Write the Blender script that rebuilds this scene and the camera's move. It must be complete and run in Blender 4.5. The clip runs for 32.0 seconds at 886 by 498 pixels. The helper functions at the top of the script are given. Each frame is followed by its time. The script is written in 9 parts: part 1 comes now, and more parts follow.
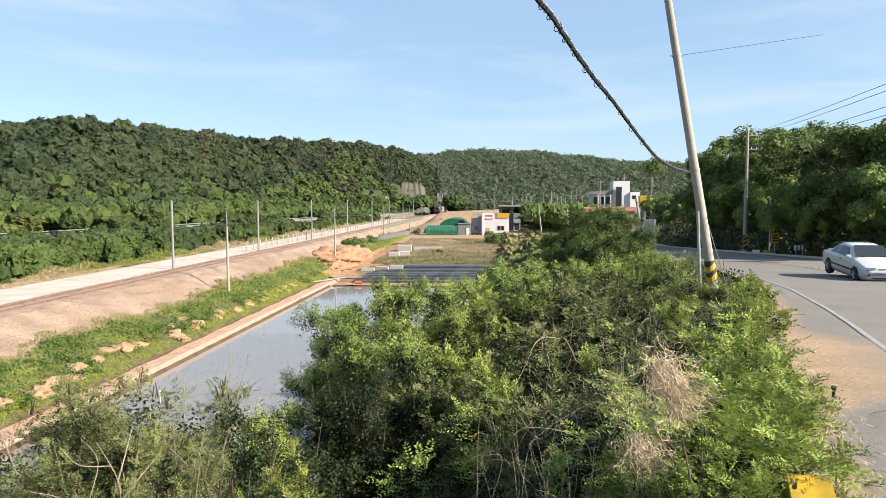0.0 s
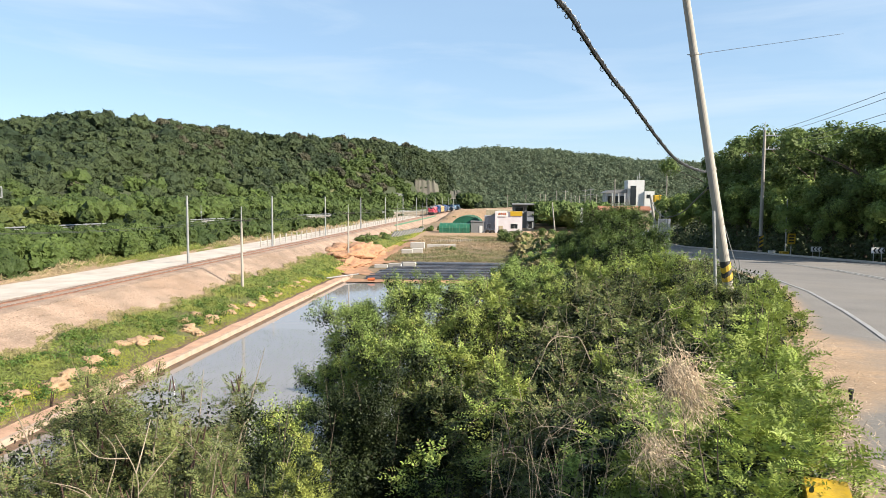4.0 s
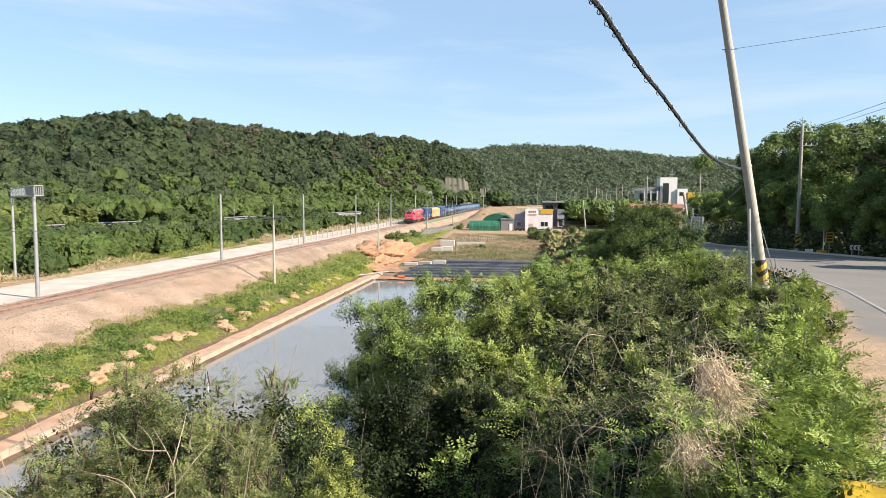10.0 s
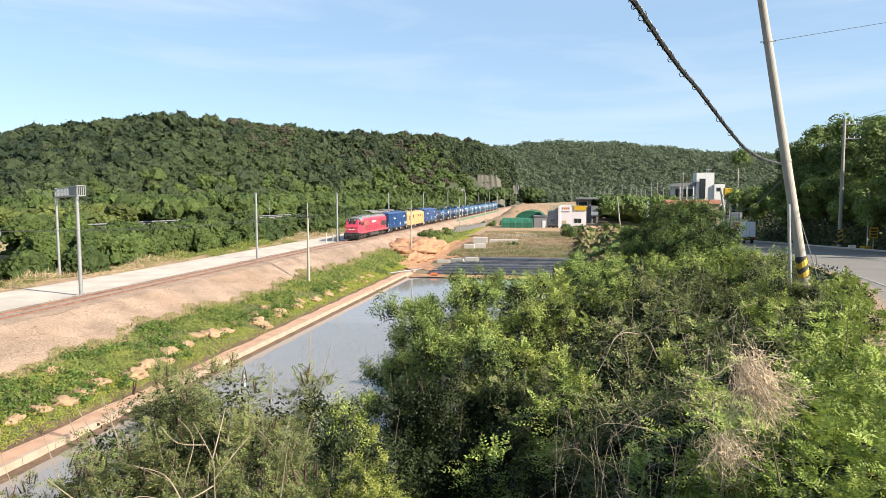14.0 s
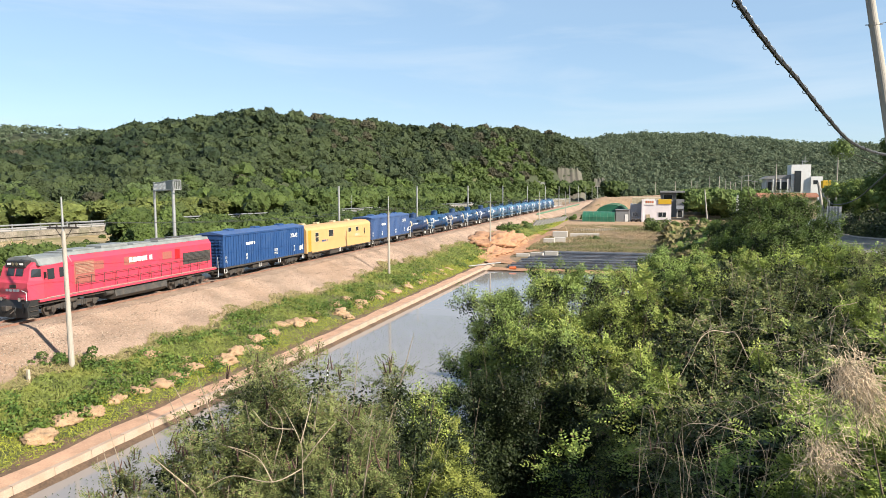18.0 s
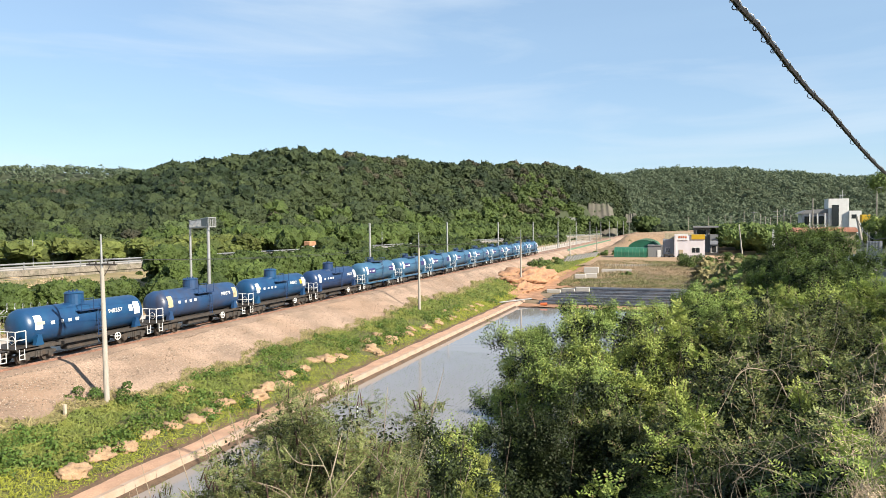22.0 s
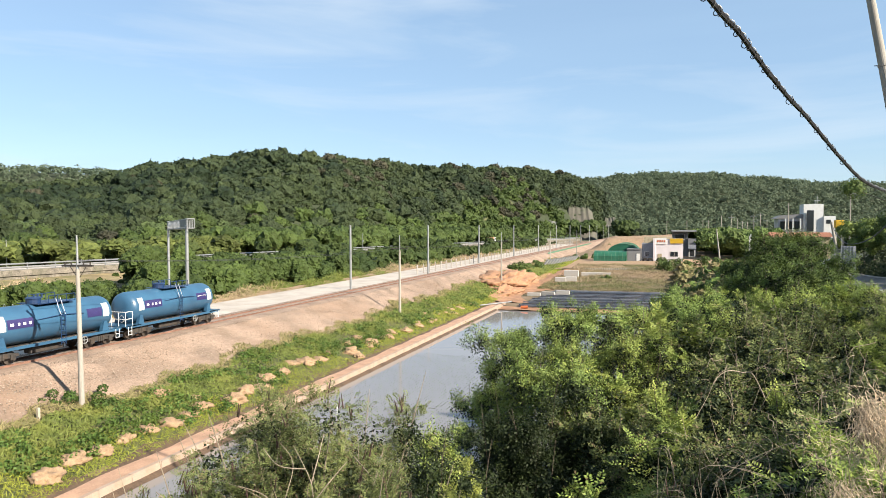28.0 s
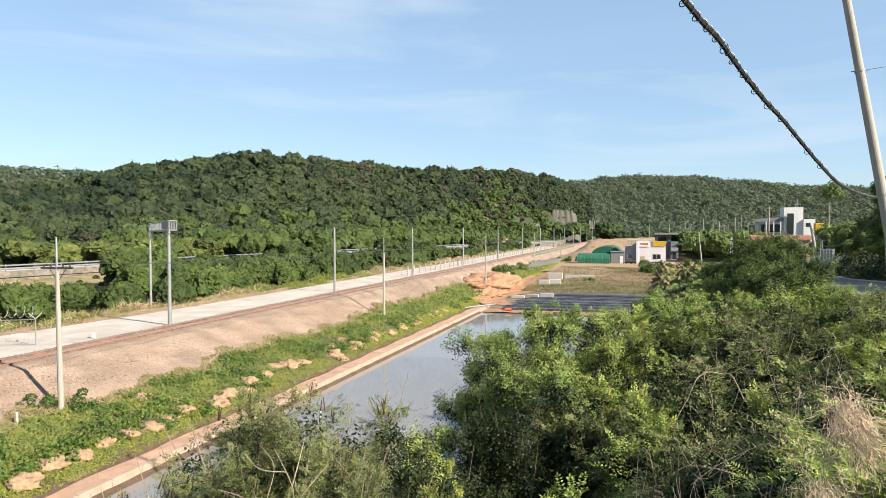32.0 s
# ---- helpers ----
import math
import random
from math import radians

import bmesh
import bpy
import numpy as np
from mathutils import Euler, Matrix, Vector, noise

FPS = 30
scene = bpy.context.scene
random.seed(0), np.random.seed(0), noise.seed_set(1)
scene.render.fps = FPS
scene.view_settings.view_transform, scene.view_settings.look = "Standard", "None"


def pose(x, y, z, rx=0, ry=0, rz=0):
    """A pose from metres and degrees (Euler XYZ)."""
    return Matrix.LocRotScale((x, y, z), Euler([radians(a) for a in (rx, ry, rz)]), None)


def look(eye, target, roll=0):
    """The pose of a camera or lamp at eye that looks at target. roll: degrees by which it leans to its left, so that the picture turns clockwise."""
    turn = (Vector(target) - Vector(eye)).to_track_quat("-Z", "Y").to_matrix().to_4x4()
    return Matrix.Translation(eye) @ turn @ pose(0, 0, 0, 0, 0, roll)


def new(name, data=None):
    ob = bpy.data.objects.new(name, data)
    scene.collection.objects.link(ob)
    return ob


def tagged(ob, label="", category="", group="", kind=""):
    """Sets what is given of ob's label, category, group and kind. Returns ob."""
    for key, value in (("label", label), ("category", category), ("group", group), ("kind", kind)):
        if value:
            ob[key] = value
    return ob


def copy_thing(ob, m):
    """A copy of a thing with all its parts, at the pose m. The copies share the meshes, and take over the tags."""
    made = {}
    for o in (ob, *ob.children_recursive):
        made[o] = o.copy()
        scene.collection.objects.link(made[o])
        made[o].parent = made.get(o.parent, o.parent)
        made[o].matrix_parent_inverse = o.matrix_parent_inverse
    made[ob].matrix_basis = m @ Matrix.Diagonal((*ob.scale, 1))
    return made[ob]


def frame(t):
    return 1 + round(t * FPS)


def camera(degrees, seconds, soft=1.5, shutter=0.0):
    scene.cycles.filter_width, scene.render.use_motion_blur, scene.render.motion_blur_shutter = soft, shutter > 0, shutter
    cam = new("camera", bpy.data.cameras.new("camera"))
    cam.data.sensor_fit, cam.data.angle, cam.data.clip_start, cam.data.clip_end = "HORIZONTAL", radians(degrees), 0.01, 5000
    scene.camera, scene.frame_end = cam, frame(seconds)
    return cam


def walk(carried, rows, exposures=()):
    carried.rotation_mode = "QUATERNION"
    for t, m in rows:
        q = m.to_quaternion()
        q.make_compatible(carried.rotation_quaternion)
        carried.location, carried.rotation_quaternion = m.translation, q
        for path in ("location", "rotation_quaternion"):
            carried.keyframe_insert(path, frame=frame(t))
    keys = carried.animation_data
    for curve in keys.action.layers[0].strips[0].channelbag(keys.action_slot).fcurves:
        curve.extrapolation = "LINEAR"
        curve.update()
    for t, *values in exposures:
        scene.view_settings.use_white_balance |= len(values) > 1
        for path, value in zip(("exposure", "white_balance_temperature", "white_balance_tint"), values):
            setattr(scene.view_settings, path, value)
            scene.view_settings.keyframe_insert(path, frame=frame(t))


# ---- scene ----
EYE = (0.0, 0.0, 8.5)
# seconds, the sway of the camera about the spot where it is held, and its three angles
PATH = [
    (0, 0.045, 0.065, -0.007, 85.954, 0.157, 4.551), (0.5, 0.040, 0.067, -0.006, 85.886, 0.033, 4.594), (1, 0.031, 0.069, -0.005, 85.784, -0.202, 4.795),
    (1.5, 0.020, 0.066, -0.007, 85.656, -0.452, 5.055), (2, 0.010, 0.060, -0.002, 85.527, -0.552, 5.275), (2.5, 0.012, 0.060, -0.003, 85.515, -0.551, 5.406),
    (3, 0.012, 0.053, -0.003, 85.633, -0.449, 5.449), (3.5, 0.018, 0.051, -0.002, 85.744, -0.351, 5.574), (5.5, 0.008, 0.045, -0.001, 85.689, -0.556, 5.983),
    (6, 0.001, 0.037, -0.002, 85.634, -0.689, 6.180), (6.5, -0.001, 0.039, -0.001, 85.622, -0.743, 6.444), (7, 0.001, 0.045, 0.000, 85.595, -0.653, 6.704),
    (7.5, 0.007, 0.036, -0.001, 85.621, -0.566, 6.899), (8, 0.013, 0.037, -0.003, 85.593, -0.438, 7.138), (8.5, 0.011, 0.038, 0.000, 85.532, -0.423, 7.449),
    (9, 0.011, 0.046, -0.001, 85.483, -0.455, 7.778), (9.5, 0.007, 0.037, 0.001, 85.468, -0.379, 8.002), (10, 0.010, 0.034, -0.002, 85.549, -0.264, 8.137),
    (10.5, 0.013, 0.029, 0.001, 85.647, -0.102, 8.253), (11, 0.016, 0.031, 0.002, 85.673, 0.052, 8.510), (11.5, 0.019, 0.029, 0.004, 85.647, 0.173, 8.928),
    (12, 0.015, 0.033, 0.002, 85.585, 0.154, 9.360), (12.5, 0.018, 0.031, 0.001, 85.527, 0.179, 9.802), (13, 0.016, 0.024, 0.001, 85.463, 0.202, 10.164),
    (13.5, 0.014, 0.019, 0.006, 85.403, 0.217, 10.470), (14, 0.008, 0.015, 0.003, 85.326, 0.141, 10.836), (14.5, 0.003, 0.017, 0.003, 85.139, 0.150, 11.361),
    (16.5, -0.015, -0.003, 0.006, 84.848, 0.022, 14.150), (17, -0.011, -0.008, 0.008, 84.849, 0.135, 14.937), (17.5, -0.012, -0.012, 0.008, 84.817, 0.180, 16.032),
    (18, -0.016, -0.024, 0.007, 84.798, 0.225, 17.411), (18.5, -0.020, -0.031, 0.003, 84.759, 0.236, 18.902), (19, -0.016, -0.039, -0.002, 84.996, 0.154, 20.064),
    (19.5, -0.007, -0.047, 0.002, 85.736, 0.146, 20.449), (20, -0.005, -0.046, 0.005, 86.813, -0.004, 20.371), (20.5, -0.002, -0.050, 0.009, 87.628, 0.035, 20.129),
    (21, -0.005, -0.050, 0.010, 87.875, 0.081, 20.060), (21.5, -0.005, -0.045, 0.008, 87.856, 0.281, 20.023), (22, -0.004, -0.038, 0.004, 87.822, 0.501, 19.928),
    (22.5, -0.001, -0.048, 0.007, 87.837, 0.488, 19.717), (23, -0.006, -0.049, 0.002, 87.895, 0.355, 19.396), (23.5, -0.010, -0.049, -0.003, 87.952, 0.215, 19.089),
    (24, -0.016, -0.052, 0.001, 88.054, 0.033, 18.895), (24.5, -0.021, -0.046, -0.003, 88.167, -0.046, 18.817), (25, -0.024, -0.050, -0.006, 88.210, -0.104, 18.803),
    (25.5, -0.028, -0.046, -0.007, 88.199, -0.127, 18.747), (27.5, -0.025, -0.038, -0.009, 88.156, 0.219, 18.398), (28, -0.031, -0.033, -0.006, 88.050, 0.160, 18.328),
    (28.5, -0.026, -0.036, -0.004, 87.969, 0.036, 18.229), (29, -0.018, -0.043, 0.000, 87.973, 0.042, 18.090), (29.5, -0.009, -0.040, -0.001, 88.047, 0.041, 17.883),
    (30, -0.007, -0.040, 0.002, 88.002, -0.024, 17.638), (30.5, -0.008, -0.028, -0.003, 87.946, -0.195, 17.487), (31, -0.016, -0.037, -0.006, 88.020, -0.378, 17.413),
    (31.5, -0.012, -0.043, -0.007, 88.134, -0.323, 17.282), (32, -0.002, -0.041, -0.005, 88.249, 0.064, 17.034),
]

cam = camera(65.63, 32.0, soft=0.6)
walk(cam, [(t, pose(EYE[0] + dx, EYE[1] + dy, EYE[2] + dz, rx, ry, rz)) for t, dx, dy, dz, rx, ry, rz in PATH], ((0, 1.515), (14, 1.515), (18, 1.43), (32, 1.43)))

# ---- daylight ----
SUN_AZ, SUN_EL = 108.0, 32.0          # degrees clockwise from +y, and above the horizon
world = bpy.data.worlds.new("sky_world")
scene.world = world
world.use_nodes = True
wn = world.node_tree
for n in list(wn.nodes):
    wn.nodes.remove(n)
w_out = wn.nodes.new("ShaderNodeOutputWorld")
w_bg = wn.nodes.new("ShaderNodeBackground")
w_sky = wn.nodes.new("ShaderNodeTexSky")
w_sky.sky_type = "NISHITA"
w_sky.sun_disc = False
w_sky.sun_elevation, w_sky.sun_rotation = radians(SUN_EL), radians(SUN_AZ)
w_sky.altitude, w_sky.air_density, w_sky.dust_density, w_sky.ozone_density = 50, 1.0, 0.35, 3.0
# thin streaks of high cloud
w_co = wn.nodes.new("ShaderNodeTexCoord")
w_map = wn.nodes.new("ShaderNodeMapping")
w_map.inputs["Rotation"].default_value = (0.0, radians(-10), radians(15))
w_map.inputs["Scale"].default_value = (1.2, 3.0, 11.0)
w_no = wn.nodes.new("ShaderNodeTexNoise")
w_no.inputs["Scale"].default_value, w_no.inputs["Detail"].default_value = 1.6, 5.0
w_ramp = wn.nodes.new("ShaderNodeValToRGB")
w_ramp.color_ramp.elements[0].position, w_ramp.color_ramp.elements[1].position = 0.46, 0.78
w_ramp.color_ramp.elements[0].color, w_ramp.color_ramp.elements[1].color = (0.5, 0.5, 0.5, 1), (0.62, 0.62, 0.62, 1)
w_mix = wn.nodes.new("ShaderNodeMix")
w_mix.data_type = "RGBA"
w_mix.inputs["B"].default_value = (2.9, 4.15, 5.55, 1)
wn.links.new(w_co.outputs["Generated"], w_map.inputs["Vector"])
wn.links.new(w_map.outputs["Vector"], w_no.inputs["Vector"])
wn.links.new(w_no.outputs["Fac"], w_ramp.inputs["Fac"])
wn.links.new(w_ramp.outputs["Color"], w_mix.inputs["Factor"])
wn.links.new(w_sky.outputs["Color"], w_mix.inputs["A"])
w_map2 = wn.nodes.new("ShaderNodeMapping")
w_map2.inputs["Rotation"].default_value = (radians(4), radians(9), radians(20))
w_map2.inputs["Scale"].default_value = (1.3, 1.6, 9.0)
w_no2 = wn.nodes.new("ShaderNodeTexNoise")
w_no2.inputs["Scale"].default_value, w_no2.inputs["Detail"].default_value, w_no2.inputs["Roughness"].default_value = 1.5, 7.0, 0.55
w_no2.inputs["Distortion"].default_value = 0.5
w_wisp = wn.nodes.new("ShaderNodeMapRange")
w_wisp.inputs["From Min"].default_value, w_wisp.inputs["From Max"].default_value = 0.48, 0.72
w_wisp.inputs["To Min"].default_value, w_wisp.inputs["To Max"].default_value = 0.0, 0.5
w_mix2 = wn.nodes.new("ShaderNodeMix")
w_mix2.data_type = "RGBA"
w_mix2.inputs["B"].default_value = (4.6, 5.3, 6.0, 1)
wn.links.new(w_co.outputs["Generated"], w_map2.inputs["Vector"])
wn.links.new(w_map2.outputs["Vector"], w_no2.inputs["Vector"])
wn.links.new(w_no2.outputs["Fac"], w_wisp.inputs["Value"])
wn.links.new(w_wisp.outputs["Result"], w_mix2.inputs["Factor"])
wn.links.new(w_mix.outputs["Result"], w_mix2.inputs["A"])
wn.links.new(w_mix2.outputs["Result"], w_bg.inputs["Color"])
w_bg.inputs["Strength"].default_value = 0.063
wn.links.new(w_bg.outputs["Background"], w_out.inputs["Surface"])

sun = new("sun", bpy.data.lights.new("sun", "SUN"))
sun.data.energy, sun.data.angle, sun.data.color = 5.0, radians(0.53), (1.0, 0.91, 0.77)
sun.matrix_world = look((0, 0, 0), (-math.sin(radians(SUN_AZ)) * math.cos(radians(SUN_EL)),
                                    -math.cos(radians(SUN_AZ)) * math.cos(radians(SUN_EL)), -math.sin(radians(SUN_EL))))
scene.view_settings.exposure = 1.515

# ---- materials ----
def mat(name, base, rough=0.8, metal=0.0, vary=0.25, scale=3.0, fine=40.0, bump=0.3, dirt=None, dirt_amount=0.35,
        dirt_scale=0.7, island=0.0, randob=0.0, translucent=0.0, spec=0.5, bump_dist=0.01, stretch=(1, 1, 1)):
    """A surface: base colour, varied by a coarse and a fine noise, stains of a second colour, and fine relief."""
    m = bpy.data.materials.new(name)
    m.use_nodes = True
    nt = m.node_tree
    bs = nt.nodes["Principled BSDF"]
    out = nt.nodes["Material Output"]
    link = nt.links.new
    co = nt.nodes.new("ShaderNodeTexCoord")
    mp = nt.nodes.new("ShaderNodeMapping")
    mp.inputs["Scale"].default_value = stretch
    link(co.outputs["Object"], mp.inputs["Vector"])
    n1 = nt.nodes.new("ShaderNodeTexNoise")
    n1.inputs["Scale"].default_value, n1.inputs["Detail"].default_value = scale, 4.0
    n2 = nt.nodes.new("ShaderNodeTexNoise")
    n2.inputs["Scale"].default_value, n2.inputs["Detail"].default_value = fine, 3.0
    link(mp.outputs["Vector"], n1.inputs["Vector"])
    link(mp.outputs["Vector"], n2.inputs["Vector"])

    def grey(a, b, fac):
        r = nt.nodes.new("ShaderNodeMapRange")
        r.inputs["From Min"].default_value, r.inputs["From Max"].default_value = 0.3, 0.7
        r.inputs["To Min"].default_value, r.inputs["To Max"].default_value = a, b
        link(fac, r.inputs["Value"])
        return r.outputs["Result"]

    def times(a, b):
        k = nt.nodes.new("ShaderNodeMath")
        k.operation = "MULTIPLY"
        link(a, k.inputs[0])
        link(b, k.inputs[1])
        return k.outputs[0]

    v = times(grey(1 - vary, 1 + vary, n1.outputs["Fac"]), grey(1 - vary * 0.8, 1 + vary * 0.8, n2.outputs["Fac"]))
    if island:
        ge = nt.nodes.new("ShaderNodeNewGeometry")
        r = nt.nodes.new("ShaderNodeMapRange")
        r.inputs["To Min"].default_value, r.inputs["To Max"].default_value = 1 - island, 1 + island
        link(ge.outputs["Random Per Island"], r.inputs["Value"])
        v = times(v, r.outputs["Result"])
    if randob:
        oi = nt.nodes.new("ShaderNodeObjectInfo")
        r = nt.nodes.new("ShaderNodeMapRange")
        r.inputs["To Min"].default_value, r.inputs["To Max"].default_value = 1 - randob, 1 + randob
        link(oi.outputs["Random"], r.inputs["Value"])
        v = times(v, r.outputs["Result"])
    col = nt.nodes.new("ShaderNodeMix")
    col.data_type, col.blend_type = "RGBA", "MULTIPLY"
    col.inputs["Factor"].default_value = 1.0
    col.inputs["A"].default_value = (*base, 1)
    link(v, col.inputs["B"])
    c = col.outputs["Result"]
    if dirt:
        n3 = nt.nodes.new("ShaderNodeTexNoise")
        n3.inputs["Scale"].default_value, n3.inputs["Detail"].default_value = dirt_scale, 6.0
        n3.inputs["Roughness"].default_value = 0.62
        link(mp.outputs["Vector"], n3.inputs["Vector"])
        r = nt.nodes.new("ShaderNodeMapRange")
        r.inputs["From Min"].default_value, r.inputs["From Max"].default_value = 0.45, 0.68
        r.inputs["To Min"].default_value, r.inputs["To Max"].default_value = 0.0, dirt_amount
        link(n3.outputs["Fac"], r.inputs["Value"])
        mx = nt.nodes.new("ShaderNodeMix")
        mx.data_type = "RGBA"
        mx.inputs["B"].default_value = (*dirt, 1)
        link(r.outputs["Result"], mx.inputs["Factor"])
        link(c, mx.inputs["A"])
        c = mx.outputs["Result"]
    link(c, bs.inputs["Base Color"])
    bs.inputs["Roughness"].default_value, bs.inputs["Metallic"].default_value = rough, metal
    bs.inputs["Specular IOR Level"].default_value = spec
    if bump:
        bp = nt.nodes.new("ShaderNodeBump")
        bp.inputs["Strength"].default_value, bp.inputs["Distance"].default_value = bump, bump_dist
        link(n2.outputs["Fac"], bp.inputs["Height"])
        link(bp.outputs["Normal"], bs.inputs["Normal"])
    if translucent:
        tr = nt.nodes.new("ShaderNodeBsdfTranslucent")
        link(c, tr.inputs["Color"])
        ms = nt.nodes.new("ShaderNodeMixShader")
        ms.inputs["Fac"].default_value = translucent
        link(bs.outputs["BSDF"], ms.inputs[1])
        link(tr.outputs["BSDF"], ms.inputs[2])
        link(ms.outputs["Shader"], out.inputs["Surface"])
    return m


def leaf_mat(name, base, other, spot=0.25, island=0.45, translucent=0.3, dry=None, dry_amount=0.0, rough=0.6, vary=0.18, coarse=0.6, relief=0.0, grain=6.0):
    """Foliage: leaf by leaf variation, and drifts of a second green from plant to plant."""
    m = mat(name, base, rough=rough, vary=vary, scale=coarse, fine=grain, bump=1.0 if relief else 0.0, bump_dist=relief, dirt=other, dirt_amount=0.85,
            dirt_scale=spot, island=island, randob=0.22, translucent=translucent, spec=0.2)
    if dry:
        nt = m.node_tree
        ge = nt.nodes.new("ShaderNodeNewGeometry")
        gt = nt.nodes.new("ShaderNodeMath")
        gt.operation = "LESS_THAN"
        gt.inputs[1].default_value = dry_amount
        ml = nt.nodes.new("ShaderNodeMath")
        ml.operation, ml.inputs[1].default_value = "MULTIPLY", 7.13
        fr = nt.nodes.new("ShaderNodeMath")
        fr.operation = "FRACT"
        nt.links.new(ge.outputs["Random Per Island"], ml.inputs[0])
        nt.links.new(ml.outputs[0], fr.inputs[0])
        nt.links.new(fr.outputs[0], gt.inputs[0])
        bs = nt.nodes["Principled BSDF"]
        src = bs.inputs["Base Color"].links[0].from_socket
        mx = nt.nodes.new("ShaderNodeMix")
        mx.data_type = "RGBA"
        mx.inputs["B"].default_value = (*dry, 1)
        nt.links.new(gt.outputs[0], mx.inputs["Factor"])
        nt.links.new(src, mx.inputs["A"])
        nt.links.new(mx.outputs["Result"], bs.inputs["Base Color"])
    return m


M_SOIL = mat("soil", (0.158, 0.105, 0.063), 0.95, vary=0.3, scale=0.5, fine=8, bump=0.6, dirt=(0.0525, 0.063, 0.021), dirt_amount=0.6, dirt_scale=0.15, bump_dist=0.05)
M_MUD = mat("mud", (0.072, 0.044, 0.026), 0.75, vary=0.35, scale=1.2, fine=9, bump=0.7, bump_dist=0.05)
M_GRAVEL = mat("gravel", (0.232, 0.165, 0.122), 0.95, vary=0.32, scale=0.35, fine=7.0, bump=1.0, dirt=(0.212, 0.135, 0.088), dirt_amount=0.6, dirt_scale=0.12, bump_dist=0.09)
M_STONE = mat("crushed_stone", (0.231, 0.183, 0.142), 0.95, vary=0.15, scale=2, fine=20, bump=0.2, island=0.5)
# Very dark green ground, used below the woods and the near shrubs.
M_DARKSOIL = mat("dark_green_ground", (0.0237, 0.0315, 0.0105), 0.95, vary=0.4, scale=0.2, fine=2, bump=0.3)
M_CONCRETE = mat("concrete_slab", (0.378, 0.336, 0.294), 0.9, vary=0.12, scale=0.4, fine=20, bump=0.15, dirt=(0.22, 0.189, 0.152), dirt_amount=0.45, dirt_scale=0.25)
M_CANAL = mat("canal_concrete", (0.30, 0.225, 0.175), 0.9, vary=0.15, scale=0.8, fine=18, bump=0.2, dirt=(0.252, 0.158, 0.1), dirt_amount=0.95, dirt_scale=0.6)
M_CLAY = mat("red_clay", (0.275, 0.148, 0.080), 0.95, vary=0.25, scale=0.6, fine=8, bump=0.8, dirt=(0.21, 0.105, 0.063), dirt_amount=0.6, dirt_scale=0.4, bump_dist=0.06)
M_PINKDIRT = mat("pinkish_clay_dust", (0.35, 0.212, 0.138), 0.95, vary=0.2, scale=1.0, fine=12, bump=0.4, dirt=(0.22, 0.135, 0.09), dirt_amount=0.5, dirt_scale=0.7, bump_dist=0.03)
M_VERGE = mat("verge_sand", (0.255, 0.1696, 0.1013), 0.95, vary=0.2, scale=1.2, fine=18, bump=0.4, dirt=(0.2, 0.15, 0.105), dirt_amount=0.5, dirt_scale=0.9, bump_dist=0.02)
M_SAND = mat("sand_pile", (0.2426, 0.1593, 0.09348), 0.95, vary=0.25, scale=1.5, fine=14, bump=0.8, bump_dist=0.05)
M_ASPHALT = mat("asphalt", (0.121, 0.111, 0.102), 0.9, vary=0.14, scale=0.5, fine=60, bump=0.4, dirt=(0.162, 0.142, 0.121), dirt_amount=0.5, dirt_scale=0.22)


def drifted(sand, under):
    """Sand that thins out over asphalt, by how much of it lies there."""
    nt = sand.node_tree
    bs = nt.nodes["Principled BSDF"]
    src = bs.inputs["Base Color"].links[0].from_socket
    at_ = nt.nodes.new("ShaderNodeAttribute")
    at_.attribute_name = "cover"
    co = nt.nodes.new("ShaderNodeTexCoord")
    no = nt.nodes.new("ShaderNodeTexNoise")
    no.inputs["Scale"].default_value, no.inputs["Detail"].default_value, no.inputs["Roughness"].default_value = 1.6, 8.0, 0.7
    nt.links.new(co.outputs["Object"], no.inputs["Vector"])
    ad = nt.nodes.new("ShaderNodeMath")
    ad.operation = "ADD"
    nt.links.new(at_.outputs["Fac"], ad.inputs[0])
    nt.links.new(no.outputs["Fac"], ad.inputs[1])
    r = nt.nodes.new("ShaderNodeMapRange")
    r.inputs["From Min"].default_value, r.inputs["From Max"].default_value = 0.62, 1.15
    nt.links.new(ad.outputs[0], r.inputs["Value"])
    mx = nt.nodes.new("ShaderNodeMix")
    mx.data_type = "RGBA"
    mx.inputs["A"].default_value = (*under, 1)
    nt.links.new(r.outputs["Result"], mx.inputs["Factor"])
    nt.links.new(src, mx.inputs["B"])
    nt.links.new(mx.outputs["Result"], bs.inputs["Base Color"])


drifted(M_VERGE, (0.125, 0.114, 0.104))
M_ROADPAINT = mat("road_paint", (0.22, 0.22, 0.215), 0.7, vary=0.12, scale=2, fine=25, bump=0.1, dirt=(0.158, 0.147, 0.136), dirt_amount=0.6, dirt_scale=2.5)
M_RAIL = mat("rusty_rail", (0.165, 0.088, 0.062), 0.75, metal=0.1, vary=0.3, scale=2, fine=15, bump=0.2)
M_RAILTOP = mat("polished_rail", (0.315, 0.285, 0.27), 0.3, metal=0.9, vary=0.1)
M_SLEEPER = mat("concrete_sleeper", (0.1928, 0.1512, 0.121), 0.9, vary=0.2, scale=2, fine=20, randob=0.2)
M_GALV = mat("galvanised_steel", (0.289, 0.294, 0.294), 0.45, metal=0.55, vary=0.12, scale=1.5, fine=20, bump=0.05)
M_POLE = mat("pole_concrete", (0.278, 0.256, 0.222), 0.85, vary=0.14, scale=1.0, fine=22, bump=0.2, dirt=(0.189, 0.158, 0.121), dirt_amount=0.5, dirt_scale=1.2, stretch=(1, 1, 0.2))
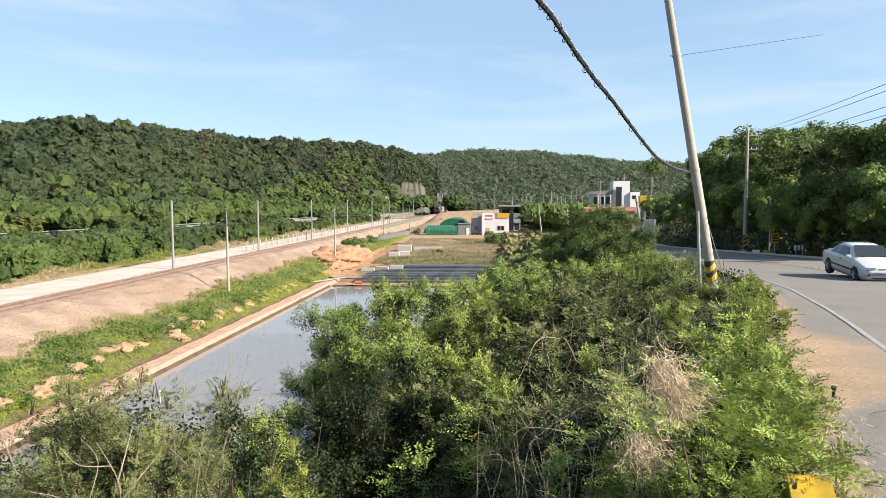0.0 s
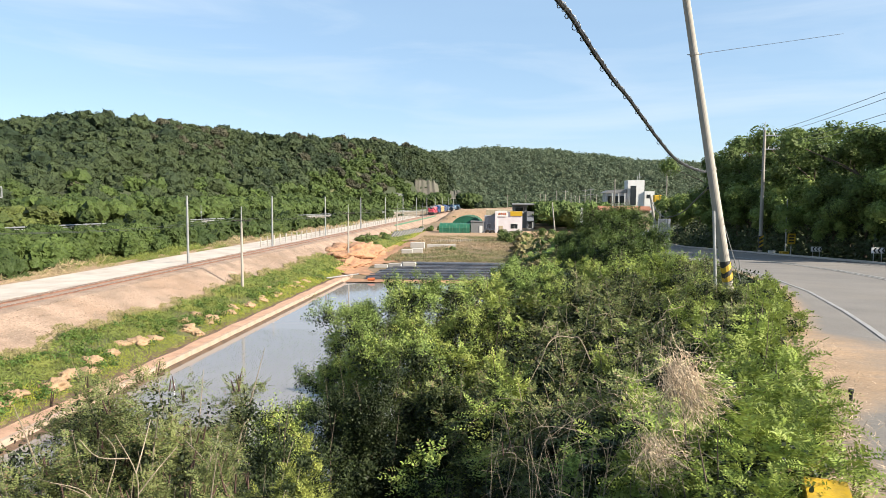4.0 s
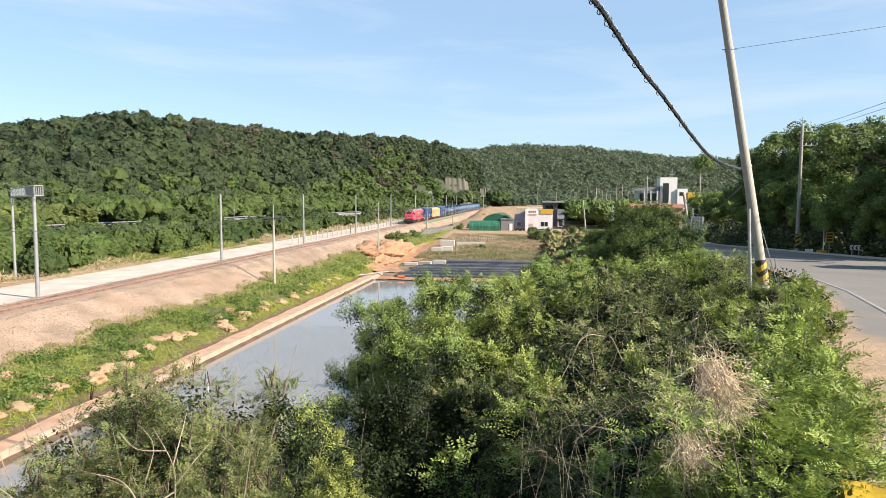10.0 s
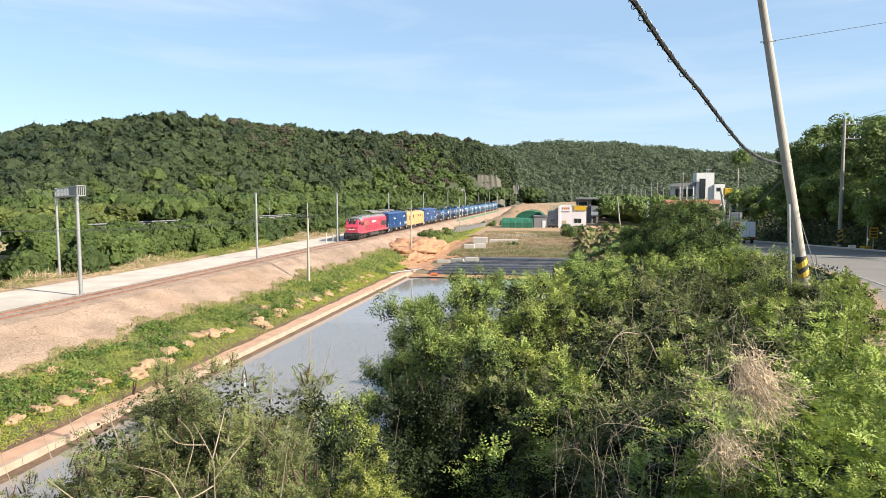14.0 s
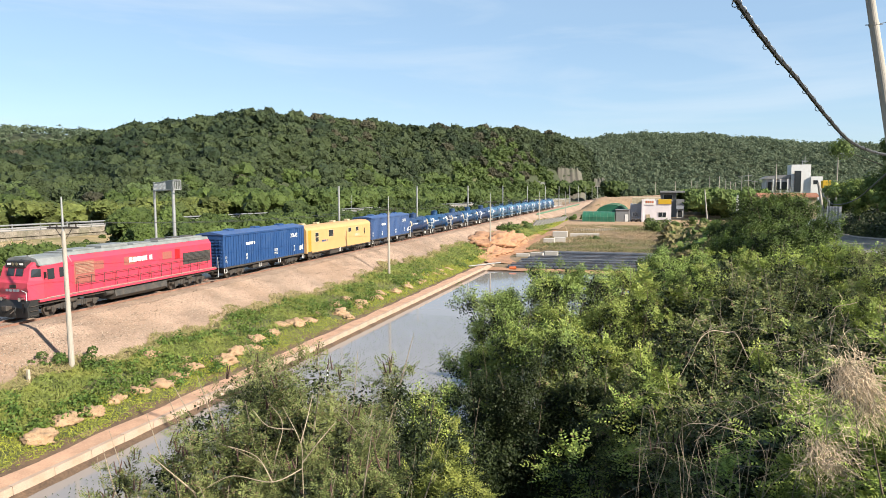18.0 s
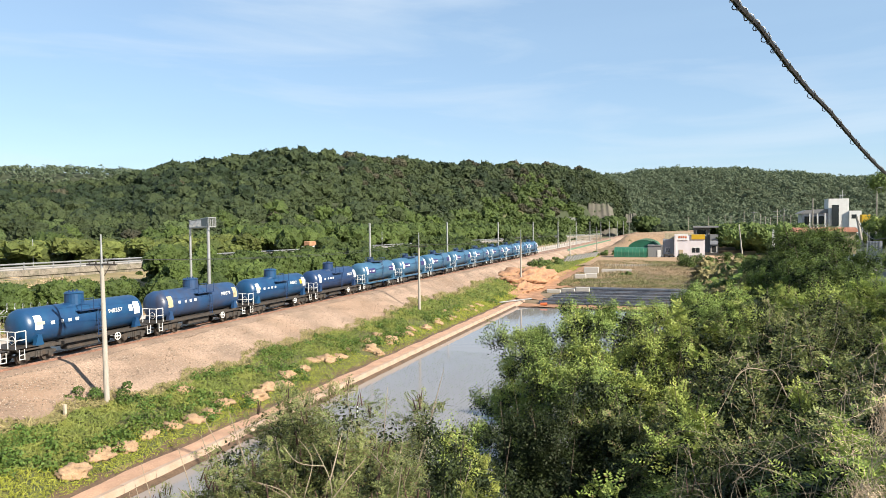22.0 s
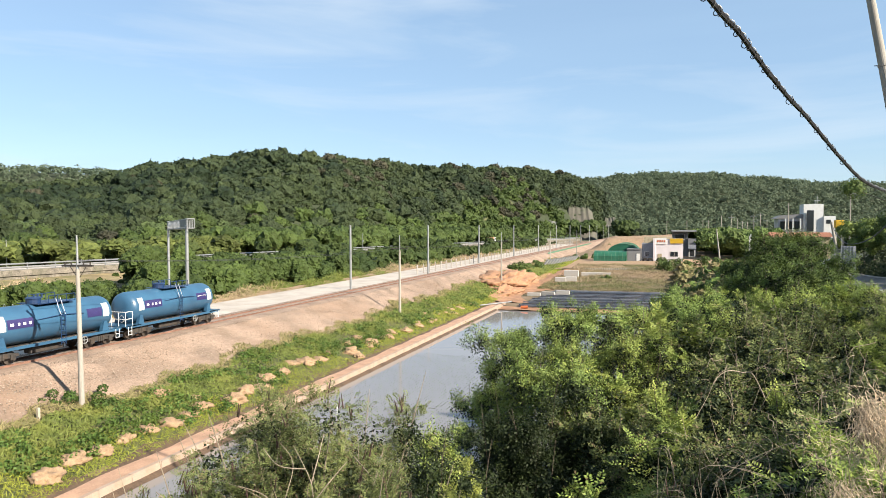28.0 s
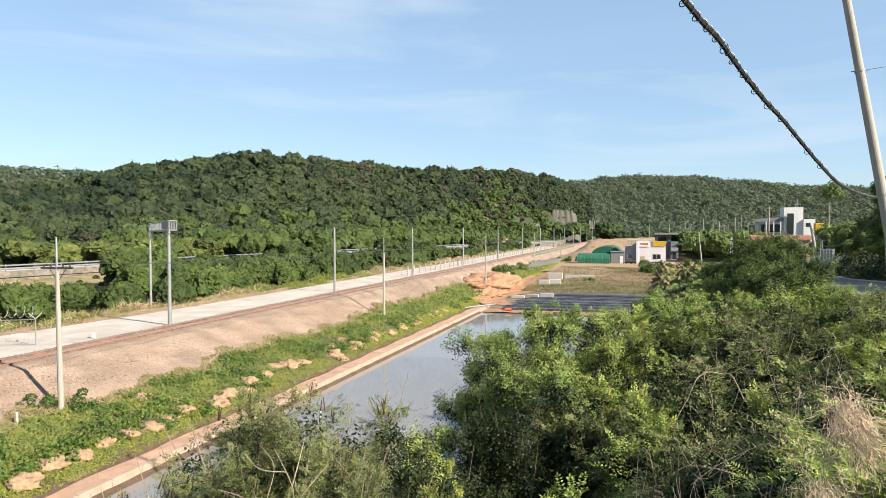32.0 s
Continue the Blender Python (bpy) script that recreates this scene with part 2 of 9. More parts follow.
M_BLACKPAINT = mat("black_paint", (0.0105, 0.0105, 0.0105), 0.6, vary=0.2)
M_YELLOWPAINT = mat("yellow_paint", (0.42, 0.262, 0.0105), 0.55, vary=0.15, dirt=(0.183, 0.132, 0.042), dirt_amount=0.4, dirt_scale=4)
M_CABLE = mat("black_cable", (0.0158, 0.0158, 0.0174), 0.55, vary=0.2)
M_WIRE = mat("grey_wire", (0.063, 0.063, 0.063), 0.5, metal=0.5)
M_BARK = mat("bark", (0.1, 0.0735, 0.0525), 0.9, vary=0.3, scale=4, fine=30, bump=0.6, stretch=(1, 1, 0.3))
M_PALEBARK = mat("pale_twig", (0.22, 0.178, 0.128), 0.85, vary=0.25, scale=5, fine=40, bump=0.3)
M_STRAW = mat("dry_straw", (0.46, 0.36, 0.25), 0.85, vary=0.2, island=0.4, translucent=0.15, bump=0)
M_WOODS = leaf_mat("woodland_leaves", (0.03421, 0.04778, 0.01843), (0.02327, 0.0364, 0.01505), spot=0.07, island=0.10, translucent=0.12, vary=0.34, relief=0.55, grain=2.4)
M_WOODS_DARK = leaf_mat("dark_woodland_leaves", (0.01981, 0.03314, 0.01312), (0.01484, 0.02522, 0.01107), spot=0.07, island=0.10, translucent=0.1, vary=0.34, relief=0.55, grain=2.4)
# Paler and bluer than the near woods: distance haze is mixed into the colour.
M_WOODS_FAR = leaf_mat("haze_tinted_leaves", (0.125, 0.158, 0.098), (0.098, 0.130, 0.082), spot=0.02, island=0.05, translucent=0.45, vary=0.14, relief=0.15, grain=0.7)
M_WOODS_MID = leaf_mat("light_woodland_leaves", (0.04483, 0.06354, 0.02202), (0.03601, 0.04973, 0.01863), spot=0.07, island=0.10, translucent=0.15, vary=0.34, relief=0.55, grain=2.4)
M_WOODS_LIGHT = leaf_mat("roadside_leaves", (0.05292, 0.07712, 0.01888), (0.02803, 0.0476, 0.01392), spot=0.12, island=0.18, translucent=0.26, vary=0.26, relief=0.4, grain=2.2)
M_KUDZU = leaf_mat("creeper_leaves", (0.09438, 0.1132, 0.02984), (0.05164, 0.07474, 0.02167), spot=0.15, island=0.4, translucent=0.3, vary=0.26, relief=0.4, grain=2.2)
M_PINE = leaf_mat("brownish_pine", (0.04975, 0.04701, 0.02843), (0.02512, 0.0307, 0.01684), spot=0.15, island=0.25, translucent=0.15, vary=0.26, relief=0.5, grain=1.5)
M_TREE = leaf_mat("tree_leaves", (0.07829, 0.1127, 0.03229), (0.1222, 0.1649, 0.04417), spot=0.35, island=0.5, translucent=0.34)
# Lighter copy of the tree green, with sunlight on the crowns put into the colour.
M_TREELIGHT = leaf_mat("sunlit_tone_tree_leaves", (0.098, 0.138, 0.037), (0.135, 0.170, 0.046), spot=0.35, island=0.5, translucent=0.34)
# Dark shrub green; the shade of the hollow is put into this colour.
M_HOLLOW = leaf_mat("dark_shaded_shrub_leaves", (0.0225, 0.03375, 0.00945), (0.0315, 0.0435, 0.0117), spot=0.35, island=0.5, translucent=0.12)
M_ROUND = leaf_mat("round_bush_leaves", (0.0672, 0.1032, 0.024), (0.1128, 0.1488, 0.0336), spot=0.5, island=0.45, translucent=0.18)
M_SHRUB = leaf_mat("shrub_leaves", (0.1815, 0.2442, 0.0572), (0.3135, 0.3355, 0.0825), spot=0.8, island=0.45, translucent=0.22, dry=(0.165, 0.122, 0.063), dry_amount=0.03)
M_INDIGO = leaf_mat("indigo_leaves", (0.1149, 0.1381, 0.04687), (0.168, 0.178, 0.062), spot=0.9, island=0.45, translucent=0.2, dry=(0.165, 0.112, 0.0693), dry_amount=0.07)
M_BRIGHT = leaf_mat("young_leaves", (0.1694, 0.2231, 0.04453), (0.2697, 0.3044, 0.07676), spot=1.2, island=0.4, translucent=0.24)
M_YELLOWGREEN = leaf_mat("yellowish_leaves", (0.22, 0.24, 0.057), (0.13, 0.16, 0.04), spot=1.2, island=0.4, translucent=0.3)
# Nearly black green: the shade inside the crowns is put into the colour.
M_INNERSHADE = leaf_mat("shaded_inner_leaves", (0.0193, 0.0281, 0.0113), (0.0276, 0.0381, 0.0126), spot=0.8, island=0.4, translucent=0.05)
M_LEAFY = leaf_mat("leafy_shrub_leaves", (0.149, 0.2106, 0.054), (0.2376, 0.283, 0.07344), spot=0.6, island=0.45, translucent=0.2)
# Low dark green: shade beneath shrubs and trees is put into the colour.
M_UNDER = leaf_mat("shaded_undergrowth_leaves", (0.0304, 0.0433, 0.0158), (0.0441, 0.056, 0.0189), spot=0.8, island=0.5, translucent=0.1)
M_GRASS = leaf_mat("verge_grass", (0.099, 0.125, 0.0272), (0.167, 0.17, 0.0392), spot=0.3, island=0.45, translucent=0.25)
M_DRYGRASS = leaf_mat("dry_reeds", (0.2848, 0.2125, 0.136), (0.1827, 0.1615, 0.0782), spot=0.2, island=0.4, translucent=0.25)
M_FRESHGRASS = leaf_mat("fresh_grass", (0.225, 0.241, 0.0322), (0.161, 0.193, 0.0282), spot=0.5, island=0.4, translucent=0.25)
M_TURF = mat("turf", (0.0595, 0.0665, 0.021), 0.95, vary=0.35, scale=0.8, fine=9, bump=0.5, dirt=(0.112, 0.077, 0.042), dirt_amount=0.5, dirt_scale=0.5, bump_dist=0.05)
M_BANKSOIL = mat("bank_soil", (0.185, 0.142, 0.072), 0.95, vary=0.3, scale=0.5, fine=7, bump=0.6, dirt=(0.075, 0.088, 0.028), dirt_amount=0.8, dirt_scale=0.35, bump_dist=0.06)
M_DRYWEED = leaf_mat("dry_weeds", (0.165, 0.138, 0.063), (0.111, 0.112, 0.0378), spot=0.6, island=0.45, translucent=0.2)
M_STONEWALL = mat("stone_wall", (0.15, 0.13, 0.105), 0.95, vary=0.4, scale=1.5, fine=7, bump=0.8, dirt=(0.06, 0.065, 0.03), dirt_amount=0.6, dirt_scale=0.5, bump_dist=0.08)
M_WEED = leaf_mat("weed_leaves", (0.055, 0.095, 0.02), (0.09, 0.125, 0.024), spot=0.4, island=0.45, translucent=0.2)
M_SEED = mat("seed_spike", (0.05, 0.024, 0.018), 0.8, vary=0.3)
M_CROPS = leaf_mat("rice_seedlings", (0.0662, 0.101, 0.0315), (0.0826, 0.112, 0.0378), island=0.3)
M_WHITE = mat("white_paint", (0.585, 0.578, 0.562), 0.6, vary=0.05, dirt=(0.413, 0.39, 0.36), dirt_amount=0.3, dirt_scale=1.5)
M_GLASS = mat("dark_glass", (0.0225, 0.0263, 0.03), 0.08, vary=0.1, bump=0)
M_RUBBER = mat("rubber", (0.0132, 0.0132, 0.0132), 0.8, vary=0.2)
M_CHROME = mat("chrome", (0.45, 0.45, 0.45), 0.2, metal=1.0, vary=0.05, bump=0)


def water_mat():
    m = bpy.data.materials.new("paddy_water")
    m.use_nodes = True
    nt = m.node_tree
    bs = nt.nodes["Principled BSDF"]
    bs.inputs["Base Color"].default_value = (0.185, 0.172, 0.168, 1)
    bs.inputs["Roughness"].default_value = 0.04
    bs.inputs["IOR"].default_value = 1.33
    bs.inputs["Specular IOR Level"].default_value = 0.5
    co = nt.nodes.new("ShaderNodeTexCoord")
    no = nt.nodes.new("ShaderNodeTexNoise")
    no.inputs["Scale"].default_value, no.inputs["Detail"].default_value = 2.5, 3.0
    bp = nt.nodes.new("ShaderNodeBump")
    bp.inputs["Strength"].default_value, bp.inputs["Distance"].default_value = 0.03, 0.02
    nt.links.new(co.outputs["Object"], no.inputs["Vector"])
    nt.links.new(no.outputs["Fac"], bp.inputs["Height"])
    nt.links.new(bp.outputs["Normal"], bs.inputs["Normal"])
    return m


M_WATER = water_mat()

# ---- building tools ----
def mesh_from(name, verts, faces, material, smooth=False):
    me = bpy.data.meshes.new(name)
    me.from_pydata([tuple(v) for v in verts], [], [tuple(f) for f in faces])
    me.materials.append(material)
    if smooth:
        me.polygons.foreach_set("use_smooth", [True] * len(me.polygons))
    me.update()
    return me


def quads_mesh(name, corners, material):
    """corners: an array (n, 4, 3): n loose quads."""
    n = len(corners)
    me = bpy.data.meshes.new(name)
    me.vertices.add(n * 4)
    me.vertices.foreach_set("co", np.asarray(corners, dtype=np.float32).reshape(-1))
    me.loops.add(n * 4)
    me.loops.foreach_set("vertex_index", np.arange(n * 4, dtype=np.int32))
    me.polygons.add(n)
    me.polygons.foreach_set("loop_start", np.arange(0, n * 4, 4, dtype=np.int32))
    me.polygons.foreach_set("loop_total", np.full(n, 4, dtype=np.int32))
    me.materials.append(material)
    me.update(calc_edges=True)
    return me


def part(name, bm, material, parent=None, label="", smooth=False, m=None):
    """Links a bmesh (or a mesh) as one mesh object, under a thing or part if one is given."""
    if isinstance(bm, bmesh.types.BMesh):
        me = bpy.data.meshes.new(name)
        if smooth:
            for f in bm.faces:
                f.smooth = True
        bm.to_mesh(me)
        bm.free()
        me.materials.append(material)
    else:
        me = bm
    ob = new(name, me)
    if parent is not None:
        ob.parent = parent
    if m is not None:
        ob.matrix_local = m
    if label:
        ob["label"] = label
    return ob


def box(bm, x0, x1, y0, y1, z0, z1, bevel=0.0):
    v = bmesh.ops.create_cube(bm, size=1.0)["verts"]
    bmesh.ops.transform(bm, matrix=Matrix.Translation(((x0 + x1) / 2, (y0 + y1) / 2, (z0 + z1) / 2)) @ Matrix.Diagonal((abs(x1 - x0), abs(y1 - y0), abs(z1 - z0), 1)), verts=v)
    if bevel:
        edges = {e for w in v for e in w.link_edges}
        bmesh.ops.bevel(bm, geom=list(edges), offset=bevel, segments=2, affect="EDGES", profile=0.5)
    return bm


def bx(x0, x1, y0, y1, z0, z1, bevel=0.0):
    return box(bmesh.new(), x0, x1, y0, y1, z0, z1, bevel)


def rod(bm, a, b, r0, r1=None, sides=10):
    """A tapered round bar from a to b."""
    a, b = Vector(a), Vector(b)
    r1 = r0 if r1 is None else r1
    d = b - a
    q = d.to_track_quat("Z", "Y").to_matrix().to_4x4()
    bmesh.ops.create_cone(bm, cap_ends=True, segments=sides, radius1=r0, radius2=r1, depth=d.length,
                          matrix=Matrix.Translation((a + b) / 2) @ q)
    return bm


def bars(segments, r, sides=6):
    bm = bmesh.new()
    for a, b in segments:
        rod(bm, a, b, r, r, sides)
    return bm


def tube(points, radii, sides=6):
    """A bent tapered tube along points."""
    bm = bmesh.new()
    rings = []
    pts = [Vector(p) for p in points]
    for i, p in enumerate(pts):
        d = (pts[min(i + 1, len(pts) - 1)] - pts[max(i - 1, 0)]).normalized()
        q = d.to_track_quat("Z", "Y").to_matrix()
        r = radii[i] if hasattr(radii, "__len__") else radii
        rings.append([bm.verts.new(p + q @ Vector((math.cos(k * math.tau / sides) * r, math.sin(k * math.tau / sides) * r, 0))) for k in range(sides)])
    for a, b in zip(rings, rings[1:]):
        for k in range(sides):
            bm.faces.new((a[k], a[(k + 1) % sides], b[(k + 1) % sides], b[k]))
    bm.faces.new(rings[0][::-1])
    bm.faces.new(rings[-1])
    return bm


def prism(profile, y0, y1, axis="y"):
    """Extrudes a profile of (x, z) from y0 to y1."""
    bm = bmesh.new()
    put = (lambda p, t: (p[0], t, p[1])) if axis == "y" else (lambda p, t: (t, p[0], p[1]))
    a = [bm.verts.new(put(p, y0)) for p in profile]
    b = [bm.verts.new(put(p, y1)) for p in profile]
    n = len(profile)
    for k in range(n):
        bm.faces.new((a[k], a[(k + 1) % n], b[(k + 1) % n], b[k]))
    bm.faces.new(a[::-1])
    bm.faces.new(b)
    bmesh.ops.recalc_face_normals(bm, faces=bm.faces)
    return bm


def empty(name, m, label, category, group="", kind=""):
    ob = new(name)
    ob.empty_display_size = 0.3
    ob.matrix_basis = m
    return tagged(ob, label, category, group, kind)


def smooth01(t):
    t = np.clip(t, 0, 1)
    return t * t * (3 - 2 * t)


# ---- the lie of the land ----
WATER_Z, TRACK_X = -3.88, -39.5
ROAD_L = ((-60, -16.0), (-30, -7.0), (-10, -1.5), (0, 0.75), (5.3, 2.6), (9, 4.0), (12.9, 5.45), (19.2, 7.8), (26.7, 10.2), (38, 12.2), (60, 13.2), (100, 13.5), (150, 12.0))
ROAD_R = ((-60, -5.0), (-30, 4.5), (-10, 10.5), (0, 14.0), (12, 18.0), (25, 21.8), (40, 24.2), (53, 24.6), (70, 24.6), (90, 24.6), (115, 24.2), (150, 22.5))


def along(table, y):
    return np.interp(y, [a for a, _ in table], [b for _, b in table])


def road_z(y):
    y = np.asarray(y, dtype=float)
    return np.where(y < 100, 6.6 - 0.0485 * y, 1.75 - 0.02 * (np.minimum(y, 150) - 100))


# ridge lines fitted to the camera's view: bearing, height above eye level in degrees, assumed distance
RIDGE = ((-75, 1.5, 330), (-60, 2.2, 330), (-50, 2.9, 340), (-45.0, 3.4, 345), (-42.3, 4.45, 340), (-38.7, 5.2, 330), (-32.4, 5.80, 320), (-26, 5.55, 350),
         (-21.9, 5.0, 385), (-15, 4.72, 450), (-11.2, 4.68, 500), (-8, 4.15, 560), (-6.1, 3.3, 600), (-3.5, 1.6, 640), (-1, 0.4, 680), (2, -0.3, 720), (40, -0.3, 720))
FAR = ((-90, 3.9, 800), (-52, 4.05, 800), (-46, 4.1, 800), (-41, 3.8, 850), (-20, 3.2, 900), (-6.1, 3.45, 950), (-3.8, 3.85, 980), (0, 3.98, 1000), (3.7, 3.62, 1000),
       (8.2, 3.15, 1000), (14.3, 2.62, 1000), (16.5, 2.2, 1000), (25, 2.0, 1000), (60, 2.5, 900), (90, 3, 800))


def polar(x, y):
    return np.degrees(np.arctan2(x, y)), np.hypot(x, y)


def hill_z(x, y):
    az, r = polar(x, y)
    el, rr = np.interp(az, [q[0] for q in RIDGE], [q[1] for q in RIDGE]), np.interp(az, [q[0] for q in RIDGE], [q[2] for q in RIDGE])
    foot = np.minimum(np.clip(92.0 / np.maximum(np.sin(np.radians(np.clip(-az, 1, 90))), 0.05), 100, 900), rr - 150)
    top = 8.5 + rr * np.tan(np.radians(el)) - 3.2
    a = np.clip((r - foot) / np.maximum(rr - foot, 30), 0, 2.4)
    z = -2.5 + (top + 2.5) * np.where(a < 1, 0.55 * a + 0.45 * smooth01(a), 1 - 0.8 * smooth01((a - 1) / 1.4))
    el2, r2 = np.interp(az, [q[0] for q in FAR], [q[1] for q in FAR]), np.interp(az, [q[0] for q in FAR], [q[2] for q in FAR])
    top2 = 8.5 + r2 * np.tan(np.radians(el2)) - 3.0
    z2 = -2 + (top2 + 2) * smooth01((r - 0.72 * r2) / (0.28 * r2)) * (1 - 0.6 * smooth01((r - 1.05 * r2) / 1500))
    # the hill keeps clear of the railway
    off = smooth01((-x - 47) / 14)
    near = np.where(az < 4, -2.5 + (z + 2.5) * off, -2.5)
    behind = smooth01((y + 60) / 60)
    return np.maximum(near, z2) * behind + 2.0 * (1 - behind)


VALLEY_X = (-92, -80, -62, -55, -37.2, -33, -29, -26.6, -25.7, -24.2, -23.8)
VALLEY_Z = (2.2, 1.8, -0.4, -0.62, -0.62, -2.05, -2.9, -3.55, -3.95, -4.0, -4.35)


def land_z(x, y):
    x, y = np.broadcast_arrays(np.asarray(x, dtype=float), np.asarray(y, dtype=float))
    left, right, rz = along(ROAD_L, y), along(ROAD_R, y), road_z(y)
    v = np.interp(x, VALLEY_X, VALLEY_Z)
    # beyond the paddy the valley floor rises to the builders' yard
    floor = np.interp(y, (97, 104, 128, 145, 190, 205, 400), (-4.35, -3.75, -3.7, -3.2, -2.3, -2.05, -1.9))
    v = np.where(x > -26, np.maximum(v, floor), v)
    v = np.where((y > 150) & (x > -33), np.maximum(v, np.interp(y, (150, 200), (-4, -2.05))), v)
    # bank between the paddy and the road
    toe = np.interp(y, (0, 20, 40, 70, 100, 140), (-9.0, -9.5, -7.0, -4.0, -1.0, 2.0))
    bank = floor + (rz - 0.15 - floor) * smooth01((x - toe) / np.maximum(left - 0.6 - toe, 1.0)) ** 0.8
    # a hollow in the bank below the eye, dug deep so that it lies in shade
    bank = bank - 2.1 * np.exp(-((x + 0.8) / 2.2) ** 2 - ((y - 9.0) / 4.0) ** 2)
    v = np.where(x > toe, bank, v)
    v = np.where(x > left - 0.6, rz - 0.12, v)
    # wooded bank on the other side of the road
    v = np.where(x > right + 0.4, rz - 0.12 + 7.0 * smooth01((x - right - 0.4) / 28), v)
    blend = smooth01((y - 130) / 40)
    flat = np.where(x > -20, np.interp(y, (150, 205, 400), (-3.0, -2.05, -1.9)), v)
    v = np.where(x > toe, v * (1 - blend) + flat * blend, v)
    v = np.where((x < -47) & (y > 0), np.maximum(v, hill_z(x, y)), v)
    return np.where((x < -92) | (y > 430) | (x > 90) | (y < -60), np.maximum(hill_z(x, y), np.where((x < -92) & (y < 430), 2.0, -2.5)), v)


def axis(pieces):
    out = []
    for a, b, s in pieces:
        out += list(np.arange(a, b, s))
    return np.array(out + [pieces[-1][1]])


gx = axis(((-3000, -1000, 250), (-1000, -400, 40), (-400, -95, 12), (-95, -56, 4), (-56, -38, 2), (-38, -22, 0.7), (-22, 30, 1.2), (30, 100, 5), (100, 1000, 45), (1000, 3000, 250)))
gy = axis(((-3000, -400, 260), (-400, -60, 40), (-60, 0, 6), (0, 110, 2.5), (110, 250, 5), (250, 700, 15), (700, 1200, 35), (1200, 3000, 200)))
GX, GY = np.meshgrid(gx, gy)
GZ = land_z(GX, GY)
GZ = GZ + np.where((GX > -37) & (GX < -27), 0.05, 0.02) * np.sin(GX * 1.7 + np.sin(GY * 0.9) * 2) * np.cos(GY * 0.8)
nx = len(gx)
faces = [(j * nx + i, j * nx + i + 1, (j + 1) * nx + i + 1, (j + 1) * nx + i) for j in range(len(gy) - 1) for i in range(nx - 1)]
ground = new("ground", mesh_from("ground", np.stack([GX, GY, GZ], -1).reshape(-1, 3), faces, M_SOIL, True))
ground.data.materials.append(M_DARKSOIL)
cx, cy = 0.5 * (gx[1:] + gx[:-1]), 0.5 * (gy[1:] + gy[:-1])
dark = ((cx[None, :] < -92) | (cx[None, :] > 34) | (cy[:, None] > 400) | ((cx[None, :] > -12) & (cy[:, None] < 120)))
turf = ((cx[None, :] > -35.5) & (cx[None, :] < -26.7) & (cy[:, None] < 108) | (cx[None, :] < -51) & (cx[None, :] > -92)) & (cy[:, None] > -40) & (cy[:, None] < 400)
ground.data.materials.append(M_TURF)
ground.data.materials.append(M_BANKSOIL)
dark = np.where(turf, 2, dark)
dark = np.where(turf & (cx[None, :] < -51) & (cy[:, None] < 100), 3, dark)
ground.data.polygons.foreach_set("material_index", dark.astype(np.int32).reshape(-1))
tagged(ground, "brown valley soil rising to wooded hills", "ground", kind="structure")


def strip_mesh(name, xs_left, xs_right, ys, z_of, material, lift=0.0, cols=1):
    """A sheet along the valley between two edges, draped at z_of(x, y) + lift."""
    verts, fs = [], []
    for y in ys:
        a, b = xs_left(y), xs_right(y)
        for k in range(cols + 1):
            x = a + (b - a) * k / cols
            verts.append((x, y, float(z_of(x, y)) + lift))
    w = cols + 1
    for j in range(len(ys) - 1):
        for k in range(cols):
            fs.append((j * w + k, j * w + k + 1, (j + 1) * w + k + 1, (j + 1) * w + k))
    return mesh_from(name, verts, fs, material, True)


# ---- road ----
road_ys = list(np.arange(-60, 150.1, 3.0))
road = new("road", strip_mesh("road", lambda y: along(ROAD_L, y), lambda y: along(ROAD_R, y), road_ys, lambda x, y: road_z(y), M_ASPHALT, 0.0, 4))
tagged(road, "worn grey asphalt road falling towards the village", "road", kind="structure")


def paint_line(offset_of, width, ys):
    return strip_mesh("road_line", lambda y: offset_of(y), lambda y: offset_of(y) + width, ys, lambda x, y: road_z(y), M_ROADPAINT, 0.014)


def line_x(y):
    return np.interp(y, (-60, -30, 0, 11.6, 16.9, 24.1, 32, 38, 60, 100, 150), (-13.5, -4.4, 2.6, 6.3, 8.0, 9.95, 11.5, 12.5, 14.0, 14.6, 13))


def mid_x(y):
    return 0.52 * line_x(y) + 0.48 * (along(ROAD_R, y) - 1.6)


tagged(new("road_line", paint_line(line_x, 0.11, road_ys)), "worn white edge line painted on asphalt", "road line", kind="structure")
tagged(new("road_line", paint_line(lambda y: along(ROAD_R, y) - 1.7, 0.16, road_ys)), "worn white edge line painted on asphalt", "road line", kind="structure")
tagged(new("road_line", paint_line(mid_x, 0.16, road_ys)), "faded pale centre line painted on asphalt", "road line", kind="structure")
tagged(new("road_line", paint_line(lambda y: mid_x(y) + 0.3, 0.16, road_ys)), "faded pale centre line painted on asphalt", "road line", kind="structure")
verge = new("sandy_verge", strip_mesh("sandy_verge", lambda y: along(ROAD_L, y) - 0.5, lambda y: along(ROAD_L, y) + 0.45 * smooth01((34 - y) / 20) + 2.0 * smooth01((y - 7.3) / 1.6) * smooth01((14.6 - y) / 3.4),
                                      list(np.arange(-10, 40, 0.25)), lambda x, y: road_z(y), M_VERGE, 0.008, 10))
cover = verge.data.attributes.new("cover", "FLOAT", "POINT")
cover.data.foreach_set("value", np.tile(np.linspace(1.0, 0.0, 11), len(verge.data.vertices) // 11).astype(np.float32))
tagged(verge, "tan sand drifted over the road edge", "verge", kind="structure")

# ---- railway ----
rail_ys = list(np.arange(-260, 900.1, 6.0))
